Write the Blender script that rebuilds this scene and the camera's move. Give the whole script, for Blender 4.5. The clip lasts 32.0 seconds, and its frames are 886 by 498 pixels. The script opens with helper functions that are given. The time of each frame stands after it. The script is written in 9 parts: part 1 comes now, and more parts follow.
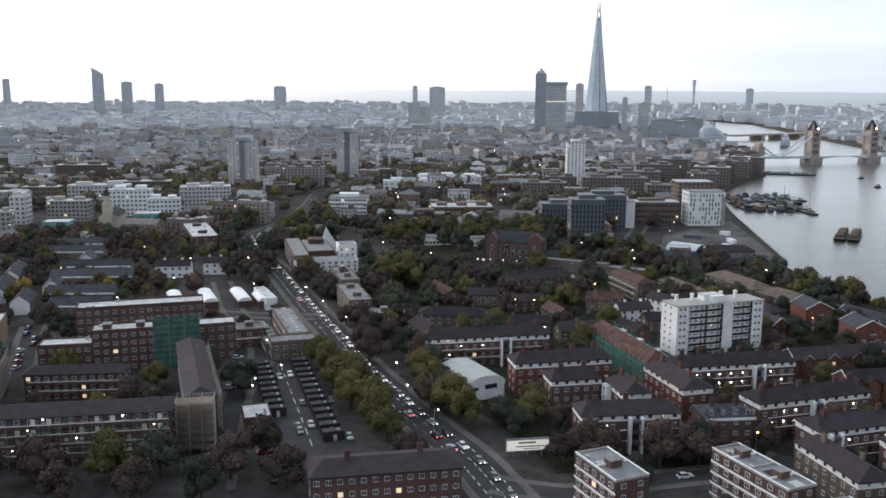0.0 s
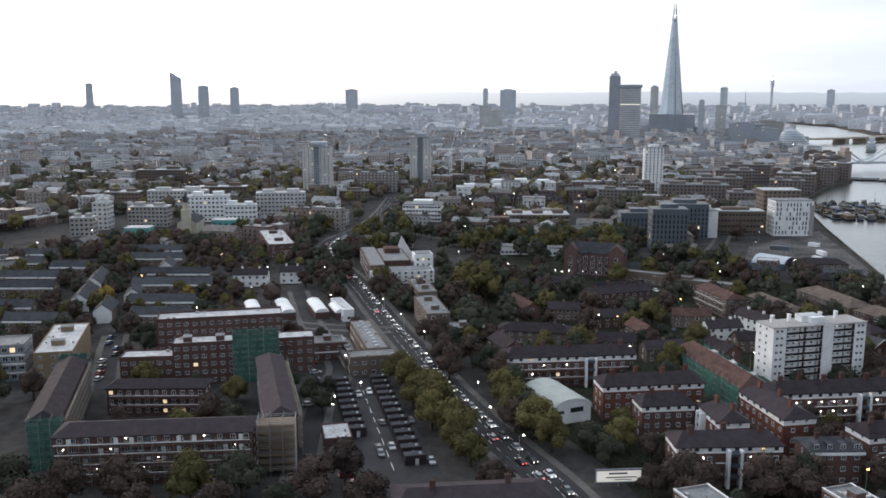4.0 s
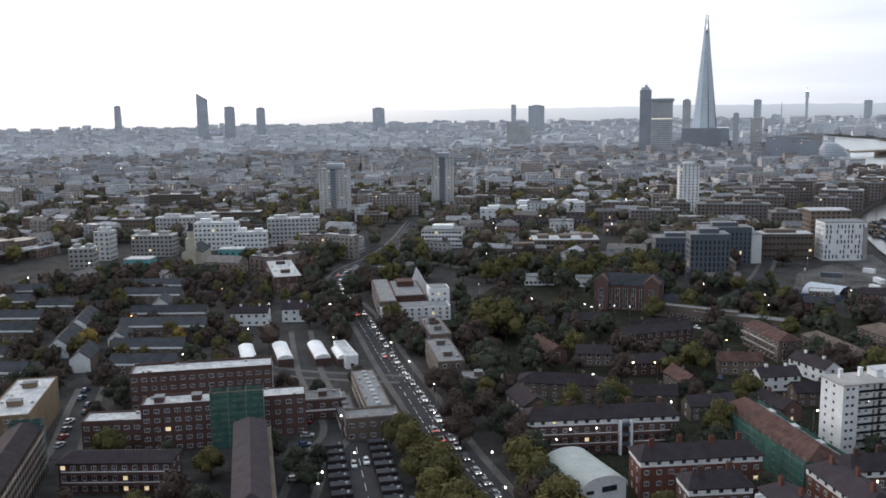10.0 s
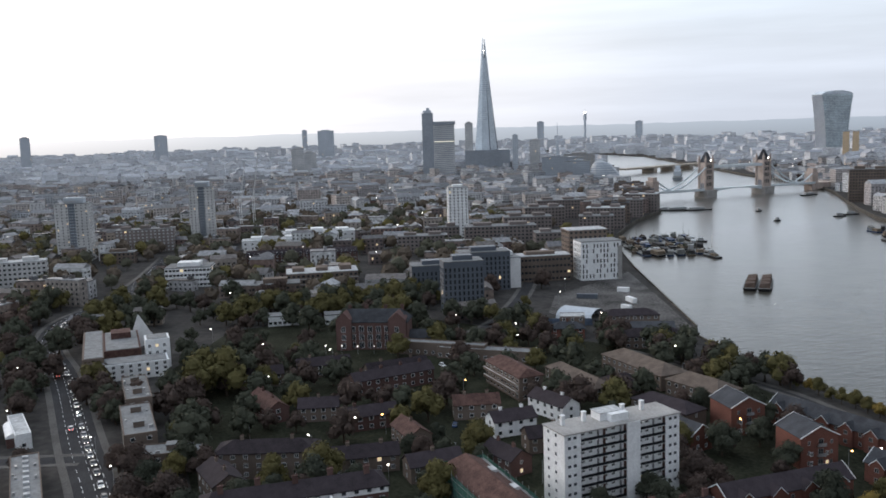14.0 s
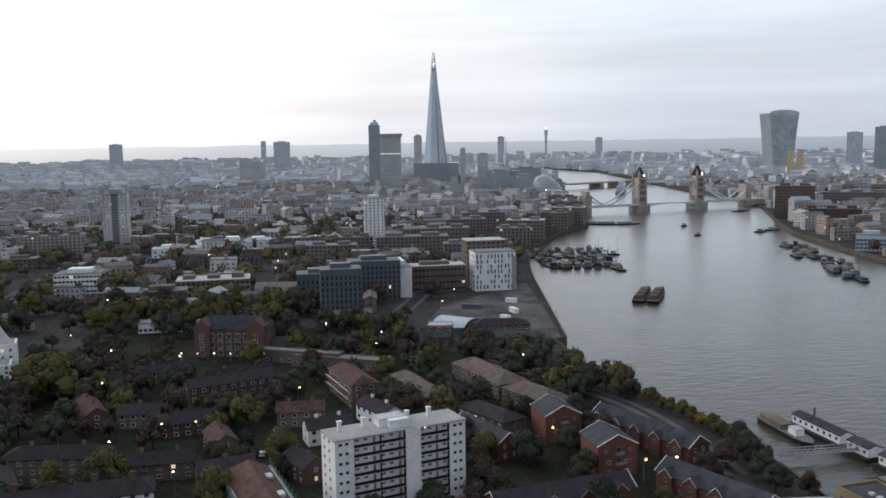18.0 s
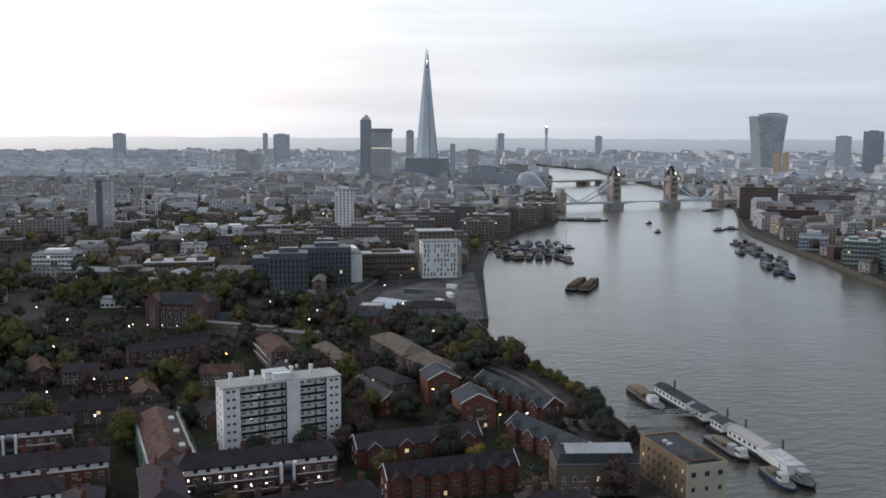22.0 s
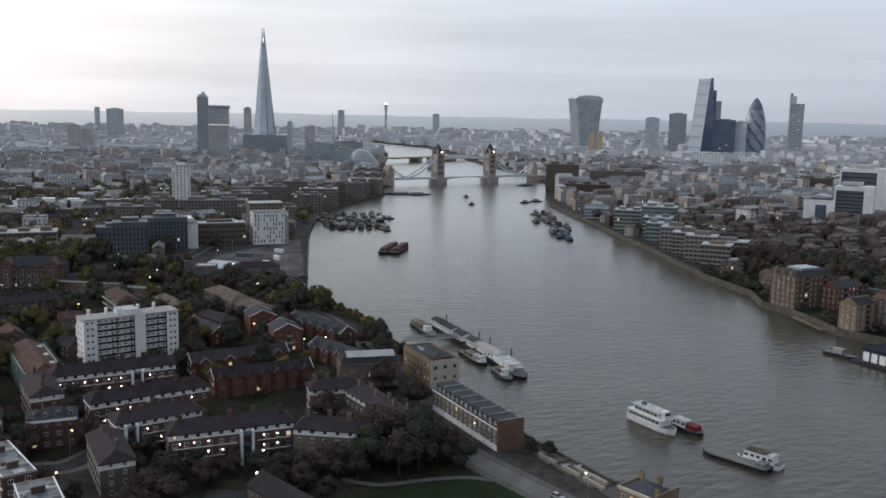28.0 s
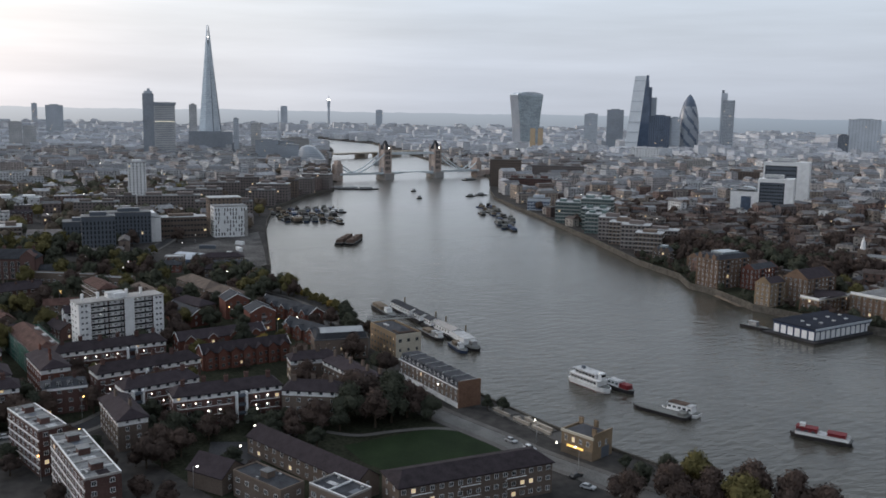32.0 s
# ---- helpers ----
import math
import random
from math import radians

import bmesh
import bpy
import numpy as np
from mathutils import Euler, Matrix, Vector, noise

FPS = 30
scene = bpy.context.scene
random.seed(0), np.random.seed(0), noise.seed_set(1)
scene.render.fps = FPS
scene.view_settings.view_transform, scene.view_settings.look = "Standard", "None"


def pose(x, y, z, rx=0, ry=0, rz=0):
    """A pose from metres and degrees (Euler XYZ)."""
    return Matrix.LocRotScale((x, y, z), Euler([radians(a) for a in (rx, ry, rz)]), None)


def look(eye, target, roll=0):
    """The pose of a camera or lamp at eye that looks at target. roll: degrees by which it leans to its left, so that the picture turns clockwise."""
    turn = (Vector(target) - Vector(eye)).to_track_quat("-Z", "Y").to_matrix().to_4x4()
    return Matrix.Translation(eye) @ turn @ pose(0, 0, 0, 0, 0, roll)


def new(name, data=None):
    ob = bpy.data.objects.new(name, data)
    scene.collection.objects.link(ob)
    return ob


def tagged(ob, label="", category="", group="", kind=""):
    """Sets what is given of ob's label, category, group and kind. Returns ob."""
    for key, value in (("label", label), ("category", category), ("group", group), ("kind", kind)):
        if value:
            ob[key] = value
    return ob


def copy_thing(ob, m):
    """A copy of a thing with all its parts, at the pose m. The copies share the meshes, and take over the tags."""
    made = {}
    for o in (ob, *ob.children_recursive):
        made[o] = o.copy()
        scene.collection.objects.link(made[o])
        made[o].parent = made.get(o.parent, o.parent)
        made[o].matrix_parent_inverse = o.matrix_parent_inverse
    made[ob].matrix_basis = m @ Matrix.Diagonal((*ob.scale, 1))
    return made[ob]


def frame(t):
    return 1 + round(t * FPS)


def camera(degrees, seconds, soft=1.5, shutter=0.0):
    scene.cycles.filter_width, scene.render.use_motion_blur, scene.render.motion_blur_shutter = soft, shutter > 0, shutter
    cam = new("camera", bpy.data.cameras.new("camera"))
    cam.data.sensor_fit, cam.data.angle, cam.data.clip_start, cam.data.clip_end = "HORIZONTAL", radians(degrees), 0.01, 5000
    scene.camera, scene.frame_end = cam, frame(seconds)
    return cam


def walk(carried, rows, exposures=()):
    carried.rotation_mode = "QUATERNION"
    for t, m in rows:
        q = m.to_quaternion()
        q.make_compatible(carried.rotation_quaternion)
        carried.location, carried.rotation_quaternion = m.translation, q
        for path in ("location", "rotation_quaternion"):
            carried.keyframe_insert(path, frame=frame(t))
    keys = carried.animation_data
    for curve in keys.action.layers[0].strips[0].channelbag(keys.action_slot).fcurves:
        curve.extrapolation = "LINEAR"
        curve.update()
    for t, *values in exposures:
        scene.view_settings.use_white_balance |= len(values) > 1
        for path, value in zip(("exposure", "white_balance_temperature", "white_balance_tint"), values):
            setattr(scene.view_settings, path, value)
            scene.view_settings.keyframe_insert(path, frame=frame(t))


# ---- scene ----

# ---------------------------------------------------------------- camera
cam = camera(52.76, 32.0, soft=1.7)
PATH = [
    (0, 234.18, -124.93, 98.71, 81.38, -10.15, -0.28),
    (0.5, 233.27, -125.39, 99.07, 82.16, -10.16, -0.29),
    (1, 232.32, -125.88, 99.43, 83.48, -10.19, -0.28),
    (1.5, 231.29, -126.40, 99.80, 83.75, -10.21, -0.24),
    (2, 230.14, -126.94, 100.20, 83.82, -10.20, -0.18),
    (2.5, 228.87, -127.48, 100.61, 83.99, -10.17, -0.11),
    (3, 227.48, -128.00, 101.03, 84.35, -10.15, -0.06),
    (3.5, 225.98, -128.48, 101.45, 85.04, -10.11, -0.03),
    (4, 224.29, -128.88, 101.89, 85.75, -10.05, -0.02),
    (4.5, 222.28, -129.12, 102.34, 86.30, -9.96, -0.02),
    (5, 219.91, -129.17, 102.71, 86.73, -9.86, -0.01),
    (5.5, 217.09, -129.00, 102.96, 87.03, -9.78, 0.01),
    (6, 213.94, -128.65, 103.10, 87.26, -9.70, 0.05),
    (6.5, 210.62, -128.22, 103.20, 87.39, -9.64, 0.08),
    (7, 207.11, -127.67, 103.26, 87.48, -9.55, 0.13),
    (7.5, 203.39, -126.98, 103.26, 87.57, -9.48, 0.21),
    (8, 199.44, -126.08, 103.22, 87.67, -9.43, 0.32),
    (8.5, 195.25, -124.90, 103.14, 87.76, -9.34, 0.44),
    (9, 190.78, -123.31, 103.04, 87.81, -9.24, 0.58),
    (9.5, 186.05, -121.24, 102.92, 87.87, -9.12, 0.72),
    (10, 181.08, -118.62, 102.79, 87.61, -8.99, 0.88),
    (10.5, 175.92, -115.43, 102.64, 86.76, -8.84, 1.04),
    (11, 170.69, -111.67, 102.47, 85.60, -8.71, 1.19),
    (11.5, 165.46, -107.40, 102.28, 83.65, -8.54, 1.34),
    (12, 160.34, -102.67, 102.07, 81.90, -8.37, 1.49),
    (12.5, 155.44, -97.49, 101.82, 80.40, -8.16, 1.61),
    (13, 150.92, -91.84, 101.53, 77.78, -7.93, 1.71),
    (13.5, 146.91, -85.76, 101.18, 75.30, -7.82, 1.78),
    (14, 143.46, -79.34, 100.76, 74.93, -7.70, 1.78),
    (14.5, 140.56, -72.74, 100.28, 74.51, -7.55, 1.72),
    (15, 138.65, -65.88, 99.57, 74.72, -7.42, 1.63),
    (15.5, 138.17, -59.00, 98.64, 74.47, -7.31, 1.55),
    (16, 139.13, -52.40, 97.71, 74.05, -7.20, 1.45),
    (16.5, 141.55, -46.36, 97.01, 73.72, -7.06, 1.32),
    (17, 144.95, -40.83, 96.55, 73.56, -6.93, 1.17),
    (17.5, 148.85, -35.52, 96.16, 73.33, -6.84, 1.03),
    (18, 153.25, -30.47, 95.86, 73.16, -6.82, 0.90),
    (18.5, 158.15, -25.72, 95.64, 73.86, -6.80, 0.79),
    (19, 163.54, -21.33, 95.51, 74.25, -6.78, 0.66),
    (19.5, 169.40, -17.35, 95.47, 74.14, -6.77, 0.52),
    (20, 175.71, -13.83, 95.51, 74.03, -6.80, 0.35),
    (20.5, 182.43, -10.82, 95.63, 73.99, -6.86, 0.16),
    (21, 189.50, -8.33, 95.86, 73.92, -6.92, -0.02),
    (21.5, 196.88, -6.39, 96.17, 73.85, -7.01, -0.16),
    (22, 204.51, -4.99, 96.57, 73.76, -7.11, -0.27),
    (22.5, 212.35, -4.11, 97.05, 73.60, -7.22, -0.37),
    (23, 220.37, -3.73, 97.57, 72.88, -7.28, -0.46),
    (23.5, 228.54, -3.83, 98.13, 71.86, -7.38, -0.55),
    (24, 236.82, -4.36, 98.69, 71.14, -7.47, -0.66),
    (24.5, 245.13, -5.26, 99.26, 70.29, -7.62, -0.77),
    (25, 253.44, -6.41, 99.83, 69.81, -7.79, -0.88),
    (25.5, 261.69, -7.77, 100.40, 68.89, -7.96, -0.98),
    (26, 270.02, -9.49, 100.93, 68.04, -8.13, -1.05),
    (26.5, 278.22, -11.64, 101.40, 67.08, -8.28, -1.06),
    (27, 285.81, -14.11, 101.80, 66.07, -8.39, -1.05),
    (27.5, 292.33, -16.84, 102.16, 65.05, -8.45, -1.01),
    (28, 297.98, -19.71, 102.49, 63.89, -8.53, -0.98),
    (28.5, 303.28, -22.69, 102.79, 63.18, -8.54, -0.95),
    (29, 308.21, -25.77, 103.08, 62.26, -8.66, -0.94),
    (29.5, 312.77, -28.97, 103.36, 61.75, -8.67, -0.92),
    (30, 317.02, -32.27, 103.63, 61.46, -8.69, -0.93),
    (30.5, 321.00, -35.63, 103.89, 60.97, -8.75, -0.95),
    (31, 324.79, -39.06, 104.16, 60.61, -8.76, -0.95),
    (31.5, 328.47, -42.53, 104.42, 60.37, -8.79, -0.94),
    (32, 332.11, -46.00, 104.69, 60.16, -8.76, -0.94),
]
walk(cam, [(t, pose(x, y, z, 90 + pitch, roll, yaw)) for t, x, y, z, yaw, pitch, roll in PATH],
     exposures=[(t, stops, 6340, 11) for t, stops in ((0, 0.50), (9, 0.40), (14, 0.24), (19, 0.08), (25, 0.0), (28, -0.06), (32, -0.08))])

# ---------------------------------------------------------------- sky and sun
SUN_AZ, SUN_EL = 124.0, 7.0      # degrees to the left of north, degrees above the horizon
world = bpy.data.worlds.new("dusk_sky")
scene.world = world
world.use_nodes = True
wn, wl = world.node_tree.nodes, world.node_tree.links
wn.clear()


def wnode(kind, **values):
    n = wn.new(kind)
    for k, v in values.items():
        n.inputs[k].default_value = v
    return n


sky = wn.new("ShaderNodeTexSky")
sky.sky_type, sky.sun_disc = "NISHITA", False
sky.sun_elevation, sky.sun_rotation = radians(SUN_EL), radians(-SUN_AZ)
sky.air_density, sky.dust_density, sky.ozone_density = 1.4, 5.0, 1.0
sky_light = wnode("ShaderNodeBackground", Strength=0.03)
wl.new(sky.outputs[0], sky_light.inputs["Color"])
# the overcast: grey-blue cloud, brighter round the low sun, in long flat streaks
where = wn.new("ShaderNodeTexCoord")
sun_way = Vector((-math.sin(radians(SUN_AZ)) * math.cos(radians(SUN_EL)), math.cos(radians(SUN_AZ)) * math.cos(radians(SUN_EL)), math.sin(radians(SUN_EL))))
dot = wn.new("ShaderNodeVectorMath")
dot.operation = "DOT_PRODUCT"
wl.new(where.outputs["Generated"], dot.inputs[0])
dot.inputs[1].default_value = sun_way
ramp = wn.new("ShaderNodeValToRGB")
ramp.color_ramp.interpolation = "EASE"
for i, (at, col) in enumerate(((0.0, (0.36, 0.385, 0.43)), (0.36, (0.42, 0.455, 0.51)), (0.50, (0.64, 0.72, 0.815)), (0.70, (0.70, 0.78, 0.875)), (0.83, (0.90, 0.95, 1.0)), (0.92, (1.22, 1.21, 1.21)), (1.0, (2.3, 2.15, 2.05)))):
    e = ramp.color_ramp.elements[i] if i < 2 else ramp.color_ramp.elements.new(at)
    e.position, e.color = at, (*col, 1)
half = wn.new("ShaderNodeMath")
half.operation = "MULTIPLY_ADD"
half.inputs[1].default_value, half.inputs[2].default_value = 0.5, 0.5
wl.new(dot.outputs["Value"], half.inputs[0])
wl.new(half.outputs[0], ramp.inputs[0])
flat = wn.new("ShaderNodeMapping")
flat.inputs["Scale"].default_value = (1.2, 1.2, 14.0)
wl.new(where.outputs["Generated"], flat.inputs["Vector"])
streak = wnode("ShaderNodeTexNoise", Scale=1.6, Detail=5.0, Roughness=0.55)
wl.new(flat.outputs[0], streak.inputs["Vector"])
lift = wn.new("ShaderNodeMapRange")
for k, v in (("From Min", 0.35), ("From Max", 0.7), ("To Min", 0.95), ("To Max", 1.18)):
    lift.inputs[k].default_value = v
wl.new(streak.outputs["Fac"], lift.inputs["Value"])
mul = wn.new("ShaderNodeVectorMath")
mul.operation = "SCALE"
wl.new(ramp.outputs["Color"], mul.inputs[0])
wl.new(lift.outputs[0], mul.inputs["Scale"])
# the haze low over the horizon: a little darker and warmer than the cloud above
height = wn.new("ShaderNodeSeparateXYZ")
wl.new(where.outputs["Generated"], height.inputs[0])
low = wn.new("ShaderNodeValToRGB")
low.color_ramp.elements[0].position, low.color_ramp.elements[0].color = 0.0, (0.89, 0.85, 0.84, 1)
low.color_ramp.elements[1].position, low.color_ramp.elements[1].color = 0.15, (1.08, 1.08, 1.08, 1)
wl.new(height.outputs["Z"], low.inputs[0])
hazy = wn.new("ShaderNodeVectorMath")
hazy.operation = "MULTIPLY"
wl.new(mul.outputs[0], hazy.inputs[0])
wl.new(low.outputs["Color"], hazy.inputs[1])
cloud = wnode("ShaderNodeBackground", Strength=0.87)
wl.new(hazy.outputs[0], cloud.inputs["Color"])
both = wn.new("ShaderNodeAddShader")
wl.new(sky_light.outputs[0], both.inputs[0])
wl.new(cloud.outputs[0], both.inputs[1])
out = wn.new("ShaderNodeOutputWorld")
wl.new(both.outputs[0], out.inputs["Surface"])

lamp = bpy.data.lights.new("sun", "SUN")
lamp.energy, lamp.angle, lamp.color = 0.5, radians(18), (1.0, 0.93, 0.88)
sun = new("sun", lamp)
sun.matrix_world = look((0, 0, 500), Vector((0, 0, 500)) - sun_way * 100)

# ---------------------------------------------------------------- materials


def mat(name, col, rough=0.85, var=0.3, big=0.12, fine=2.5, bump=0.15, metal=0.0, spec=0.1, rnd=0.0, island=0.0, tint=None):
    """A weathered surface: stains at one scale, grain at a finer one, relief from the grain."""
    m = bpy.data.materials.new(name)
    m.use_nodes = True
    n, l = m.node_tree.nodes, m.node_tree.links
    b = n["Principled BSDF"]
    b.inputs["Roughness"].default_value, b.inputs["Metallic"].default_value = rough, metal
    b.inputs["Specular IOR Level"].default_value = spec
    geo = n.new("ShaderNodeNewGeometry")
    n1, n2 = n.new("ShaderNodeTexNoise"), n.new("ShaderNodeTexNoise")
    n1.inputs["Scale"].default_value, n1.inputs["Detail"].default_value = big, 4
    n2.inputs["Scale"].default_value, n2.inputs["Detail"].default_value = fine, 3
    for k in (n1, n2):
        l.new(geo.outputs["Position"], k.inputs["Vector"])
    add = n.new("ShaderNodeMath")
    add.operation = "ADD"
    l.new(n1.outputs["Fac"], add.inputs[0])
    l.new(n2.outputs["Fac"], add.inputs[1])
    last = add.outputs[0]
    lo, hi = 0.75, 1.25
    for amount, node, socket in ((rnd, "ShaderNodeObjectInfo", "Random"), (island, "ShaderNodeNewGeometry", "Random Per Island")):
        if amount:
            info, ma = n.new(node), n.new("ShaderNodeMath")
            ma.operation = "MULTIPLY_ADD"
            l.new(info.outputs[socket], ma.inputs[0])
            ma.inputs[1].default_value = amount
            l.new(last, ma.inputs[2])
            last = ma.outputs[0]
            hi += amount
    mr = n.new("ShaderNodeMapRange")
    mr.inputs["From Min"].default_value, mr.inputs["From Max"].default_value = lo, hi
    l.new(last, mr.inputs["Value"])
    mix = n.new("ShaderNodeMix")
    mix.data_type = "RGBA"
    l.new(mr.outputs[0], mix.inputs["Factor"])
    t = tint or (1, 1, 1)
    mix.inputs[6].default_value = (*[c * (1 - var) for c in col], 1)
    mix.inputs[7].default_value = (*[min(0.9, c * (1 + var) * k) for c, k in zip(col, t)], 1)
    l.new(mix.outputs[2], b.inputs["Base Color"])
    if bump:
        bp = n.new("ShaderNodeBump")
        bp.inputs["Strength"].default_value, bp.inputs["Distance"].default_value = bump, 0.1
        l.new(n2.outputs["Fac"], bp.inputs["Height"])
        l.new(bp.outputs[0], b.inputs["Normal"])
    return m


def glow(name, col, strength):
    m = bpy.data.materials.new(name)
    m.use_nodes = True
    b = m.node_tree.nodes["Principled BSDF"]
    b.inputs["Base Color"].default_value = (*col, 1)
    b.inputs["Emission Color"].default_value, b.inputs["Emission Strength"].default_value = (*col, 1), strength
    return m


BRICK = mat("brown_brick", (0.108, 0.066, 0.060), var=0.35, rnd=0.3)
RED = mat("red_brick", (0.145, 0.066, 0.052), var=0.3, rnd=0.3)
WHARF = mat("orange_brown_brick", (0.165, 0.115, 0.085), var=0.35, big=0.15, rnd=0.4)
YELLOW = mat("yellow_stock_brick", (0.225, 0.17, 0.115), var=0.3, rnd=0.3)
FADED = mat("faded_grey_brown_brick", (0.19, 0.165, 0.158), var=0.25, rnd=0.4)
STOCK = mat("grey_brown_brick", (0.15, 0.12, 0.102), var=0.3, rnd=0.4)
WHITE = mat("white_paint", (0.76, 0.77, 0.78), var=0.12, big=0.2, fine=1.5, rough=0.6)
CREAM = mat("cream_render", (0.50, 0.46, 0.38), var=0.15)
TILE = mat("dark_roof_tiles", (0.039, 0.032, 0.037), var=0.5, big=0.4, fine=4, bump=0.5, rnd=0.4)
SLATE = mat("grey_slates", (0.058, 0.061, 0.069), var=0.5, big=0.3, fine=4, rough=0.85, spec=0.05, bump=0.4, rnd=0.4)
TILE_BROWN = mat("brown_concrete_tiles", (0.125, 0.10, 0.085), var=0.3, big=0.3, fine=4, bump=0.4)
TILE_RED = mat("faded_red_tiles", (0.092, 0.054, 0.047), var=0.4, big=0.5, fine=3, bump=0.4)
FELT = mat("roof_felt", (0.18, 0.185, 0.19), var=0.45, big=0.35, fine=1.2, rough=0.75, rnd=0.4)
FELT_PALE = mat("pale_roof_felt", (0.44, 0.45, 0.46), var=0.3, big=0.3, fine=1.0, rough=0.7)
CONCRETE = mat("weathered_concrete", (0.33, 0.32, 0.31), var=0.25, big=0.2, fine=1.5, rnd=0.2)
CLAD = mat("dark_grey_cladding", (0.085, 0.10, 0.125), var=0.2, rough=0.5, spec=0.5, rnd=0.3)
BLUE_CLAD = mat("blue_grey_cladding", (0.16, 0.19, 0.23), var=0.25, rough=0.5, spec=0.4)
STEEL = mat("galvanised_steel", (0.35, 0.36, 0.37), var=0.2, rough=0.45, metal=0.6)
TIMBER = mat("grey_timber", (0.16, 0.13, 0.10), var=0.35, fine=4)
ASPHALT = mat("asphalt", (0.045, 0.045, 0.048), var=0.35, big=0.08, fine=2, spec=0.12, rough=0.95)
PAVING = mat("paving", (0.11, 0.105, 0.10), var=0.3, big=0.1, fine=2)
EARTH = mat("town_ground", (0.046, 0.045, 0.045), var=0.35, big=0.05, fine=0.25, bump=0.05, tint=(1.1, 1.05, 1.0), spec=0.1, rough=1.0)
GARDEN = mat("garden_soil_and_grass", (0.026, 0.028, 0.019), var=0.5, big=0.08, fine=0.8, rough=1.0, spec=0.05)
GRASS = mat("mown_grass", (0.014, 0.025, 0.010), var=0.35, big=0.1, fine=3, bump=0.4)
STONE = mat("pale_stone", (0.38, 0.34, 0.29), var=0.25, big=0.2, fine=1.5, rnd=0.2)
GRANITE = mat("river_wall_stone", (0.095, 0.088, 0.078), var=0.45, big=0.3, fine=1.5)
NET = mat("green_scaffold_net", (0.055, 0.125, 0.105), var=0.3, big=0.4, fine=3, rough=0.9)
TEAL = mat("turquoise_panels", (0.12, 0.34, 0.34), var=0.2, rough=0.5)
BARK = mat("bark", (0.07, 0.055, 0.042), var=0.3, fine=6)


def town_mat(name, colours, rough=0.85, spec=0.15, fine=0.4):
    """Many buildings in one mesh: each takes one of the colours, with stains."""
    m = mat(name, (1, 1, 1), rough=rough, var=0.0, big=0.03, fine=fine, bump=0, spec=spec)
    n, l = m.node_tree.nodes, m.node_tree.links
    b = n["Principled BSDF"]
    geo, rmp = n.new("ShaderNodeNewGeometry"), n.new("ShaderNodeValToRGB")
    rmp.color_ramp.interpolation = "CONSTANT"
    for i, col in enumerate(colours):
        e = rmp.color_ramp.elements[i] if i < 2 else rmp.color_ramp.elements.new(i / len(colours))
        e.position, e.color = i / len(colours), (*col, 1)
    l.new(geo.outputs["Random Per Island"], rmp.inputs[0])
    grain, mix = n.new("ShaderNodeTexNoise"), n.new("ShaderNodeMix")
    grain.inputs["Scale"].default_value, grain.inputs["Detail"].default_value = fine, 4
    l.new(geo.outputs["Position"], grain.inputs["Vector"])
    rng = n.new("ShaderNodeMapRange")
    for k, v in (("From Min", 0.3), ("From Max", 0.7), ("To Min", 0.6), ("To Max", 1.3)):
        rng.inputs[k].default_value = v
    l.new(grain.outputs["Fac"], rng.inputs["Value"])
    mix = n.new("ShaderNodeVectorMath")
    mix.operation = "SCALE"
    l.new(rmp.outputs[0], mix.inputs[0])
    l.new(rng.outputs[0], mix.inputs["Scale"])
    l.new(mix.outputs[0], b.inputs["Base Color"])
    return m


FAR_0 = town_mat("brick_terrace_walls", ((0.125, 0.085, 0.075), (0.15, 0.115, 0.10), (0.105, 0.08, 0.074), (0.18, 0.145, 0.125), (0.12, 0.092, 0.085), (0.30, 0.28, 0.26)))
ROOF_0 = town_mat("brown_terrace_roofs", ((0.075, 0.06, 0.056), (0.10, 0.085, 0.08), (0.062, 0.058, 0.06), (0.10, 0.075, 0.068), (0.085, 0.083, 0.088), (0.15, 0.14, 0.135)), 0.75, 0.12)
# FAR_1 to FAR_3, ROOF_2, ROOF_3: haze painted in, paler and bluer outwards
FAR_1 = town_mat("mid_town_walls", ((0.20, 0.145, 0.13), (0.26, 0.21, 0.185), (0.33, 0.28, 0.24), (0.17, 0.14, 0.135), (0.42, 0.42, 0.43), (0.23, 0.18, 0.165), (0.62, 0.63, 0.64), (0.30, 0.27, 0.25)))
FAR_2 = town_mat("haze_paled_far_walls", ((0.42, 0.37, 0.35), (0.50, 0.46, 0.44), (0.55, 0.56, 0.58), (0.40, 0.38, 0.385), (0.66, 0.67, 0.69), (0.46, 0.48, 0.51), (0.44, 0.41, 0.40), (0.52, 0.52, 0.53)))
FAR_3 = town_mat("haze_paled_distant_walls", ((0.60, 0.61, 0.64), (0.66, 0.67, 0.70), (0.62, 0.645, 0.69), (0.57, 0.59, 0.63), (0.74, 0.755, 0.78), (0.64, 0.66, 0.70), (0.60, 0.61, 0.64)))
ROOF_1 = town_mat("mid_town_roofs", ((0.09, 0.088, 0.092), (0.12, 0.12, 0.13), (0.14, 0.125, 0.12), (0.19, 0.195, 0.21), (0.10, 0.10, 0.11), (0.33, 0.34, 0.36), (0.11, 0.10, 0.095), (0.08, 0.076, 0.08), (0.23, 0.235, 0.245)), 0.55, 0.35)
ROOF_2 = town_mat("haze_paled_far_roofs", ((0.19, 0.195, 0.21), (0.23, 0.235, 0.255), (0.165, 0.17, 0.18), (0.27, 0.28, 0.30), (0.20, 0.20, 0.205), (0.36, 0.37, 0.39), (0.22, 0.225, 0.24)), 0.8, 0.15)
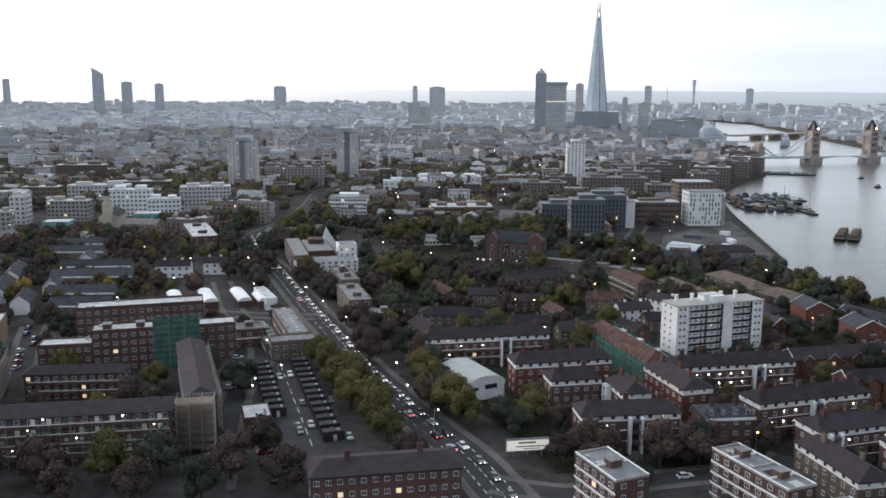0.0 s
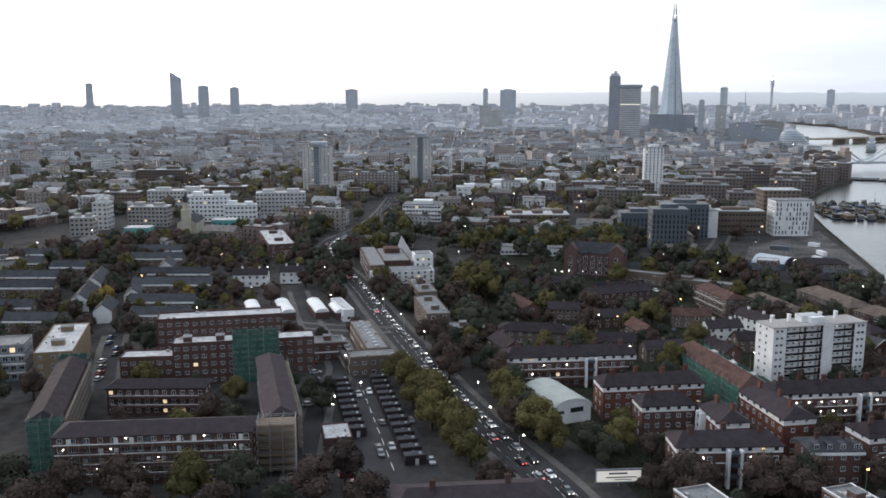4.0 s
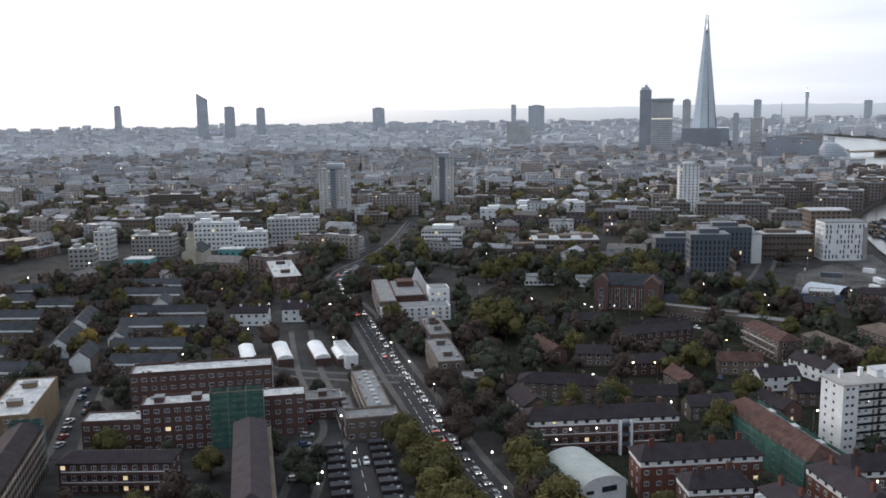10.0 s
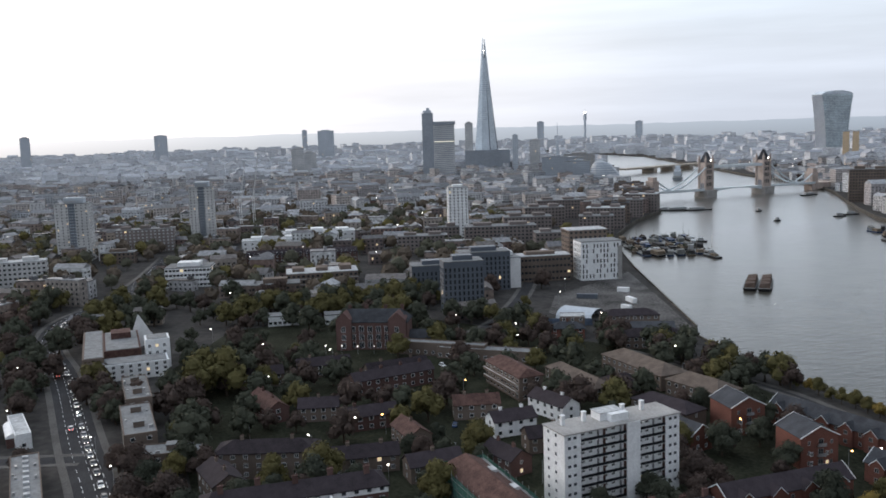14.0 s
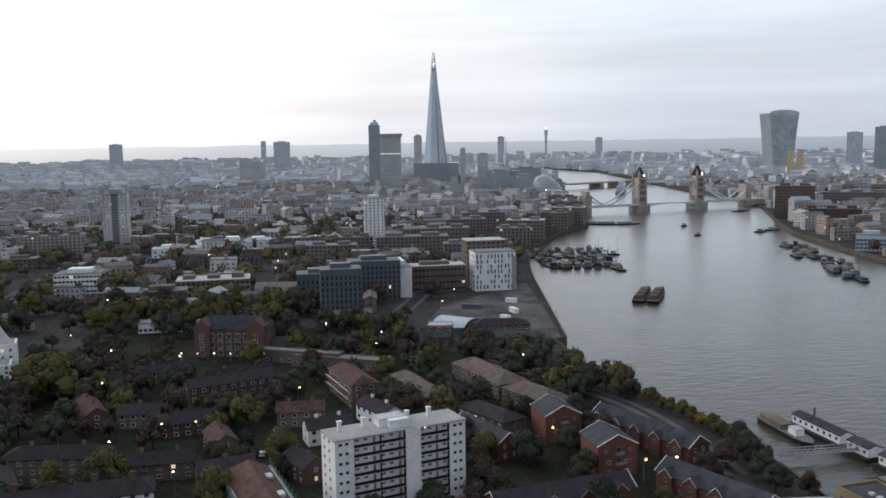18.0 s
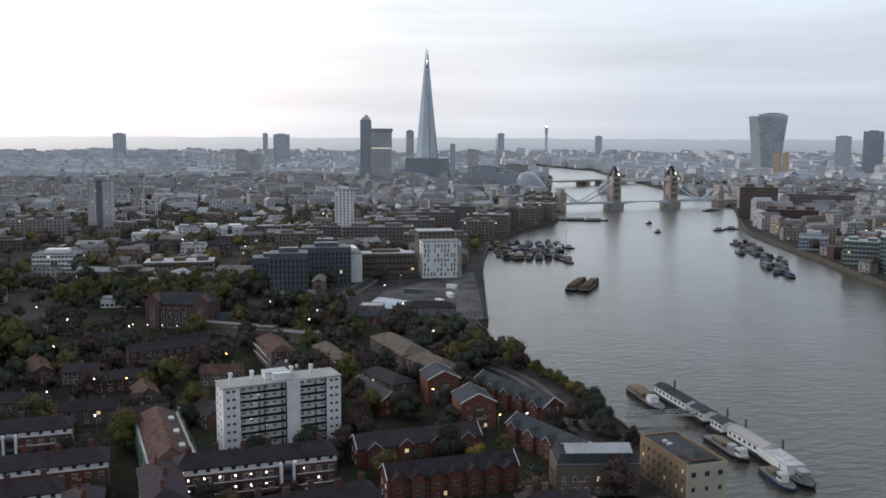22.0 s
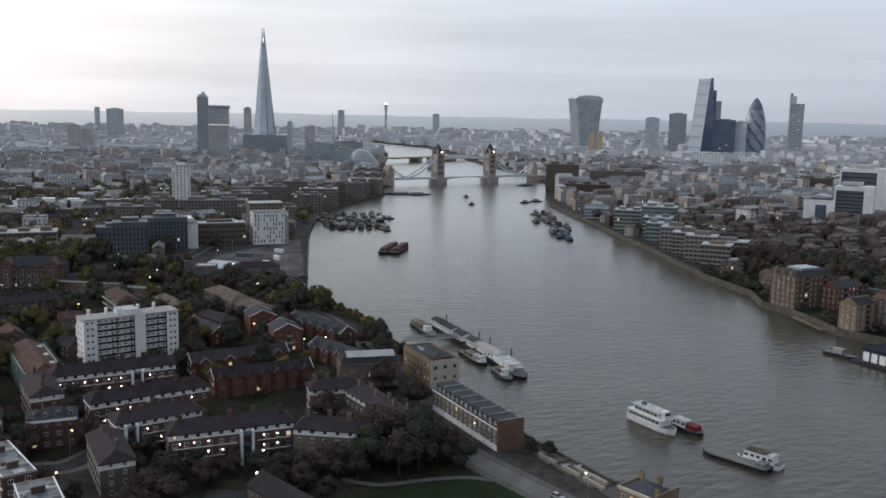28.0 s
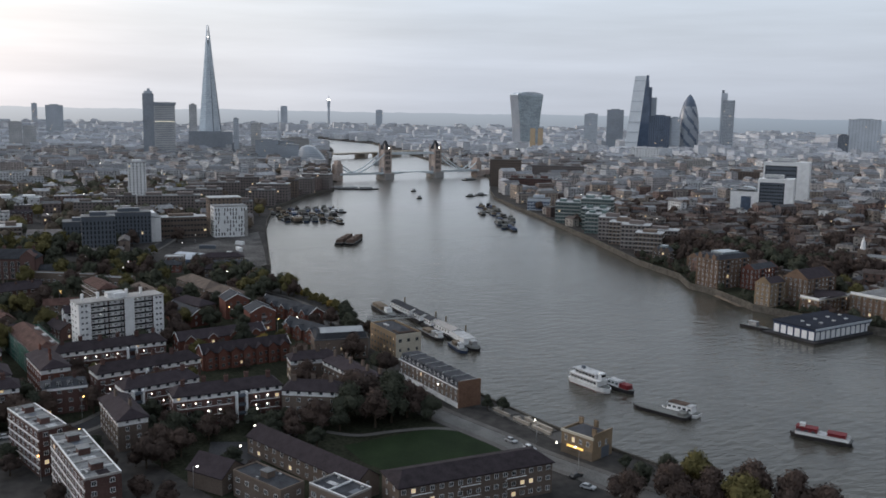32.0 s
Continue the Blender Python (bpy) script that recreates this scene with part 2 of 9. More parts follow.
ROOF_3 = town_mat("haze_paled_distant_roofs", ((0.36, 0.375, 0.41), (0.38, 0.395, 0.43), (0.34, 0.355, 0.39), (0.42, 0.435, 0.47), (0.37, 0.385, 0.42), (0.48, 0.495, 0.53)), 0.8, 0.15)
GLASS = mat("window_glass", (0.03, 0.035, 0.04), rough=0.12, var=0.3, spec=0.6, bump=0)
LIT = glow("lit_window", (1.0, 0.74, 0.42), 0.6)
LAMP_WHITE = glow("white_lamp", (1.0, 0.9, 0.78), 6.0)
HEADLIGHT = glow("headlight", (1.0, 0.93, 0.82), 3.0)
LAMP_AMBER = glow("amber_lamp", (1.0, 0.5, 0.14), 9.0)
LAMP_RED = glow("red_lamp", (1.0, 0.08, 0.05), 6.0)


def leafage(name, col, tint):
    return mat(name, col, rough=0.9, var=0.32, big=0.3, fine=2.5, bump=0, rnd=0.7, island=0.3, spec=0.05, tint=tint)


LEAF_GREEN = leafage("dark_green_leaves", (0.048, 0.056, 0.045), (1.15, 1.05, 0.95))
LEAF_OLIVE = leafage("yellowing_leaves", (0.095, 0.093, 0.045), (1.2, 1.05, 0.9))
LEAF_BROWN = leafage("russet_leaves", (0.067, 0.057, 0.053), (1.2, 1.0, 0.9))
LEAF_GOLD = leafage("golden_leaves", (0.20, 0.155, 0.055), (1.1, 1.0, 0.8))


def water_material():
    m = mat("river_water", (0.055, 0.051, 0.041), rough=0.18, var=0.2, big=0.008, fine=0.05, bump=0, spec=0.26)
    n, l = m.node_tree.nodes, m.node_tree.links
    geo, mp = n.new("ShaderNodeNewGeometry"), n.new("ShaderNodeMapping")
    mp.inputs["Scale"].default_value = (1.0, 0.45, 1.0)
    mp.inputs["Rotation"].default_value = (0, 0, radians(-25))
    l.new(geo.outputs["Position"], mp.inputs["Vector"])
    # choppier in the open eastern reach than upstream
    axis, chop = n.new("ShaderNodeSeparateXYZ"), n.new("ShaderNodeMapRange")
    l.new(geo.outputs["Position"], axis.inputs[0])
    for k, v in (("From Min", -420.0), ("From Max", 60.0), ("To Min", 0.62), ("To Max", 1.15)):
        chop.inputs[k].default_value = v
    l.new(axis.outputs["X"], chop.inputs["Value"])
    prev = None
    for scale, strength in ((0.045, 0.14), (0.30, 0.55)):
        w = n.new("ShaderNodeTexNoise")
        w.inputs["Scale"].default_value, w.inputs["Detail"].default_value = scale, 5
        l.new(mp.outputs[0], w.inputs["Vector"])
        bp = n.new("ShaderNodeBump")
        bp.inputs["Distance"].default_value = 1.0
        amount = n.new("ShaderNodeMath")
        amount.operation = "MULTIPLY"
        amount.inputs[1].default_value = strength
        l.new(chop.outputs[0], amount.inputs[0])
        l.new(amount.outputs[0], bp.inputs["Strength"])
        l.new(w.outputs["Fac"], bp.inputs["Height"])
        if prev:
            l.new(prev.outputs[0], bp.inputs["Normal"])
        prev = bp
    b = n["Principled BSDF"]
    l.new(prev.outputs[0], b.inputs["Normal"])
    l.new(prev.outputs[0], b.inputs["Coat Normal"])
    b.inputs["Coat Roughness"].default_value, b.inputs["Coat IOR"].default_value = 0.28, 1.4
    calm = n.new("ShaderNodeMapRange")
    for k, v in (("From Min", -620.0), ("From Max", -120.0), ("To Min", 0.8), ("To Max", 0.0)):
        calm.inputs[k].default_value = v
    l.new(axis.outputs["X"], calm.inputs["Value"])
    l.new(calm.outputs[0], b.inputs["Coat Weight"])
    return m


WATER = water_material()

# ---------------------------------------------------------------- building tools


class Shape:
    """A mesh in the making: corners and faces, laid down piece by piece. m: the slot of the material for the faces to come."""

    def __init__(self):
        self.v, self.f, self.s, self.m = [], [], [], 0

    def face(self, *pts):
        i = len(self.v)
        self.v += [tuple(p) for p in pts]
        self.f.append(tuple(range(i, i + len(pts))))
        self.s.append(self.m)
        return self

    def solid(self, low, high, cap=True, base=False):
        """Two rings of corners, counter-clockwise from above, joined by walls."""
        i, n = len(self.v), len(low)
        self.v += [tuple(p) for p in low] + [tuple(p) for p in high]
        new_faces = [(i + k, i + (k + 1) % n, i + n + (k + 1) % n, i + n + k) for k in range(n)]
        if cap:
            new_faces.append(tuple(range(i + n, i + 2 * n)))
        if base:
            new_faces.append(tuple(range(i + n - 1, i - 1, -1)))
        self.f += new_faces
        self.s += [self.m] * len(new_faces)
        return self

    def box(self, x0, x1, y0, y1, z0, z1, base=True):
        ring = [(x0, y0), (x1, y0), (x1, y1), (x0, y1)]
        return self.solid([(*p, z0) for p in ring], [(*p, z1) for p in ring], True, base)

    def prism(self, ring, z0, z1, base=False):
        return self.solid([(x, y, z0) for x, y in ring], [(x, y, z1) for x, y in ring], True, base)

    def spun(self, x, y, z0, z1, r0, r1=None, n=12, cap=True):
        r1 = r0 if r1 is None else r1
        a = [(math.cos(2 * math.pi * k / n), math.sin(2 * math.pi * k / n)) for k in range(n)]
        return self.solid([(x + r0 * c, y + r0 * s, z0) for c, s in a], [(x + r1 * c, y + r1 * s, z1) for c, s in a], cap, True)

    def bar(self, p, q, r0, r1=None, n=6):
        """A round bar from p to q."""
        p, q, r1 = Vector(p), Vector(q), r0 if r1 is None else r1
        turn = (q - p).to_track_quat("Z", "Y").to_matrix()
        a = [(math.cos(2 * math.pi * k / n), math.sin(2 * math.pi * k / n)) for k in range(n)]
        return self.solid([p + turn @ Vector((r0 * c, r0 * s, 0)) for c, s in a], [q + turn @ Vector((r1 * c, r1 * s, 0)) for c, s in a], True, True)

    def gable_roof(self, x0, x1, y0, y1, z, rise, over=0.4, thick=0.25):
        """A pitched roof with its ridge along x."""
        x0, x1, y0, y1, ym = x0 - over, x1 + over, y0 - over, y1 + over, (y0 + y1) / 2
        drop = rise * over / ((y1 - y0) / 2)
        ring = [(y0, z - drop), (ym, z + rise), (y1, z - drop), (y1, z - drop - thick), (ym, z + rise - thick), (y0, z - drop - thick)]
        i = len(self.v)
        self.v += [(x0, y, zz) for y, zz in ring] + [(x1, y, zz) for y, zz in ring]
        fs = [(i + k, i + 6 + k, i + 6 + (k + 1) % 6, i + (k + 1) % 6) for k in range(6)]
        fs += [(i, i + 1, i + 4, i + 5), (i + 1, i + 2, i + 3, i + 4), (i + 11, i + 10, i + 7, i + 6), (i + 10, i + 9, i + 8, i + 7)]
        self.f += fs
        self.s += [self.m] * len(fs)
        return self

    def gable_end(self, x, x2, y0, y1, z, rise):
        """The brick triangle under a pitched roof, from x to x2."""
        ym = (y0 + y1) / 2
        i = len(self.v)
        self.v += [(x, y0, z), (x, y1, z), (x, ym, z + rise), (x2, y0, z), (x2, y1, z), (x2, ym, z + rise)]
        fs = [(i, i + 2, i + 1), (i + 3, i + 4, i + 5), (i, i + 3, i + 5, i + 2), (i + 1, i + 2, i + 5, i + 4)]
        self.f += fs
        self.s += [self.m] * 4
        return self

    def hip_roof(self, x0, x1, y0, y1, z, rise, over=0.4, run=None):
        x0, x1, y0, y1, ym = x0 - over, x1 + over, y0 - over, y1 + over, (y0 + y1) / 2
        run = (y1 - y0) / 2 if run is None else run
        i = len(self.v)
        self.v += [(x0, y0, z), (x1, y0, z), (x1, y1, z), (x0, y1, z), (x0 + run, ym, z + rise), (x1 - run, ym, z + rise),
                   (x0, y0, z - 0.3), (x1, y0, z - 0.3), (x1, y1, z - 0.3), (x0, y1, z - 0.3)]
        fs = [(0, 1, 5, 4), (1, 2, 5), (2, 3, 4, 5), (3, 0, 4), (6, 7, 1, 0), (7, 8, 2, 1), (8, 9, 3, 2), (9, 6, 0, 3), (9, 8, 7, 6)]
        self.f += [tuple(i + k for k in f) for f in fs]
        self.s += [self.m] * len(fs)
        return self

    def mesh(self, name, materials, smooth=False):
        me = bpy.data.meshes.new(name)
        me.from_pydata(self.v, [], self.f)
        for m in materials if isinstance(materials, (list, tuple)) else [materials]:
            me.materials.append(m)
        me.polygons.foreach_set("material_index", self.s)
        if smooth:
            me.polygons.foreach_set("use_smooth", [True] * len(self.f))
        me.update()
        return me


def thing(name, x, y, z=0.0, rot=0.0, label="", category="", group="", kind=""):
    ob = new(name)
    ob.empty_display_size = 0.5
    ob.matrix_world = pose(x, y, z, 0, 0, rot)
    return tagged(ob, label, category, group, kind)


def part(name, shape, material, parent, label="", smooth=False, kind=""):
    ob = new(name, shape.mesh(name, material, smooth))
    ob.parent = parent
    return tagged(ob, label, "", "", kind)


def single(name, shape, material, label, category, kind="", smooth=False, group=""):
    return tagged(new(name, shape.mesh(name, material, smooth)), label, category, group, kind)


def placed(name, mesh, parent, x, y, z, rot=0.0, label=""):
    """A part on a mesh that many parts share."""
    ob = new(name, mesh)
    ob.parent = parent
    ob.location, ob.rotation_euler = (x, y, z), (0, 0, radians(rot))
    return tagged(ob, label)


WINDOWS = {}


def window_mesh(w, h, lit=False, frame_mat=None):
    """A window standing in the plane y = 0, its face to -y: a frame with a mullion round a recessed pane."""
    fm = frame_mat or WHITE
    key = (round(w, 2), round(h, 2), lit, fm.name)
    if key not in WINDOWS:
        s = Shape()
        f = 0.09
        s.box(-w / 2, -w / 2 + f, -0.06, 0.05, 0, h).box(w / 2 - f, w / 2, -0.06, 0.05, 0, h)
        s.box(-w / 2 + f, w / 2 - f, -0.06, 0.05, 0, f).box(-w / 2 + f, w / 2 - f, -0.06, 0.05, h - f, h)
        s.box(-0.04, 0.04, -0.05, 0.05, f, h - f)
        s.m = 1
        s.face((-w / 2 + f, -0.01, f), (w / 2 - f, -0.01, f), (w / 2 - f, -0.01, h - f), (-w / 2 + f, -0.01, h - f))
        WINDOWS[key] = s.mesh("window", [fm, LIT if lit else GLASS])
    return WINDOWS[key]


def door_mesh(k):
    """A panelled flat door in the plane y = 0, in one of three paints."""
    paint = (WHITE, WHITE, TILE_RED, CLAD)[k % 4]
    key = ("door", paint.name)
    if key not in WINDOWS:
        WINDOWS[key] = Shape().box(-0.55, 0.55, -0.05, 0.04, 0, 2.05).box(-0.4, 0.4, -0.08, -0.05, 0.2, 0.9).box(-0.4, 0.4, -0.08, -0.05, 1.1, 1.9).mesh("front_door", paint)
    return WINDOWS[key]


def far_panes(parent, L, D, h, storeys, step):
    """The windows of a block that stays far off, in one mesh: white frames and dark panes."""
    s = Shape()
    sh = h / storeys
    n, m = max(2, int(L / step)), max(1, int(D / 4.5))
    for st in range(storeys):
        z = st * sh + 0.9
        hh = min(1.4, sh * 0.6)
        spots = [((-L / 2 + (k + 0.5) * L / n, -D / 2), (1, 0)) for k in range(n)]
        spots += [((sx * L / 2, -D / 2 + (k + 0.5) * D / m), (0, sx)) for k in range(m) for sx in (-1, 1)]
        for (x, y), (dx, dy) in spots:
            for slot, e, o in ((0, 0.75, 0.03), (1, 0.62, 0.05)):
                s.m = slot
                ox, oy = (0, -o) if dx else (dy * o, 0)
                q = 0.13 * slot
                s.face((x - e * dx + ox, y - e * dy + oy, z + q), (x + e * dx + ox, y + e * dy + oy, z + q), (x + e * dx + ox, y + e * dy + oy, z + hh - q), (x - e * dx + ox, y - e * dy + oy, z + hh - q))
    part("window_panes", s, [WHITE, GLASS], parent, kind="stuff")


def window_row(parent, x0, x1, n, y, z, w, h, rot=0.0, lit=0.06, frame_mat=None, rng=random):
    """n windows in a row on a wall that faces -y (rot 0) or +y (rot 180)."""
    for k in range(n):
        x = x0 + (k + 0.5) * (x1 - x0) / n
        placed("window", window_mesh(w, h, rng.random() < lit, frame_mat), parent, x, y, z, rot)


def end_windows(parent, y0, y1, n, x, z, w, h, rot, lit=0.04, rng=random):
    """n windows in a row on an end wall that faces -x (rot 270) or +x (rot 90)."""
    for k in range(n):
        y = y0 + (k + 0.5) * (y1 - y0) / n
        placed("window", window_mesh(w, h, rng.random() < lit), parent, x, y, z, rot)


TAKEN = []      # footprints already built on: centre, half length, half depth, angle


def take(x, y, L, D, rot, pad=2.0):
    TAKEN.append((x, y, L / 2 + pad, D / 2 + pad, radians(rot)))


def is_free(x, y, r=0.0):
    for cx, cy, a, b, an in TAKEN:
        dx, dy = x - cx, y - cy
        if abs(dx) > a + b + r or abs(dy) > a + b + r:
            continue
        c, s = math.cos(an), math.sin(an)
        if abs(dx * c + dy * s) < a + r and abs(-dx * s + dy * c) < b + r:
            return False
    return True


# ---------------------------------------------------------------- the ground and the river

RIVER_Z = -3.0
SOUTH = [(4900, 900), (1200, 330), (600, 235), (300, 190), (190, 150), (129, 136), (102, 131), (71, 128), (-5, 126), (-59, 136), (-93, 137),
         (-118, 138), (-148, 136), (-168, 132), (-204, 138), (-236, 142), (-240, 150), (-265, 158), (-420, 208), (-476, 228), (-535, 252), (-572, 264), (-690, 347), (-775, 423),
         (-916, 480), (-1034, 530), (-1217, 600), (-1478, 715), (-1846, 875), (-2300, 1040), (-3200, 1080), (-4900, 880)]
NORTH = [(4900, 1150), (1200, 560), (600, 430), (200, 376), (100, 372), (25, 354), (-5, 350), (-48, 364), (-68, 364), (-95, 382), (-148, 395), (-258, 440), (-362, 478), (-427, 503),
         (-480, 520), (-600, 565), (-680, 611), (-805, 690), (-891, 745), (-1000, 800), (-1300, 880), (-1700, 1010), (-2300, 1200), (-3200, 1240),
         (-4900, 1040)]


def bank_y(line, x):
    for (xa, ya), (xb, yb) in zip(line, line[1:]):
        if xb <= x <= xa:
            return ya + (yb - ya) * (x - xa) / (xb - xa)
    return line[-1][1]


def in_river(x, y, margin=0.0):
    return bank_y(SOUTH, x) - margin < y < bank_y(NORTH, x) + margin


land = Shape()
s_ring = [*SOUTH[::-1], (4900, -4900), (-4900, -4900)]
n_ring = [(-4900, 4900), (4900, 4900), *NORTH]
for line, far in ((SOUTH, -4900), (NORTH, 4900)):
    for (xa, ya), (xb, yb) in zip(line, line[1:]):
        a, b, c, d = (xb, yb, 0), (xa, ya, 0), (xa, far, 0), (xb, far, 0)
        land.face(*((a, d, c, b) if far < 0 else (a, b, c, d)))
        land.face(*(((xb, yb, -9), (xa, ya, -9), b, a)[::-1] if far < 0 else ((xb, yb, -9), (xa, ya, -9), b, a)))
ground = single("ground", land, EARTH, "dark town ground of soil and worn paving between the houses", "ground", "structure")
bed = Shape().face((-4900, -4900, -9), (4900, -4900, -9), (4900, 4900, -9), (-4900, 4900, -9))
single("riverbed", bed, EARTH, "muddy bed under the river", "riverbed", "structure")
w = Shape()
for (xa, ya), (xb, yb) in zip(SOUTH, SOUTH[1:]):
    na, nb = bank_y(NORTH, xa) + 1, bank_y(NORTH, xb) + 1
    w.face((xb, yb - 1, RIVER_Z), (xa, ya - 1, RIVER_Z), (xa, na, RIVER_Z), (xb, nb, RIVER_Z))
single("water", w, WATER, "wide grey-green tidal river with small ripples", "river", "structure")
for nm, line, side in (("river_wall_south", SOUTH, -1), ("river_wall_north", NORTH, 1)):
    s = Shape()
    for (xa, ya), (xb, yb) in zip(line[1:-3], line[2:-2]):
        d = Vector((xb - xa, yb - ya, 0)).normalized()
        n = Vector((-d.y, d.x, 0)) * 0.35
        ring = [(xa + n.x, ya + n.y), (xb + n.x, yb + n.y), (xb - n.x, yb - n.y), (xa - n.x, ya - n.y)]
        s.prism(ring, -8.9, 1.0)
    single(nm, s, GRANITE, "dark stone river wall with a low parapet", "river wall", "structure")

# ---------------------------------------------------------------- kinds of building


def chimney(parent, x, y, z, h=1.6, material=None, along=1.4):
    s = Shape().box(x - along / 2, x + along / 2, y - 0.35, y + 0.35, z, z + h)
    s.box(x - along / 2 - 0.08, x + along / 2 + 0.08, y - 0.43, y + 0.43, z + h, z + h + 0.15)
    stack = part("chimney", s, material or BRICK, parent)
    if "pot" not in WINDOWS:
        WINDOWS["pot"] = Shape().spun(0, 0, 0, 0.5, 0.17, 0.13, 6).mesh("chimney_pot", TILE_RED)
    for k in (-0.28, 0.28):
        placed("chimney_pot", WINDOWS["pot"], stack, x + k * along, y, z + h + 0.15)


def small_lamp(parent, x, y, z, r=0.3, material=None):
    r = r * 0.72 if r < 0.8 else r
    key = ("lamp", r, (material or LAMP_WHITE).name)
    if key not in WINDOWS:
        s = Shape().spun(0, 0, -r, 0, r * 0.6, r, 6, False).spun(0, 0, 0, r, r, r * 0.5, 6)
        WINDOWS[key] = s.mesh("lamp", material or LAMP_WHITE)
    placed("lamp", WINDOWS[key], parent, x, y, z)


def estate_block(x, y, rot, L, D, h=11.0, storeys=4, wall=None, roof=None, band=True, balconies=(), stairs=(), chimneys=4, label="", lit=0.025,
                 lamps=0.5, rise=2.6, seed=1, step=3.2):
    """A brick block of walk-up flats under a hipped roof. balconies: stretches of the front along which open galleries run."""
    rng = random.Random(seed)
    take(x, y, L, D, rot)
    wall, roof = wall or BRICK, roof or TILE
    b = thing("apartment_block", x, y, 0, rot, label, "apartment block", "estate blocks")
    hw = h - 1.9 if band else h
    part("wall", Shape().box(-L / 2, L / 2, -D / 2, D / 2, -0.3, hw), wall, b)
    if band:
        part("top_storey", Shape().box(-L / 2 - 0.04, L / 2 + 0.04, -D / 2 - 0.04, D / 2 + 0.04, hw, h), WHITE, b, "white painted top storey")
    part("roof", Shape().hip_roof(-L / 2, L / 2, -D / 2, D / 2, h, rise, 0.5, D * 0.32), roof, b)
    for k in range(chimneys):
        chimney(b, -L / 2 + (k + 0.5) * L / chimneys, 0.8 if k % 2 else -0.8, h + rise * 0.45, 2.9, wall)
    sh = hw / (storeys - 1) if band else h / storeys
    n = max(2, int(L / step))
    far = y > 330 or x < -160
    if far:
        far_panes(b, L, D, h, storeys, step)
    for st in range(0 if far else storeys - 1 if band else storeys):
        z = st * sh + 0.9
        for k in range(n):
            xx = -L / 2 + (k + 0.5) * L / n
            if any(a - 1.2 < xx < c + 1.2 for a, c in stairs):
                continue
            placed("window", window_mesh(1.3, 1.3, rng.random() < lit), b, xx, -D / 2, z)
        for side, rr in ((-1, 270), (1, 90)):
            end_windows(b, -D / 2 + 1, D / 2 - 1, 2, side * L / 2, z, 1.1, 1.3, rr, lit, rng)
    if band:
        for k in range(n):
            placed("window", window_mesh(1.1, 0.9, rng.random() < lit, CLAD), b, -L / 2 + (k + 0.5) * L / n, -D / 2 - 0.05, hw + 0.6)
        for side, rr in ((-1, 270), (1, 90)):
            end_windows(b, -D / 2 + 1, D / 2 - 1, 2, side * (L / 2 + 0.05), hw + 0.6, 0.9, 0.9, rr, lit, rng)
    for a, c in balconies:
        for st in range(1, storeys - 1 if band else storeys):
            z = st * sh
            s = Shape().box(a, c, -D / 2 - 1.3, -D / 2 - 0.02, z - 0.15, z)
            g = part("balcony", s, CONCRETE, b)
            part("parapet", Shape().box(a, c, -D / 2 - 1.42, -D / 2 - 1.3, z - 0.15, z + 0.85), wall, g)
            part("coping", Shape().box(a, c, -D / 2 - 1.46, -D / 2 - 1.26, z + 0.85, z + 1.0), WHITE, g, "white coping rail")
            for k in range(int((c - a) / 4)):
                if c - a > 40:
                    placed("front_door", door_mesh(k * 7 + st), b, a + 3.4 + 4 * k, -D / 2, z)
                if rng.random() < lamps:
                    small_lamp(b, a + 2 + 4 * k, -D / 2 - 0.25, z + 2.0)
    for a, c in stairs:
        s = Shape().box(a, a + 0.7, -D / 2 - 1.9, -D / 2, -0.3, h - 0.6).box(c - 0.7, c, -D / 2 - 1.9, -D / 2, -0.3, h - 0.6)
        tower = part("stair_tower", s, WHITE, b, "white open stair tower")
        for st in range(1, storeys):
            part("landing", Shape().box(a + 0.7, c - 0.7, -D / 2 - 1.7, -D / 2, st * sh - 0.3, st * sh + 0.5), CLAD, tower)
    return b


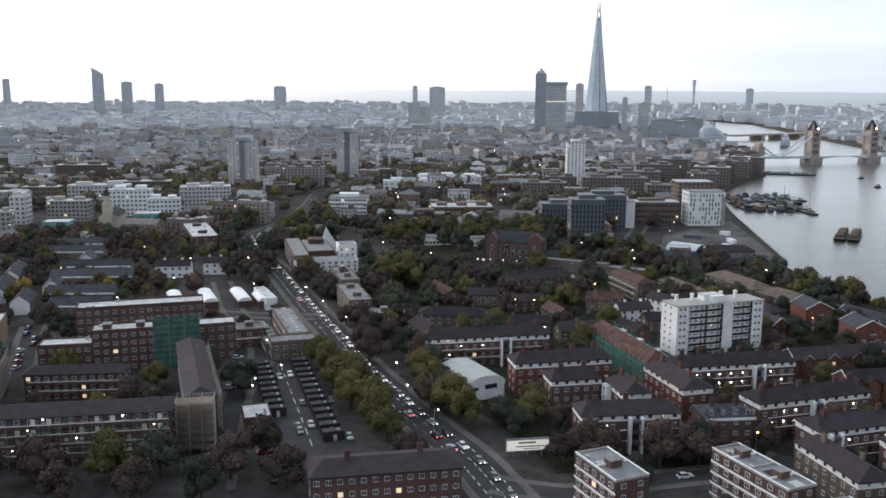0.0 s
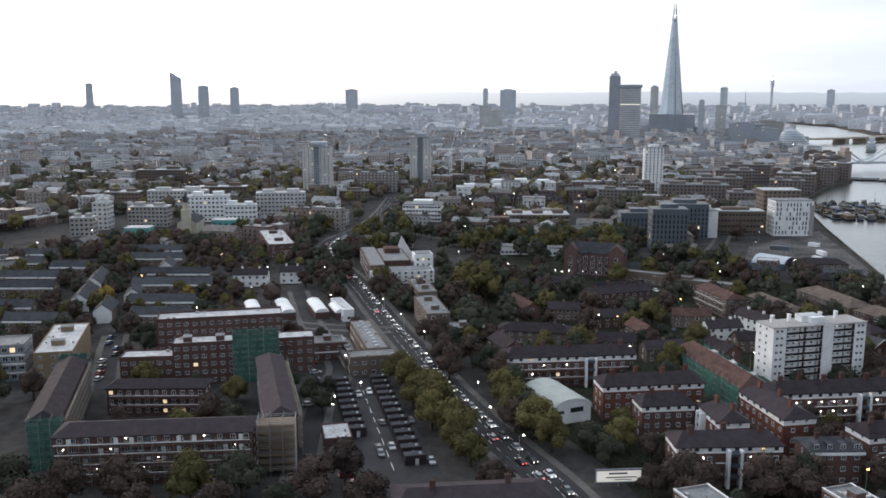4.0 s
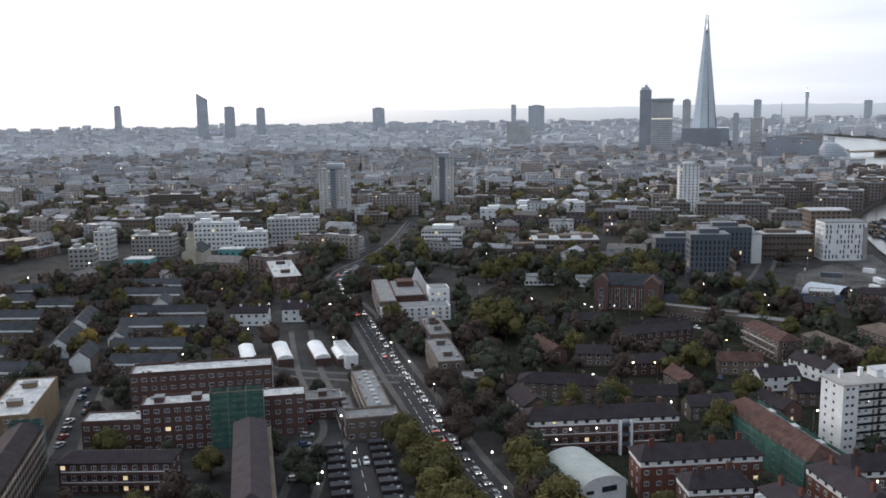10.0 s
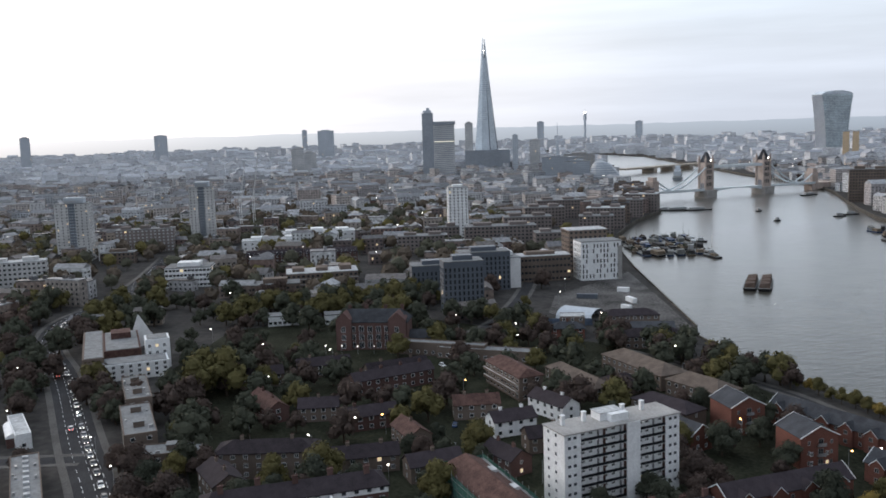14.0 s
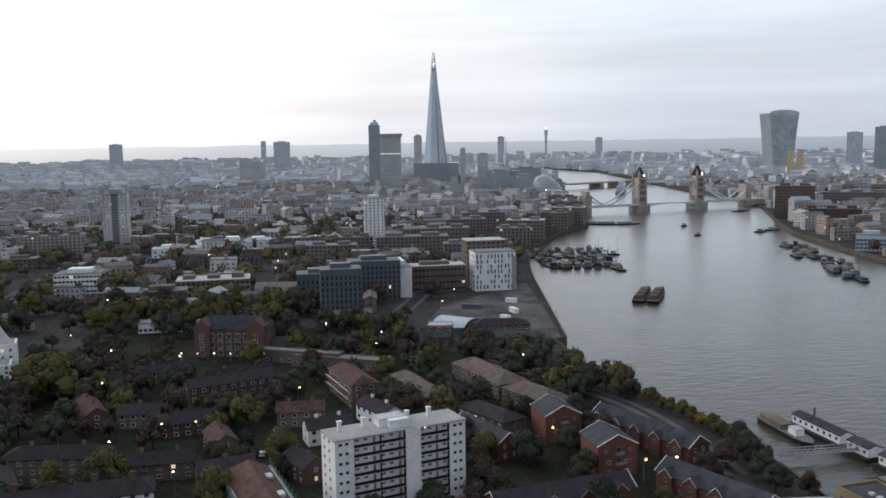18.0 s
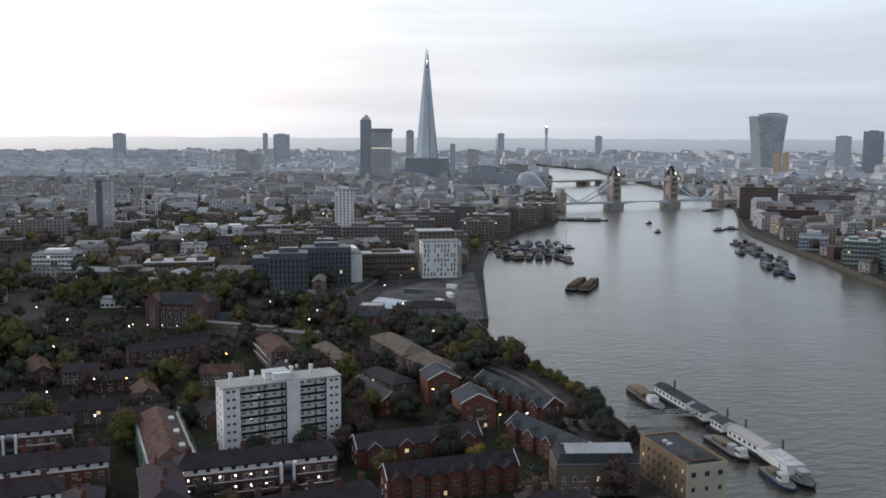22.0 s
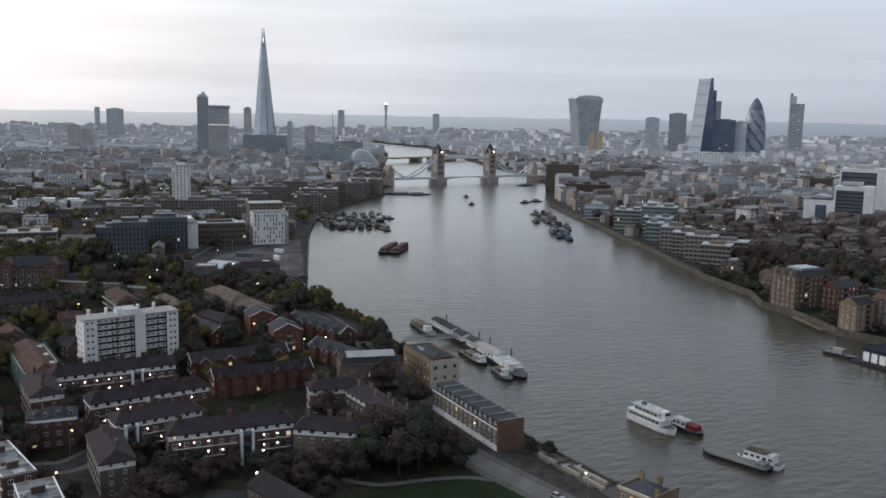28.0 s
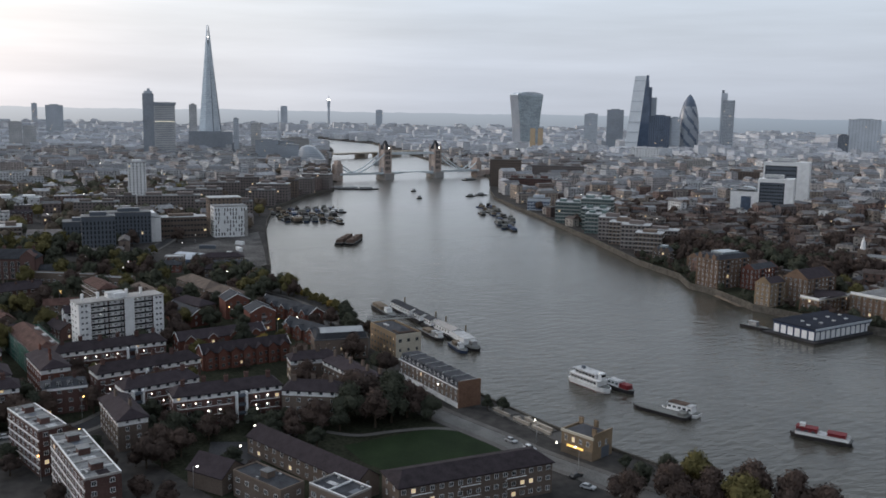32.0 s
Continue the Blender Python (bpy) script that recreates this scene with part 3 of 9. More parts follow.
def flat_block(x, y, rot, L, D, h, storeys, wall=None, roof=None, label="", step=3.4, win=(1.6, 1.3), lit=0.025, housing=1, front=True, ends=True, back=False,
               white_bands=False, seed=2, name="apartment_block", category="apartment block", frame_mat=None, parapet=0.5, z0=0.0):
    """A flat-roofed block with rows of windows, a parapet and a lift housing."""
    rng = random.Random(seed)
    take(x, y, L, D, rot)
    wall = wall or STOCK
    b = thing(name, x, y, z0, rot, label, category)
    part("wall", Shape().box(-L / 2, L / 2, -D / 2, D / 2, -0.3, h), wall, b)
    part("roof", Shape().box(-L / 2 + 0.3, L / 2 - 0.3, -D / 2 + 0.3, D / 2 - 0.3, h - 0.1, h + 0.12), roof or FELT, b)
    p = Shape()
    for a in ((-L / 2, L / 2, -D / 2, -D / 2 + 0.3), (-L / 2, L / 2, D / 2 - 0.3, D / 2), (-L / 2, -L / 2 + 0.3, -D / 2 + 0.3, D / 2 - 0.3), (L / 2 - 0.3, L / 2, -D / 2 + 0.3, D / 2 - 0.3)):
        p.box(*a, h, h + parapet)
    part("parapet", p, CONCRETE if white_bands else wall, b)
    if white_bands and x > 30:
        for sy in (-1, 1):
            part("coping", Shape().box(-L / 2 - 0.05, L / 2 + 0.05, sy * (D / 2 - 0.15) - 0.2, sy * (D / 2 - 0.15) + 0.2, h + parapet, h + parapet + 0.12), WHITE, b, "white coping")
        for k in range(int(L / 6) + 1):
            xx = -L / 2 + 0.2 + k * (L - 0.4) / int(L / 6)
            part("upstand", Shape().box(xx - 0.16, xx + 0.16, -D / 2 + 0.36, D / 2 - 0.36, h + 0.1, h + parapet + 0.08), WHITE if k % 2 else CONCRETE, b)
            if k:
                u0, u1, v0 = xx - rng.uniform(2.6, 4.8), xx - rng.uniform(0.5, 1.4), rng.uniform(-D / 2 + 0.8, -0.5)
                part("roof_patch", Shape().box(u0, u1, v0, v0 + rng.uniform(1.6, D / 2 - 0.6), h + 0.12, h + 0.16 + 0.01 * (k % 3)), (TILE, FELT_PALE, CLAD)[k % 3], b, "patch of newer felt")
    for k in range(housing):
        xx = -L / 2 + (k + 0.5) * L / housing + rng.uniform(-1, 1)
        hs = part("lift_housing", Shape().box(xx - 1.4, xx + 1.4, -D / 6, D / 6, h + 0.1, h + 1.8), wall, b)
        part("cap", Shape().box(xx - 1.6, xx + 1.6, -D / 6 - 0.2, D / 6 + 0.2, h + 1.8, h + 2.0), FELT, hs)
    sh = h / storeys
    n = max(1, int(L / step))
    m = max(1, int(D / step))
    for k in range(int(L / 7) if D > 7 else 0):
        xx, yy, e = rng.uniform(-L / 2 + 1, L / 2 - 1), rng.choice((-1, 1)) * rng.uniform(0.26, 0.4) * D, rng.uniform(0.3, 0.8)
        part("roof_vent", Shape().box(xx - e, xx + e, yy - 0.3, yy + 0.3, h + 0.1, h + rng.uniform(0.5, 1.0)), STEEL, b)
    far = x < -140
    if far:
        far_panes(b, L, D, h, storeys, step)
    for st in range(0 if far else storeys):
        z = st * sh + min(0.9, sh * 0.3)
        hh = min(win[1], sh * 0.62)
        if white_bands and st:
            part("band", Shape().box(-L / 2 - 0.06, L / 2 + 0.06, -D / 2 - 0.06, -D / 2 + 0.1, st * sh - 0.35, st * sh + 0.25), WHITE, b)
        if front:
            window_row(b, -L / 2, L / 2, n, -D / 2, z, win[0], hh, 0, lit, frame_mat, rng)
        if back:
            window_row(b, -L / 2, L / 2, n, D / 2, z, win[0], hh, 180, lit, frame_mat, rng)
        if ends:
            for side, rr in ((-1, 270), (1, 90)):
                end_windows(b, -D / 2, D / 2, m, side * L / 2, z, min(win[0], 1.3), hh, rr, lit, rng)
    return b


def gabled_terrace(x, y, rot, L, D, h, gables=5, wall=None, roof=None, label="", seed=3, white=True, rise=3.0, name="terraced_house", bays_white=True):
    """A brick terrace: one long pitched roof, cross gables with white bargeboards to the front."""
    rng = random.Random(seed)
    take(x, y, L, D, rot)
    wall, roof = wall or RED, roof or SLATE
    b = thing(name, x, y, 0, rot, label, "terraced houses", "brick terraces")
    part("wall", Shape().box(-L / 2, L / 2, -D / 2, D / 2, -0.3, h).gable_end(-L / 2, L / 2, -D / 2, D / 2, h, rise), wall, b)
    part("roof", Shape().gable_roof(-L / 2, L / 2, -D / 2, D / 2, h + 0.15, rise, 0.35), roof, b)
    for side in (-1, 1):
        ends = Shape()
        xx = side * (L / 2 + 0.4)
        for yy in (-1, 1):
            ends.face((xx, yy * (D / 2 + 0.4), h - 0.28), (xx, yy * (D / 2 + 0.4), h + 0.05), (xx, 0, h + rise + 0.25), (xx, 0, h + rise - 0.08))
            ends.face((xx - side * 0.15, yy * (D / 2 + 0.4), h - 0.28), (xx - side * 0.15, yy * (D / 2 + 0.4), h + 0.05), (xx - side * 0.15, 0, h + rise + 0.25), (xx - side * 0.15, 0, h + rise - 0.08))
            ends.face((xx, yy * (D / 2 + 0.4), h + 0.05), (xx, 0, h + rise + 0.25), (xx - side * 0.15, 0, h + rise + 0.25), (xx - side * 0.15, yy * (D / 2 + 0.4), h + 0.05))
        if white:
            part("bargeboard", ends, WHITE, b, "white bargeboard")
    gw = min(4.2, L / max(1, gables) * 0.7)
    for k in range(gables):
        cx = -L / 2 + (k + 0.5) * L / gables
        s = Shape()
        y0 = -D / 2 - 1.1
        s.box(cx - gw / 2, cx + gw / 2, y0, -D / 2 + 0.2, -0.3, h)
        s.face((cx - gw / 2, y0, h), (cx + gw / 2, y0, h), (cx, y0, h + gw * 0.45))
        g = part("gable_bay", s, wall, b)
        r = Shape()
        top, back = h + gw * 0.45 + 0.15, -D / 2 + 2.6
        for sx in (-1, 1):
            r.face((cx, y0 - 0.25, top), (cx, back, top), (cx + sx * (gw / 2 + 0.3), back, h - 0.1), (cx + sx * (gw / 2 + 0.3), y0 - 0.25, h - 0.1))
            r.face((cx, y0 - 0.25, top - 0.2), (cx, back, top - 0.2), (cx + sx * (gw / 2 + 0.3), back, h - 0.3), (cx + sx * (gw / 2 + 0.3), y0 - 0.25, h - 0.3))
        part("gable_roof", r, roof, g)
        if white and bays_white:
            t = Shape()
            for sx in (-1, 1):
                t.face((cx, y0 - 0.28, top + 0.02), (cx + sx * (gw / 2 + 0.3), y0 - 0.28, h - 0.08), (cx + sx * (gw / 2 + 0.3), y0 - 0.28, h - 0.3), (cx, y0 - 0.28, top - 0.2))
            part("bargeboard", t, WHITE, g)
        for z in ([1.0, 3.8] if h < 8.5 else [1.0, 3.8, 6.5]):
            placed("window", window_mesh(1.3, 1.3, rng.random() < 0.02, CONCRETE), b, cx, y0, z)
    if name == "gabled_house" and h > 8:
        for st in range(3):
            placed("window", window_mesh(1.6, 1.9, False, CONCRETE), b, L / 2 + 0.02, 0.4, 1.0 + 3.0 * st, 90)
            part("balcony", Shape().box(L / 2, L / 2 + 0.9, -0.9, 1.7, 0.7 + 3.0 * st, 0.85 + 3.0 * st).box(L / 2 + 0.84, L / 2 + 0.9, -0.9, 1.7, 0.85 + 3.0 * st, 1.7 + 3.0 * st), STEEL, b)
            placed("window", window_mesh(0.8, 1.2, False, CONCRETE), b, L / 2 + 0.02, -3.4, 1.2 + 3.0 * st, 90)
            placed("window", window_mesh(0.8, 1.2, False, CONCRETE), b, L / 2 + 0.02, 3.8, 1.2 + 3.0 * st, 90)
    n = max(1, gables)
    for z in (1.0, 3.8):
        for k in range(n + 1):
            cx = -L / 2 + k * L / n
            if abs(cx) < L / 2 - 1:
                placed("window", window_mesh(1.1, 1.3, rng.random() < 0.02, CONCRETE), b, cx, -D / 2, z)
        for side, rr in ((-1, 270), (1, 90)):
            end_windows(b, -D / 2 + 1, D / 2 - 1, 2, side * L / 2, z, 1.0, 1.3, rr, 0.03, rng)
    return b


def house_row(x, y, rot, L, D, h, wall=None, roof=None, label="", dormers=0, rise=2.6, seed=4, white_eaves=False, chimneys=2, step=3.5, storeys=2, hip=False):
    rng = random.Random(seed)
    take(x, y, L, D, rot)
    wall, roof = wall or STOCK, roof or TILE
    b = thing("house_row", x, y, 0, rot, label, "terraced houses", "house rows")
    w = Shape().box(-L / 2, L / 2, -D / 2, D / 2, -0.3, h)
    r = Shape()
    if hip:
        r.hip_roof(-L / 2, L / 2, -D / 2, D / 2, h, rise)
    else:
        w.gable_end(-L / 2, L / 2, -D / 2, D / 2, h, rise)
        r.gable_roof(-L / 2, L / 2, -D / 2, D / 2, h + 0.12, rise)
    part("wall", w, wall, b)
    part("roof", r, roof, b)
    if white_eaves:
        part("fascia", Shape().box(-L / 2 - 0.3, L / 2 + 0.3, -D / 2 - 0.5, -D / 2 - 0.35, h - 0.9, h - 0.1), WHITE, b, "white fascia")
    for k in range(chimneys):
        chimney(b, -L / 2 + (k + 0.5) * L / chimneys, 0, h + rise * 0.6, 1.9, wall, 1.0)
    n = max(2, int(L / step))
    far = x < -125
    if far:
        far_panes(b, L, D, h, storeys, step)
    for st in range(0 if far else storeys):
        window_row(b, -L / 2, L / 2, n, -D / 2, 0.9 + st * h / storeys, 1.3, 1.3, 0, 0.06, None, rng)
        for side, rr in ((-1, 270), (1, 90)):
            end_windows(b, -D / 2 + 1, D / 2 - 1, 1, side * L / 2, 0.9 + st * h / storeys, 1.0, 1.3, rr, 0.03, rng)
    for k in range(dormers):
        cx = -L / 2 + (k + 0.5) * L / dormers
        s = Shape().box(cx - 0.8, cx + 0.8, -D / 2 + 0.7, -D / 2 + 3.0, h + 0.2, h + 1.9)
        d = part("dormer", s, roof, b)
        placed("window", window_mesh(1.3, 1.4, rng.random() < 0.1), d, cx, -D / 2 + 0.69, h + 0.35)
    return b


# ---------------------------------------------------------------- the white slab block of flats

RAIL_DARK = mat("black_balcony_panels", (0.022, 0.023, 0.026), var=0.2, rough=0.6)


def white_slab():
    x, y, rot, L, D, h, st, foot = -67.9, 21.9, 100, 36.7, 10.2, 22.4, 8, 2.6
    take(x, y, L, D, rot)
    b = thing("tower_block", x, y, 0, rot, "white eight-storey slab of flats with dark-railed open balconies", "apartment block")
    back = -D / 2 + 1.1
    part("wall", Shape().box(-L / 2, L / 2, back, D / 2, -0.3, h), WHITE, b)
    sh = (h - foot) / st
    for a, c, out, up in ((-L / 2, -13.3, 0, 0), (13.6, L / 2, 0, 0), (0.9, 5.1, 0.4, 0.3)):
        part("wall_bay", Shape().box(a, c, -D / 2 - out, back, -0.3, h + up), WHITE, b)
    part("roof", Shape().box(-L / 2 - 0.25, L / 2 + 0.25, -D / 2 - 0.25, D / 2 + 0.25, h, h + 0.35), CONCRETE, b, "pale concrete roof")
    part("roof_covering", Shape().box(-L / 2 + 0.5, L / 2 - 0.5, -D / 2 + 0.5, D / 2 - 0.5, h + 0.35, h + 0.42), CONCRETE, b)
    lh = part("lift_housing", Shape().box(-4.6, 2.6, -1.0, 3.2, h + 0.4, h + 2.3).box(-2.6, 2.9, -3.2, -1.0, h + 0.4, h + 2.5), WHITE, b)
    part("cap", Shape().box(-4.8, 2.8, -1.2, 3.4, h + 2.5, h + 2.65), FELT_PALE, lh)
    for xx in (-14.6, -8.0, 4.4, 10.8):
        part("vent_stack", Shape().box(xx - 0.5, xx + 0.5, 1.2, 2.2, h + 0.4, h + 2.8).box(xx - 0.62, xx + 0.62, 1.08, 2.32, h + 2.8, h + 3.0), WHITE, b)
    rng = random.Random(8)
    for k in range(st):
        z = foot + k * sh
        for a, c in ((-13.3, 0.9), (5.1, 13.6)):
            g = part("balcony", Shape().box(a, c, -D / 2, back, z - 0.1, z + 0.08), WHITE, b)
            part("balcony_front", Shape().box(a, c, -D / 2 - 0.06, -D / 2, z + 0.08, z + 0.86), RAIL_DARK, g, "black balcony panels")
            m = int((c - a) / 2.1)
            for q in range(m):
                xx = a + (q + 0.5) * (c - a) / m
                if q % 3 == 2:
                    placed("window", window_mesh(0.8, 1.9, False, WHITE), b, xx, back - 0.01, z + 0.1)
                else:
                    placed("window", window_mesh(1.2, 0.75, rng.random() < 0.05), b, xx, back - 0.01, z + 1.2)
            for xx in (a + 0.06, c - 0.06, *([(a + c) / 2 + 0.4] if c - a > 10 else [])):
                part("divider", Shape().box(xx - 0.05, xx + 0.05, -D / 2 + 0.05, back, z + 0.08, z + sh - 0.15), TILE_RED, g, "red-brown balcony divider")
            if rng.random() < 0.4:
                small_lamp(b, a + (c - a) * rng.uniform(0.2, 0.8), back - 0.2, z + 2.0, 0.12)
        for a in (-16.9, -15.2, 15.2, 16.9):
            placed("window", window_mesh(0.9, 0.75, False, CLAD), b, a, -D / 2, z + 1.15)
        for side, rr in ((-1, 270), (1, 90)):
            placed("window", window_mesh(0.8, 0.8, False, CLAD), b, side * L / 2, -1.0, z + 1.15, rr)
            placed("window", window_mesh(0.8, 0.8, False, CLAD), b, side * L / 2, 2.6, z + 1.15, rr)


white_slab()

# ---------------------------------------------------------------- brick estates between the main road and the river
E1 = "brown brick flats with white top storey, tiled roof"
estate_block(-76, -62, 92, 46, 10, 11, 4, label=E1 + " by arched hall", stairs=[(4.5, 8.5)], balconies=[(-20, 4), (9, 21)], chimneys=5, seed=11, lamps=0.15)
estate_block(-44, -43, 93, 33, 10, 11, 4, RED, label=E1, chimneys=4, seed=12)
estate_block(-26, -44, 92, 16, 9, 10.5, 4, label=E1, chimneys=2, seed=13)
estate_block(-14, -30, 2, 14, 9, 10.5, 4, RED, label=E1, chimneys=2, seed=14, stairs=[(-5, -2)])
estate_block(6, -38, 88, 28, 10, 11, 4, label=E1, stairs=[(-1, 3)], balconies=[(-13, -1.5), (3.5, 13)], chimneys=3, seed=15)
estate_block(-33, 12, 92, 42, 10, 11, 4, label=E1 + ", lit galleries", stairs=[(5.5, 9.5)], balconies=[(-20, 5), (10, 20)], chimneys=6, seed=16, lamps=0.9)
estate_block(-19.5, -12, 6, 25, 10, 11, 4, RED, label=E1, chimneys=3, seed=17)
estate_block(0.5, 19.3, 98, 38, 10, 11, 4, label=E1 + ", lit galleries", stairs=[(-2, 2)], balconies=[(-17, -3), (3, 17)], chimneys=6, seed=18, lamps=0.6)
estate_block(23.5, 18.5, 98, 26, 10, 11, 4, label=E1, stairs=[(-11, -7)], balconies=[(-6, 11)], chimneys=3, seed=19, lamps=0.4)
estate_block(42, 37, 86, 36, 10, 11, 4, label=E1 + ", bright galleries", stairs=[(2, 6)], balconies=[(-17, 1), (7, 17)], chimneys=5, seed=20, lamps=0.95)
estate_block(45, 3, 3, 25, 9, 10, 4, STOCK, label="grey-brown brick flats with a white top storey and brown roof", chimneys=2, seed=21)
estate_block(55, 63.5, 56, 19, 10, 11, 4, STOCK, label="grey-brown brick flats with a white top storey", chimneys=3, seed=22)

# ---------------------------------------------------------------- the block with dormers, flat-roofed blocks by the road
house_row(8, -10, 87, 14, 10, 9.5, BRICK, SLATE, "brick house block with white dormers in slate mansard", dormers=4, rise=2.2, seed=31, chimneys=2, storeys=3, hip=True, white_eaves=True)
flat_block(48, -57, 14, 17, 9, 13.5, 5, BRICK, FELT, "flat-roofed brick flats with white balcony bands", step=3.2, white_bands=True, housing=1, seed=32)
flat_block(54, -23, 14, 25, 8, 13.5, 5, BRICK, FELT, "flat-roofed brick flats with white balcony bands", step=3.2, white_bands=True, housing=2, seed=33)
flat_block(90, -15, 6, 36, 9, 13.5, 5, BRICK, FELT, "long flat-roofed brick flats with white balcony bands", step=3.2, white_bands=True, housing=3, seed=34)


def scaffolded_block():
    x, y, rot, L, D, h = -62, -12.5, 7, 47, 11, 9.0
    b = estate_block(x, y, rot, L, D, h, 3, BRICK, TILE_RED, False, label="brick block wrapped in green scaffold netting, faded tile roof", chimneys=0, seed=35, lit=0.0, rise=3.6)
    rng = random.Random(35)
    for side, y0 in ((-1, -D / 2 - 1.4), (1, D / 2 + 1.4)):
        s = Shape()
        n = 14
        for k in range(n):
            xa, xb = -L / 2 - 1 + k * (L + 2) / n, -L / 2 - 1 + (k + 1) * (L + 2) / n
            ya, yb = y0 + rng.uniform(-0.15, 0.15), y0 + rng.uniform(-0.15, 0.15)
            s.face((xa, ya, 0), (xb, yb, 0), (xb, yb, h + 0.9 + rng.uniform(-0.3, 0.2)), (xa, ya, h + 0.9))
        part("scaffold_net", s, NET, b, "green debris netting")
        p = Shape()
        for k in range(n + 1):
            xa = -L / 2 - 1 + k * (L + 2) / n
            p.bar((xa, y0, -0.3), (xa, y0, h + 1.8), 0.06, n=5)
        for z in (2.2, 4.4, 6.6, 8.8):
            p.bar((-L / 2 - 1, y0, z), (L / 2 + 1, y0, z), 0.06, n=5)
            p.box(-L / 2 - 1, L / 2 + 1, min(y0, y0 - side * 1.2), max(y0, y0 - side * 1.2), z - 0.1, z - 0.04)
        part("scaffold", p, STEEL, b, "steel tube scaffold")
    for xa in (-L / 2 - 1, L / 2 + 1):
        part("scaffold_net", Shape().face((xa, -D / 2 - 1.4, 0), (xa, D / 2 + 1.4, 0), (xa, D / 2 + 1.4, h + 0.6), (xa, -D / 2 - 1.4, h + 0.6)), NET, b, "green debris netting")
    for k in range(3):
        part("rooflight", Shape().box(-12 + 13 * k, -9 + 13 * k, 2.6, 4.2, h + 1.5, h + 2.3), FELT_PALE, b)


scaffolded_block()


def arched_hall():
    x, y, rot, L, W, h, rise = -46.5, -72.3, 18, 21, 13, 4.6, 3.4
    take(x, y, L, W, rot)
    b = thing("sports_hall", x, y, 0, rot, "white hall with a curved pale metal roof", "hall")
    part("wall", Shape().box(-L / 2, L / 2, -W / 2, W / 2, -0.3, h), WHITE, b)
    n = 16
    arc = [(W / 2 * 1.04 * math.cos(math.pi * k / n), h + rise * math.sin(math.pi * k / n) ** 0.85) for k in range(n + 1)]
    r = Shape()
    for (ya, za), (yb, zb) in zip(arc, arc[1:]):
        r.face((-L / 2 - 0.4, ya, za), (-L / 2 - 0.4, yb, zb), (L / 2 + 0.4, yb, zb), (L / 2 + 0.4, ya, za))
    part("roof", r, mat("pale_sheet_roof", (0.40, 0.43, 0.41), var=0.12, big=0.3, fine=1.5, rough=0.7), b, "curved pale sheet roof", smooth=True)
    for xx in (-L / 2, L / 2):
        g = Shape()
        g.face(*[(xx, ya * 0.98, za - 0.1) for ya, za in arc])
        gb = part("gable", g, WHITE, b)
        e = Shape()
        for (ya, za), (yb, zb) in zip(arc, arc[1:]):
            e.face((xx + 0.42, ya, za + 0.08), (xx + 0.42, yb, zb + 0.08), (xx + 0.42, yb, zb - 0.35), (xx + 0.42, ya, za - 0.35))
        if xx > 0:
            part("fascia", e, WHITE, gb)
    for k in range(9):
        rib = Shape()
        xx = -L / 2 + (k + 0.5) * L / 9
        for (ya, za), (yb, zb) in zip(arc, arc[1:]):
            rib.face((xx - 0.06, ya, za + 0.06), (xx - 0.06, yb, zb + 0.06), (xx + 0.06, yb, zb + 0.06), (xx + 0.06, ya, za + 0.06))
        part("roof_seam", rib, STEEL, b)
    placed("window", window_mesh(4.5, 1.6, False, CLAD), b, L / 2 + 0.02, 1.5, 3.4, 90)
    placed("window", window_mesh(2.2, 1.0, False, CLAD), b, L / 2 + 0.02, -4.2, 3.4, 90)
    for k in range(5):
        placed("window", window_mesh(2.4, 1.0, False, CLAD), b, -L / 2 + 2.6 + k * 4.4, -W / 2 - 0.01, 2.6)


arched_hall()

# ---------------------------------------------------------------- the walled brick estate with scaffolding, by the car park
A_LBL = "five-storey brown brick flats with long galleries"
estate_block(-7.5, -188, 91, 51, 11, 13.5, 5, BRICK, TILE, False, [(-25, 25)], (), 0, A_LBL + " and lit lamps", 0.05, 0.3, 2.0, 41)
estate_block(-43, -161, 10, 58, 8.5, 13.0, 5, BRICK, TILE, False, (), (), 0, A_LBL + ", dark tiled roof", 0.02, 0, 2.2, 42)
estate_block(-44, -226, 10, 58, 8.5, 13.0, 5, BRICK, TILE, False, (), (), 0, A_LBL + ", dark tiled roof", 0.02, 0, 2.2, 43)
flat_block(-121, -190.5, 98, 47, 12, 15.5, 5, BRICK, FELT_PALE, "long brick flats under a pale flat roof", housing=0, seed=44, step=3.0, parapet=0.9)
flat_block(-88, -190.5, 97, 21.5, 10, 14.5, 5, BRICK, FELT_PALE, "brick flats with pale flat roof and white housing", housing=2, seed=45, step=2.8, parapet=0.8)
flat_block(-87, -210, 92, 18, 9, 10, 3, BRICK, FELT_PALE, "low brick flats with a pale flat roof", housing=0, seed=46, step=2.8, parapet=0.6)
estate_block(-57.5, -199.5, 87, 31, 9, 9, 3, BRICK, TILE, False, [(-14, 14)], (), 0, "three-storey brick flats inside the courtyard", 0.06, 0.0, 1.8, 47, 2.8)
flat_block(-104, -245, 9, 40, 13, 12, 4, YELLOW, FELT_PALE, "buff flats with a broad stepped pale flat roof", housing=2, seed=48, parapet=0.5)
flat_block(-98, -160, 98, 14, 9, 13.0, 4, BRICK, FELT_PALE, "brick flats with a white flat roof, scaffolded end", housing=0, seed=49, parapet=0.5)


flat_block(-96, -268, 98, 26, 13, 13, 4, BLUE_CLAD, FELT, "modern flats with blue-grey glass balconies and a flat roof", housing=1, seed=56, step=2.6, win=(1.9, 1.8), parapet=0.6, white_bands=True)


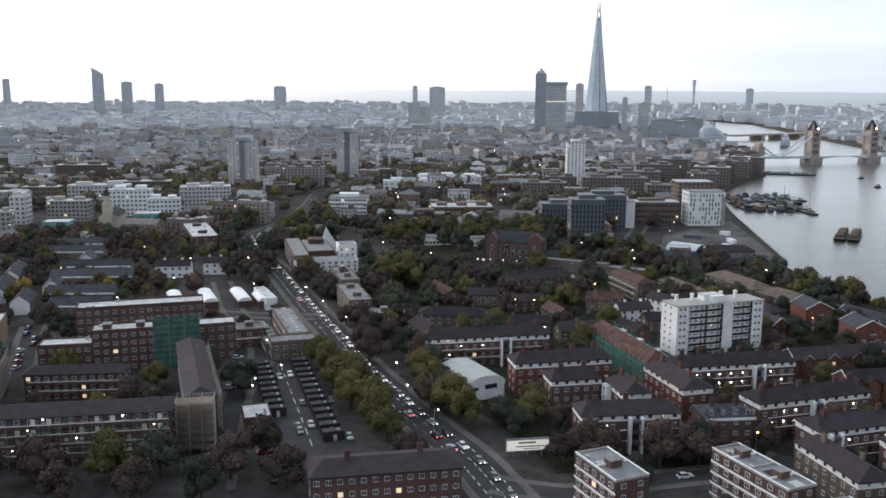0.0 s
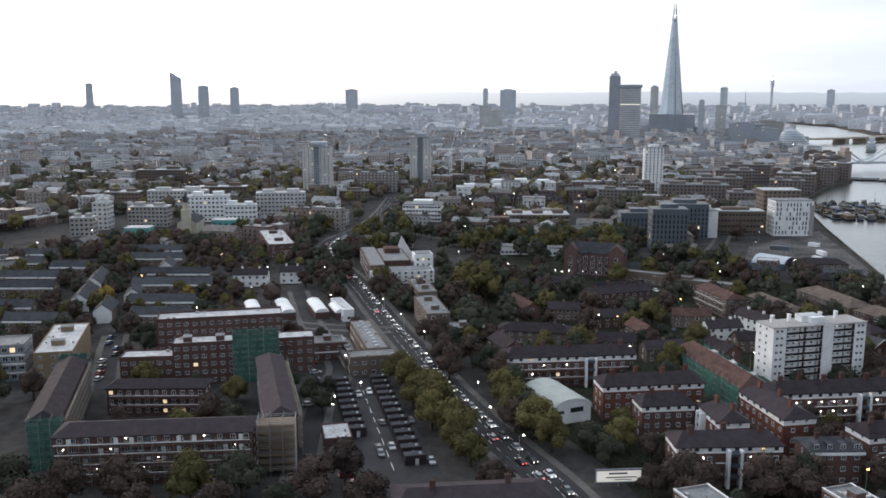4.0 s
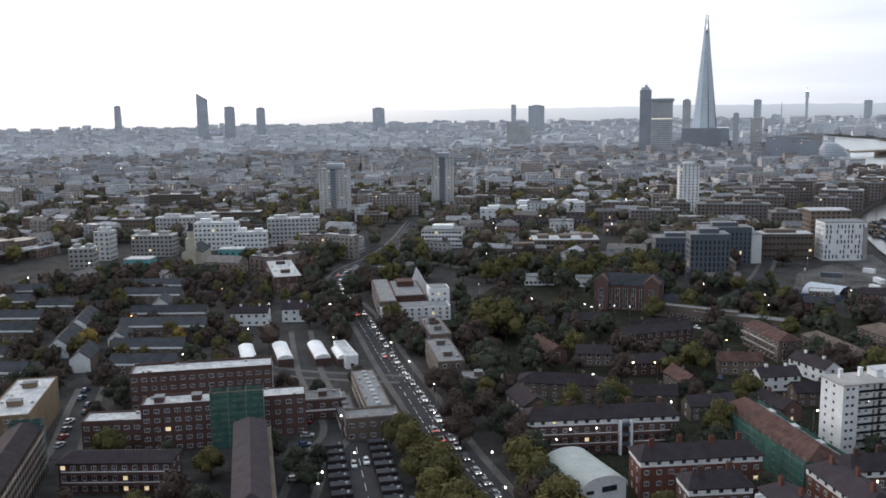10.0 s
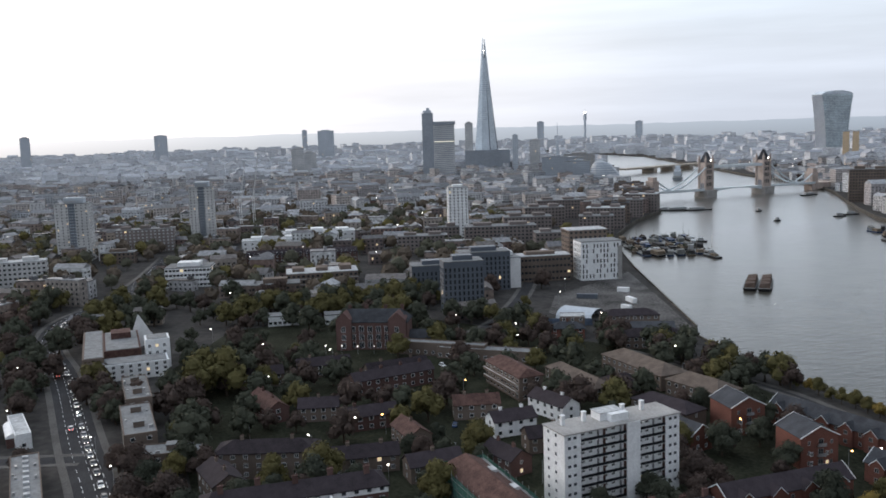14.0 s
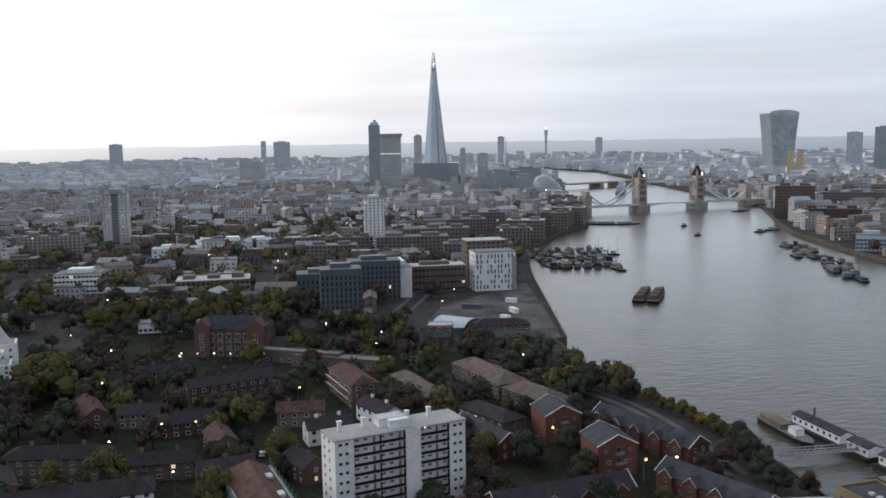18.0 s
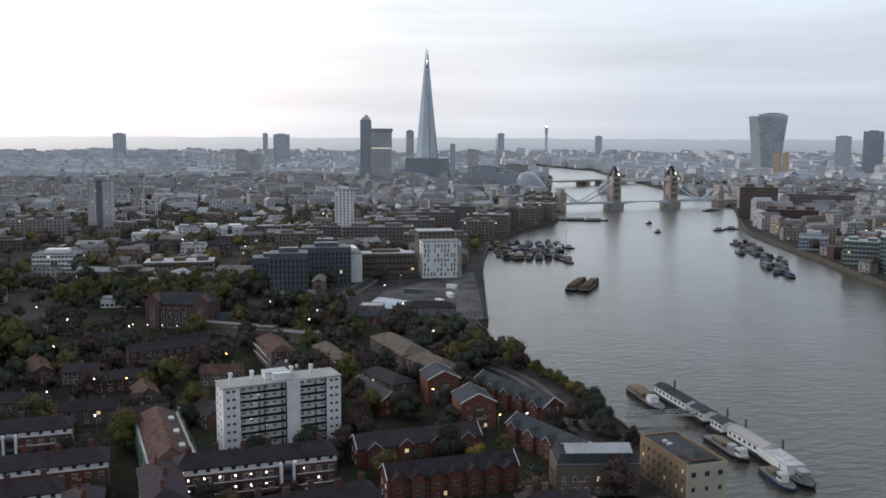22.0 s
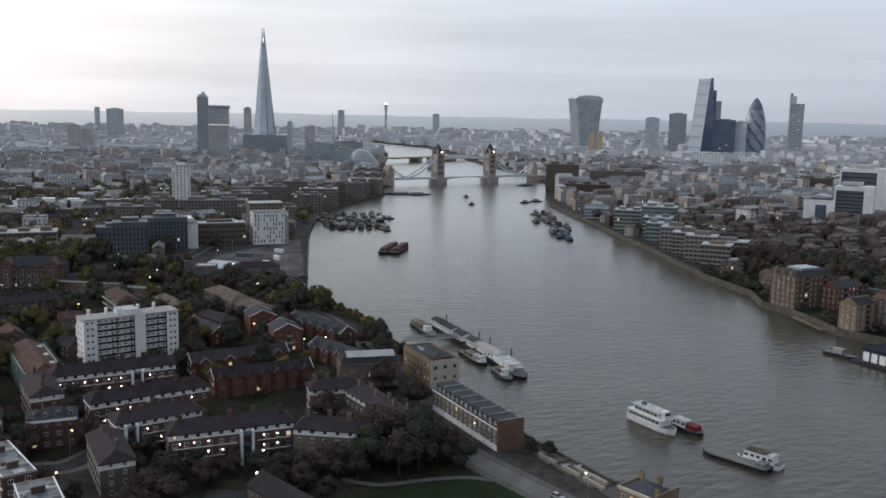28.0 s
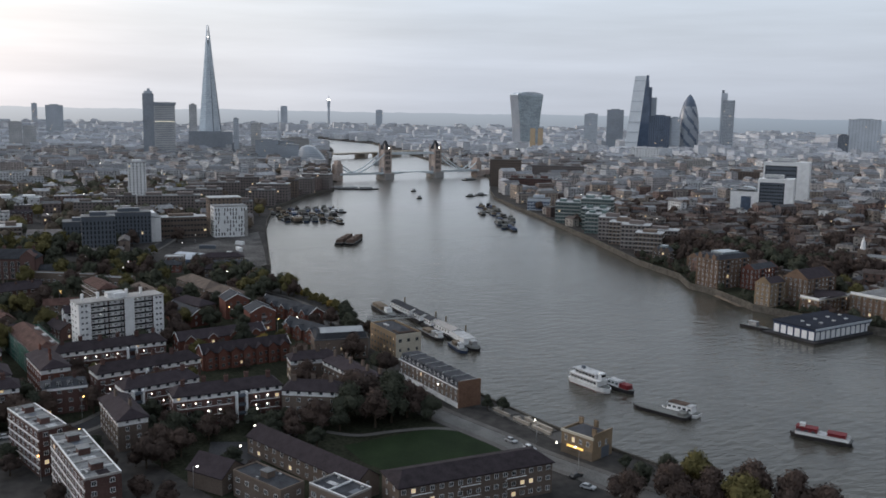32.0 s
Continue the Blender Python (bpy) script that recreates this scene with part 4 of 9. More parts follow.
def scaffold_tower(x, y, rot, a, b, h, label, net):
    s = thing("scaffold_tower", x, y, 0, rot, label, "scaffolding")
    p = Shape()
    for i in range(4):
        for j in range(3):
            p.bar((-a / 2 + i * a / 3, -b / 2 + j * b / 2, 0), (-a / 2 + i * a / 3, -b / 2 + j * b / 2, h + 0.8), 0.07, n=5)
    part("poles", p, STEEL, s)
    for k in range(1, int(h / 2.1) + 1):
        z = 2.1 * k
        d = part("deck", Shape().box(-a / 2, a / 2, -b / 2, b / 2, z - 0.08, z), TIMBER, s)
        r = Shape()
        for zz in (z + 0.5, z + 1.0):
            for ya in (-b / 2, b / 2):
                r.bar((-a / 2, ya, zz), (a / 2, ya, zz), 0.05, n=5)
            for xa in (-a / 2, a / 2):
                r.bar((xa, -b / 2, zz), (xa, b / 2, zz), 0.05, n=5)
        part("guard_rails", r, STEEL, d)
    if net:
        for ring in (((-a / 2, -b / 2), (a / 2, -b / 2)), ((a / 2, -b / 2), (a / 2, b / 2)), ((a / 2, b / 2), (-a / 2, b / 2)), ((-a / 2, b / 2), (-a / 2, -b / 2))):
            (xa, ya), (xb, yb) = ring
            n = Shape()
            for k in range(8):
                for q in range(5):
                    u0, u1, z0, z1 = k / 8, (k + 1) / 8, h * q / 5, h * (q + 1) / 5
                    w = 0.12 * math.sin(k * 2.1 + q)
                    n.face((xa + (xb - xa) * u0, ya + (yb - ya) * u0 + w, z0), (xa + (xb - xa) * u1, ya + (yb - ya) * u1 - w, z0),
                           (xa + (xb - xa) * u1, ya + (yb - ya) * u1 - w, z1), (xa + (xb - xa) * u0, ya + (yb - ya) * u0 + w, z1))
            part("debris_net", n, NET, s, "green debris netting")


scaffold_tower(-87, -172.5, 98, 16, 5, 18.0, "scaffold tower sheeted in green netting beside the flats", True)
scaffold_tower(-6, -156.5, 92, 10, 6, 15.5, "bare steel scaffold round the block's end", False)
scaffold_tower(-73, -231, 98, 9, 3, 14.5, "scaffold sheeted in green netting at the block end", True)
scaffold_tower(-13.5, -219.5, 95, 9, 3, 14.0, "scaffold sheeted in green netting at the block end", True)
flat_block(-24.5, -141.5, 8, 12, 8, 4, 1, BRICK, FELT_PALE, "low brick depot with a white roof by car park", housing=0, seed=50, name="depot", category="depot", win=(1.2, 1.0))
# shops and workshops along the road
flat_block(-119, -133, 10.4, 42, 8, 7, 2, STOCK, FELT, "flat-roofed two-storey shops with roof lights", housing=0, seed=51, name="shop_row", category="shops")
for k in range(9):
    s = Shape().box(-0.8, 0.8, -0.8, 0.8, 8.1, 8.8)
    single("rooflight", s, FELT_PALE, "pale domed roof light on the shop roof", "roof light", group="roof lights").matrix_world = pose(-119 + (k - 4) * 4.4, -132.8 + (k - 4) * 0.81, -1, 0, 0, 10.4)
flat_block(-92.5, -131.5, 99, 17, 9, 7, 2, STOCK, FELT, "two-storey brick workshop with flat roof", housing=0, seed=52, name="workshop", category="workshop")
flat_block(-178.5, -145.5, 16, 25, 5, 5, 1, WHITE, FELT_PALE, "white single-storey shop with a pale flat roof", housing=0, seed=54, name="shop", category="shop")
flat_block(-112, -149, 98, 13, 9, 7, 2, BRICK, FELT, "brick workshop with white first-floor wall", housing=1, seed=53, name="workshop", category="workshop", white_bands=True)
flat_block(-108, -141, 11, 26, 6, 4, 1, STOCK, FELT, "low garages with small pale roofs", housing=5, seed=54, name="garages", category="garages")
for k, (x, y) in enumerate(((-181, -186), (-183, -172), (-183, -157), (-178, -147))):
    s = thing("glass_roofed_shed", x, y, 0, 14, "low shed with a gleaming white curved roof", "shed", "glass sheds")
    take(x, y, 30, 9, 14)
    L = 24 if k < 3 else 16
    part("wall", Shape().box(-L / 2, L / 2, -3, 3, 0, 3.2), BRICK, s)
    r = Shape()
    arc = [(3.2 * math.cos(math.pi * q / 10), 3.2 + 1.7 * math.sin(math.pi * q / 10)) for q in range(11)]
    for (ya, za), (yb, zb) in zip(arc, arc[1:]):
        r.face((-L / 2, ya, za), (-L / 2, yb, zb), (L / 2, yb, zb), (L / 2, ya, za))
    for xx in (-L / 2, L / 2):
        r.face(*[(xx, ya, za) for ya, za in arc])
    part("roof", r, WHITE, s, "white glazed roof", smooth=False)
# the flats in the foreground and the billboard by the junction
estate_block(30, -108, 92, 36, 12, 9.5, 3, BRICK, TILE, False, (), (), 2, "dark-roofed brick flats with a rounded corner", 0.12, 0, 2.0, 55, 2.6)
bb = thing("billboard", 9.5, -67, 0, 90, "lit advertising hoarding with pale blank panels", "billboard")
part("panel", Shape().box(-6, 6, -0.2, 0.2, 1.5, 4.8), FELT_PALE, bb)
part("lit_face", Shape().box(-5.8, 5.8, -0.26, -0.2, 1.7, 4.6), glow("billboard_light", (0.8, 0.76, 0.68), 0.34), bb)
for xa, xb, za, zb in ((-2.6, 2.2, 3.7, 4.15), (-3.4, 4.6, 2.7, 3.0), (-1.2, 3.4, 2.1, 2.3)):
    part("printed_bar", Shape().box(xa, xb, -0.3, -0.262, za, zb), CLAD, bb, "dark printed bar")
part("frame", Shape().box(-6.2, 6.2, -0.3, 0.3, 4.8, 5.05).box(-6.2, 6.2, -0.3, 0.3, 1.25, 1.5), CLAD, bb)
for xx in (-4, 0, 4):
    part("post", Shape().bar((xx, 0.2, 0), (xx, 0.2, 1.6), 0.12), STEEL, bb)

# ---------------------------------------------------------------- streets behind: rows of houses, flats, school
house_row(-119, -66, 75, 30, 10, 8, STOCK, TILE, "dark-roofed brick flats among trees", seed=61, hip=True, storeys=3)
house_row(-104, -80, 15, 16, 9, 7, STOCK, TILE, "dark-roofed brick house among trees", seed=62)
flat_block(-192, -108, 7, 32, 9, 10.5, 3, STOCK, FELT, "long brick flats with grey felt roof", housing=2, seed=63, step=3.2)
flat_block(-158, -105.5, 7, 34, 10, 9, 3, STOCK, FELT, "brick flats with grey felt roof and stair heads", housing=2, seed=65, step=3.2)
flat_block(-133, -94, 84, 18, 10, 6, 2, STOCK, FELT, "low brick wing with a grey flat roof", housing=1, seed=64)


def red_white_flats():
    x, y, rot = -276, -119, 6
    take(x, y, 88, 44, rot)
    b = thing("apartment_block", x, y, 0, rot, "white and red rendered flats with sail-like end wall", "apartment block")
    b.scale = (0.8, 0.86, 1.0)
    part("wall", Shape().box(-38, 34, -20, -10, -0.3, 9.5), STOCK, b)
    part("red_front", Shape().box(-34, 22, -20.15, -20, -0.3, 9.5), TILE_RED, b)
    part("red_wing", Shape().box(-30, 20, -10, 8, -0.3, 9.5), TILE_RED, b, "dull red brick wing")
    part("white_wing", Shape().box(24, 40, -20, 20, -0.3, 7), WHITE, b)
    part("white_tower", Shape().box(8, 22, 10, 22, -0.3, 13), WHITE, b)
    part("roof", Shape().box(-37, 33, -19, -10.5, 9.5, 9.8).box(25, 39, -19, 19, 7, 7.3).box(9, 21, 11, 21, 13, 13.3).box(-29, 19, -9, 7, 9.5, 9.8), FELT, b)
    part("plant_room", Shape().box(-20, -8, -6, 4, 9.8, 12.5), TILE_RED, b)
    part("end_sail", Shape().solid([(-38, 6, -0.3), (-37.4, 6, -0.3), (-37.4, 20, -0.3), (-38, 20, -0.3)], [(-38, 6, 9), (-37.4, 6, 9), (-37.4, 9, 16), (-38, 9, 16)]), WHITE, b)
    rng = random.Random(65)
    for st in range(3):
        for k in range(18):
            placed("window", window_mesh(1.5, 1.4, rng.random() < 0.06), b, -36 + k * 3.3, -20.16, 0.9 + 3 * st)
        for k in range(10):
            placed("window", window_mesh(1.5, 1.4, rng.random() < 0.06), b, 40.01, -18 + k * 4, 0.9 + 2.1 * st, 90)
        for k in range(3):
            placed("window", window_mesh(1.4, 1.4, rng.random() < 0.06), b, 22.01, 12 + k * 3.6, 3.5 + 3 * st, 90)


red_white_flats()
flat_block(-350, -194, 13, 60, 16, 9, 3, BRICK, FELT_PALE, "brick flats with pale flat roof among trees", housing=2, seed=66)
for k, (x, y, L) in enumerate(((-247, -196, 18), (-253, -175, 12))):
    house_row(x, y, 88, L, 8, 6.5, WHITE, TILE, "white-fronted houses with dark roofs", seed=67 + k)
# east-facing slate terraces with white eaves, and the rows that show a white gable
for k, (x, y, L) in enumerate(((-167, -224, 26), (-192, -229, 30), (-230, -233, 40), (-257, -237, 37), (-303, -258, 31), (-330, -264, 32), (-294, -336, 34), (-322, -338, 34), (-228, -307, 34), (-254, -312, 30), (-186, -300, 30), (-160, -275, 26), (-280, -300, 20))):
    house_row(x, y, 86, L, 8.5, 5.6, STOCK, SLATE, "terrace of small dark-roofed houses with white eaves", seed=70 + k, white_eaves=True, chimneys=max(2, L // 12), rise=2.8)
for k, (x, y, L, turn) in enumerate(((-208, -270, 30, 8), (-245, -275, 30, 8), (-210, -247, 14, 6), (-280, -247, 16, 6), (-180, -252, 18, 6))):
    b = house_row(x, y, turn, L, 8, 5.6, STOCK, SLATE, "terrace of small dark-roofed houses, white gable", seed=90 + k, chimneys=2, rise=3.2)
    part("gable", Shape().solid([(L / 2 + 0.02, -4, -0.3), (L / 2 + 0.12, -4, -0.3), (L / 2 + 0.12, 4, -0.3), (L / 2 + 0.02, 4, -0.3)], [(L / 2 + 0.02, -4, 5.6), (L / 2 + 0.12, -4, 5.6), (L / 2 + 0.12, 4, 5.6), (L / 2 + 0.02, 4, 5.6)]).solid([(L / 2 + 0.02, -4, 5.6), (L / 2 + 0.12, -4, 5.6), (L / 2 + 0.12, 4, 5.6), (L / 2 + 0.02, 4, 5.6)], [(L / 2 + 0.02, -0.05, 8.7), (L / 2 + 0.12, -0.05, 8.7), (L / 2 + 0.12, 0.05, 8.7), (L / 2 + 0.02, 0.05, 8.7)]), WHITE, b, "white rendered gable")


def old_school():
    x, y, rot, L, D, h = -263, -6, 68, 33, 14, 13.0
    take(x, y, L, D, rot)
    b = thing("school", x, y, 0, rot, "red-brown brick Victorian school with tall white windows", "school")
    part("wall", Shape().box(-L / 2, L / 2, -D / 2, D / 2, -0.3, h), BRICK, b)
    part("roof", Shape().hip_roof(-L / 2, L / 2, -D / 2, D / 2, h, 5.0, 0.4, 4), SLATE, b, "blue-grey slate roof")
    for cx, w in ((-L / 2 + 3.5, 7), (L / 2 - 4.5, 8)):
        s = Shape().box(cx - w / 2, cx + w / 2, -D / 2 - 2, -D / 2 + 3, -0.3, h + 1.5)
        s.face((cx - w / 2, -D / 2 - 2, h + 1.5), (cx + w / 2, -D / 2 - 2, h + 1.5), (cx, -D / 2 - 2, h + 5))
        s.face((cx - w / 2, -D / 2 - 2, h + 1.5), (cx, -D / 2 - 2, h + 5), (cx, -D / 2 + 6, h + 5), (cx - w / 2, -D / 2 + 6, h + 1.5))
        s.face((cx + w / 2, -D / 2 - 2, h + 1.5), (cx + w / 2, -D / 2 + 6, h + 1.5), (cx, -D / 2 + 6, h + 5), (cx, -D / 2 - 2, h + 5))
        part("gable_wing", s, BRICK, b)
        for st in range(3):
            placed("window", window_mesh(2.0, 2.6), b, cx, -D / 2 - 2.02, 1 + 3.8 * st)
    for k in range(5):
        for st in range(3):
            placed("window", window_mesh(2.3, 2.8), b, -9 + k * 4, -D / 2 - 0.02, 0.9 + 3.7 * st)
    for k in (-12, -4, 5, 13):
        chimney(b, k, 2, h + 3, 3.2, BRICK, 1.6)
    part("annexe", Shape().box(L / 2, L / 2 + 12, -4, 5, -0.3, 5), BRICK, b)
    part("annexe_roof", Shape().gable_roof(L / 2, L / 2 + 12, -4, 5, 5.1, 3), SLATE, b)
    for k in range(7):
        small_lamp(b, -20 + k * 7.5, -D / 2 - 9, 4.0, 0.32)
        part("lamp_post", Shape().bar((-20 + k * 7.5, -D / 2 - 9, -0.3), (-20 + k * 7.5, -D / 2 - 9, 3.8), 0.07, n=5), STEEL, b)


old_school()
house_row(-193, -13, 104, 34, 8, 6, BRICK, TILE, "long dark-roofed terrace with white bays", seed=101, chimneys=4, dormers=0)
house_row(-207, -8, 100, 26, 7, 5, STOCK, TILE, "dark-roofed terrace behind gardens", seed=102)
flat_block(-221, 36, 55, 45, 8, 4.5, 1, STOCK, FELT, "long low flat-roofed school wing", housing=0, seed=103)
flat_block(-236, 18, 55, 44, 6, 5.5, 1, STOCK, FELT, "long low flat-roofed school wing", housing=0, seed=104)
estate_block(-173, 31, 7, 29, 10, 9, 3, STOCK, TILE_RED, False, [(-14, 14)], (), 0, "flats with red tile roof and white banded balconies", 0.05, 0.0, 2.4, 105)
house_row(-171, 85, 9, 39, 13, 6, STOCK, TILE_BROWN, "long low block under a broad brown hipped roof", seed=106, hip=True, rise=3.2, chimneys=0)
house_row(-137, 91, 17, 25, 12, 6, STOCK, TILE_BROWN, "long low block under a broad brown hipped roof", seed=107, hip=True, rise=3.2, chimneys=0)
house_row(-166, 55, 8, 36, 9, 5, STOCK, TILE_BROWN, "low block with a brown pitched roof", seed=108, hip=True, rise=2.6, chimneys=0)
house_row(-155, 66, 98, 16, 9, 5, STOCK, TILE, "low block with a dark hipped roof", seed=109, hip=True, chimneys=0)
house_row(-121, 68, 20, 24, 10, 6, STOCK, TILE, "block with a dark hipped roof among trees", seed=110, hip=True, chimneys=0)
gabled_terrace(-104, 60, 14, 26, 9, 5.5, 2, RED, SLATE, "red brick terrace with slate roof, white bargeboards", 111)
for k, (x, y, r) in enumerate(((-105.5, 84.5, -2), (-74.5, 87.5, -4))):
    gabled_terrace(x, y, r, 13, 12, 9.6, 0, RED, SLATE, "red brick gabled house with white bargeboards", 112 + k, rise=3.0, name="gabled_house")
gabled_terrace(-90, 109, 16, 42, 9, 5.6, 5, RED, SLATE, "red brick riverside terrace with white-edged gables", 114)
gabled_terrace(-41.5, 102, 17, 34, 9, 5.6, 4, RED, SLATE, "red brick riverside terrace with white-edged gables", 115)
gabled_terrace(-49.5, 61, 94, 39, 9, 6.2, 4, RED, TILE, "red brick terrace with white-edged gables", 116)
gabled_terrace(-21, 63, 92, 37, 9, 7.0, 7, RED, TILE, "long red brick terrace with many small gables", 117, bays_white=False)
house_row(-140, 34, 20, 18, 8, 5.5, WHITE, TILE, "white-walled house with a dark roof", seed=118)
house_row(-148, 8, 80, 16, 8, 5.5, STOCK, TILE_RED, "house with a red tile roof, white wall", seed=119)
house_row(-128, 14, 95, 15, 8, 5.5, WHITE, TILE, "white-walled house with a dark roof", seed=120)
for k, (x, y, r) in enumerate(((-165, -45, 80), (-150, -30, 95), (-128, -20, 10), (-112, -38, 85), (-100, -20, 95), (-175, -62, 15), (-215, -62, 95), (-222, -36, 90), (-240, -70, 5), (-98, 2, 20), (-110, 22, 88), (-205, -90, 10))):
    house_row(x, y, r, 14 + (k * 5) % 9, 8, 5.2, (STOCK, BRICK, STOCK, STOCK)[k % 4], (TILE, TILE, TILE_RED)[k % 3], "small house with a tiled roof among trees", seed=121 + k, chimneys=1 + k % 2)

# ---------------------------------------------------------------- riverside warehouses, the terrace and the public house


def yellow_warehouse():
    x, y, rot, L, D, h = -6.5, 126, 0, 25, 12, 11.0
    take(x, y, L, D, rot)
    b = thing("warehouse", x, y, 0, rot, "yellow brick riverside warehouse with a low dark roof", "warehouse")
    part("wall", Shape().box(-L / 2, L / 2, -D / 2, D / 2, -6, h), YELLOW, b)
    part("east_front", Shape().box(L / 2, L / 2 + 0.12, -D / 2, D / 2, -6, h + 0.6), CREAM, b, "cream painted end wall")
    part("parapet", Shape().box(-L / 2, L / 2, -D / 2, -D / 2 + 0.5, h, h + 0.7).box(-L / 2, L / 2, D / 2 - 0.5, D / 2, h, h + 0.7).box(-L / 2, -L / 2 + 0.5, -D / 2 + 0.5, D / 2 - 0.5, h, h + 0.7), YELLOW, b)
    part("roof", Shape().hip_roof(-L / 2 + 0.8, L / 2 - 0.8, -D / 2 + 0.8, D / 2 - 0.8, h + 0.1, 1.8, 0.0), SLATE, b, "dark slate roof with skylights")
    for xx in (-5, -2.5):
        part("skylight", Shape().box(xx, xx + 1.3, -3.4, -2.2, h + 0.9, h + 1.5), FELT_PALE, b)
    part("roof_garden", Shape().box(5, 11, -4, 4, h + 0.1, h + 0.9), LEAF_BROWN, b, "planted roof terrace")
    rng = random.Random(131)
    for k in range(8):
        for st in range(4):
            placed("window", window_mesh(0.8, 1.2, rng.random() < 0.1, CLAD), b, -10.5 + k * 3, -D / 2 - 0.01, 0.8 + 2.6 * st)
    for k in range(3):
        placed("window", window_mesh(1.4, 1.4, False, CLAD), b, L / 2 + 0.13, -4 + 4 * k, 8.0, 90)
        placed("window", window_mesh(1.0, 1.2, False, CLAD), b, L / 2 + 0.13, -4 + 4 * k, 4.0, 90)


def slate_topped_warehouse():
    x, y, rot, L, D, h = -13, 102.5, 76, 23, 12, 9.0
    take(x, y, L, D, rot)
    b = thing("warehouse", x, y, 0, rot, "brown brick warehouse with a grey metal attic storey", "warehouse")
    part("wall", Shape().box(-L / 2, L / 2, -D / 2, D / 2, -0.3, h), STOCK, b)
    part("attic", Shape().solid([(-L / 2 + 0.4, -D / 2 + 0.4, h), (L / 2 - 0.4, -D / 2 + 0.4, h), (L / 2 - 0.4, D / 2 - 0.4, h), (-L / 2 + 0.4, D / 2 - 0.4, h)],
                                [(-L / 2 + 1.2, -D / 2 + 1.6, h + 2.4), (L / 2 - 1.2, -D / 2 + 1.6, h + 2.4), (L / 2 - 1.2, D / 2 - 1.6, h + 2.4), (-L / 2 + 1.2, D / 2 - 1.6, h + 2.4)]), SLATE, b, "grey slate attic")
    part("roof", Shape().gable_roof(-L / 2 + 3, L / 2 - 2, -D / 2 + 2, D / 2 - 2, h + 2.5, 1.4, 0.2), STEEL, b, "pale metal roof")
    part("gutter", Shape().box(-L / 2 - 0.2, L / 2 + 0.2, -D / 2 - 0.25, -D / 2, h - 0.3, h), CLAD, b)
    for k in range(7):
        for st in range(2):
            placed("window", window_mesh(1.1, 1.5, k == 3 and st == 1), b, -L / 2 + 2 + k * 3.2, -D / 2 - 0.01, 1 + 3.0 * st)
    for k in range(3):
        for st in range(2):
            placed("window", window_mesh(0.9, 1.3, False, CLAD), b, -L / 2 - 0.01, -3.5 + 3.5 * k, 1 + 3.0 * st, 270)


yellow_warehouse()
slate_topped_warehouse()
estate_block(37, 88, 6, 36, 9, 9, 3, STOCK, TILE, True, (), (), 6, "brick terrace with white cornice, many chimneys", 0.06, 0, 2.2, 133)
estate_block(12, 80, 80, 18, 9, 9, 3, STOCK, TILE, True, (), (), 4, "brick terrace with chimneys and slate roof", 0.06, 0, 2.4, 134)


def riverside_row():
    x, y, rot, L, D, h = 47.5, 117, 1, 44, 9.5, 7.4
    take(x, y, L, D, rot)
    b = thing("terraced_house", x, y, 0, rot, "brown brick riverside terrace with grey mansard and dormers", "terraced houses")
    part("wall", Shape().box(-L / 2, L / 2, -D / 2, D / 2, -6, h), STOCK, b)
    part("end_wall", Shape().box(L / 2, L / 2 + 0.3, -D / 2, D / 2, -6, h + 2.4), mat("orange_brown_brick", (0.19, 0.115, 0.082), var=0.3), b, "blank orange-brown brick end wall")
    part("ground_floor", Shape().box(-L / 2, L / 2, -D / 2 - 0.1, -D / 2, -0.3, 1.9), WHITE, b, "white rendered ground floor")
    part("roof", Shape().solid([(-L / 2, -D / 2 - 0.2, h), (L / 2, -D / 2 - 0.2, h), (L / 2, D / 2 + 0.2, h), (-L / 2, D / 2 + 0.2, h)],
                               [(-L / 2, -D / 2 + 1.2, h + 2.2), (L / 2, -D / 2 + 1.2, h + 2.2), (L / 2, D / 2 - 1.2, h + 2.2), (-L / 2, D / 2 - 1.2, h + 2.2)]), SLATE, b, "grey slate mansard")
    part("cornice", Shape().box(-L / 2, L / 2, -D / 2 - 0.4, -D / 2, h - 0.4, h), WHITE, b)
    rng = random.Random(135)
    for k in range(14):
        xx = -L / 2 + (k + 0.5) * L / 14
        d = part("dormer", Shape().box(xx - 0.7, xx + 0.7, -D / 2 + 0.2, -D / 2 + 2.2, h + 0.3, h + 1.9), SLATE, b)
        placed("window", window_mesh(1.1, 1.2, rng.random() < 0.1), d, xx, -D / 2 + 0.19, h + 0.5)
        part("party_wall", Shape().box(xx + 1.4, xx + 1.65, -D / 2 + 1.0, D / 2 - 1.0, h + 1.4, h + 2.6), STEEL, b) if k % 2 else None
        for st in range(2):
            placed("window", window_mesh(1.0, 1.5, rng.random() < 0.06), b, xx, -D / 2 - 0.01, 2.2 + 2.6 * st)
    for xx in (-14, 0, 14):
        part("drainpipe", Shape().bar((xx + 0.1, -D / 2 - 0.12, -0.3), (xx + 0.1, -D / 2 - 0.12, h - 0.4), 0.08, n=5), CLAD, b)


riverside_row()


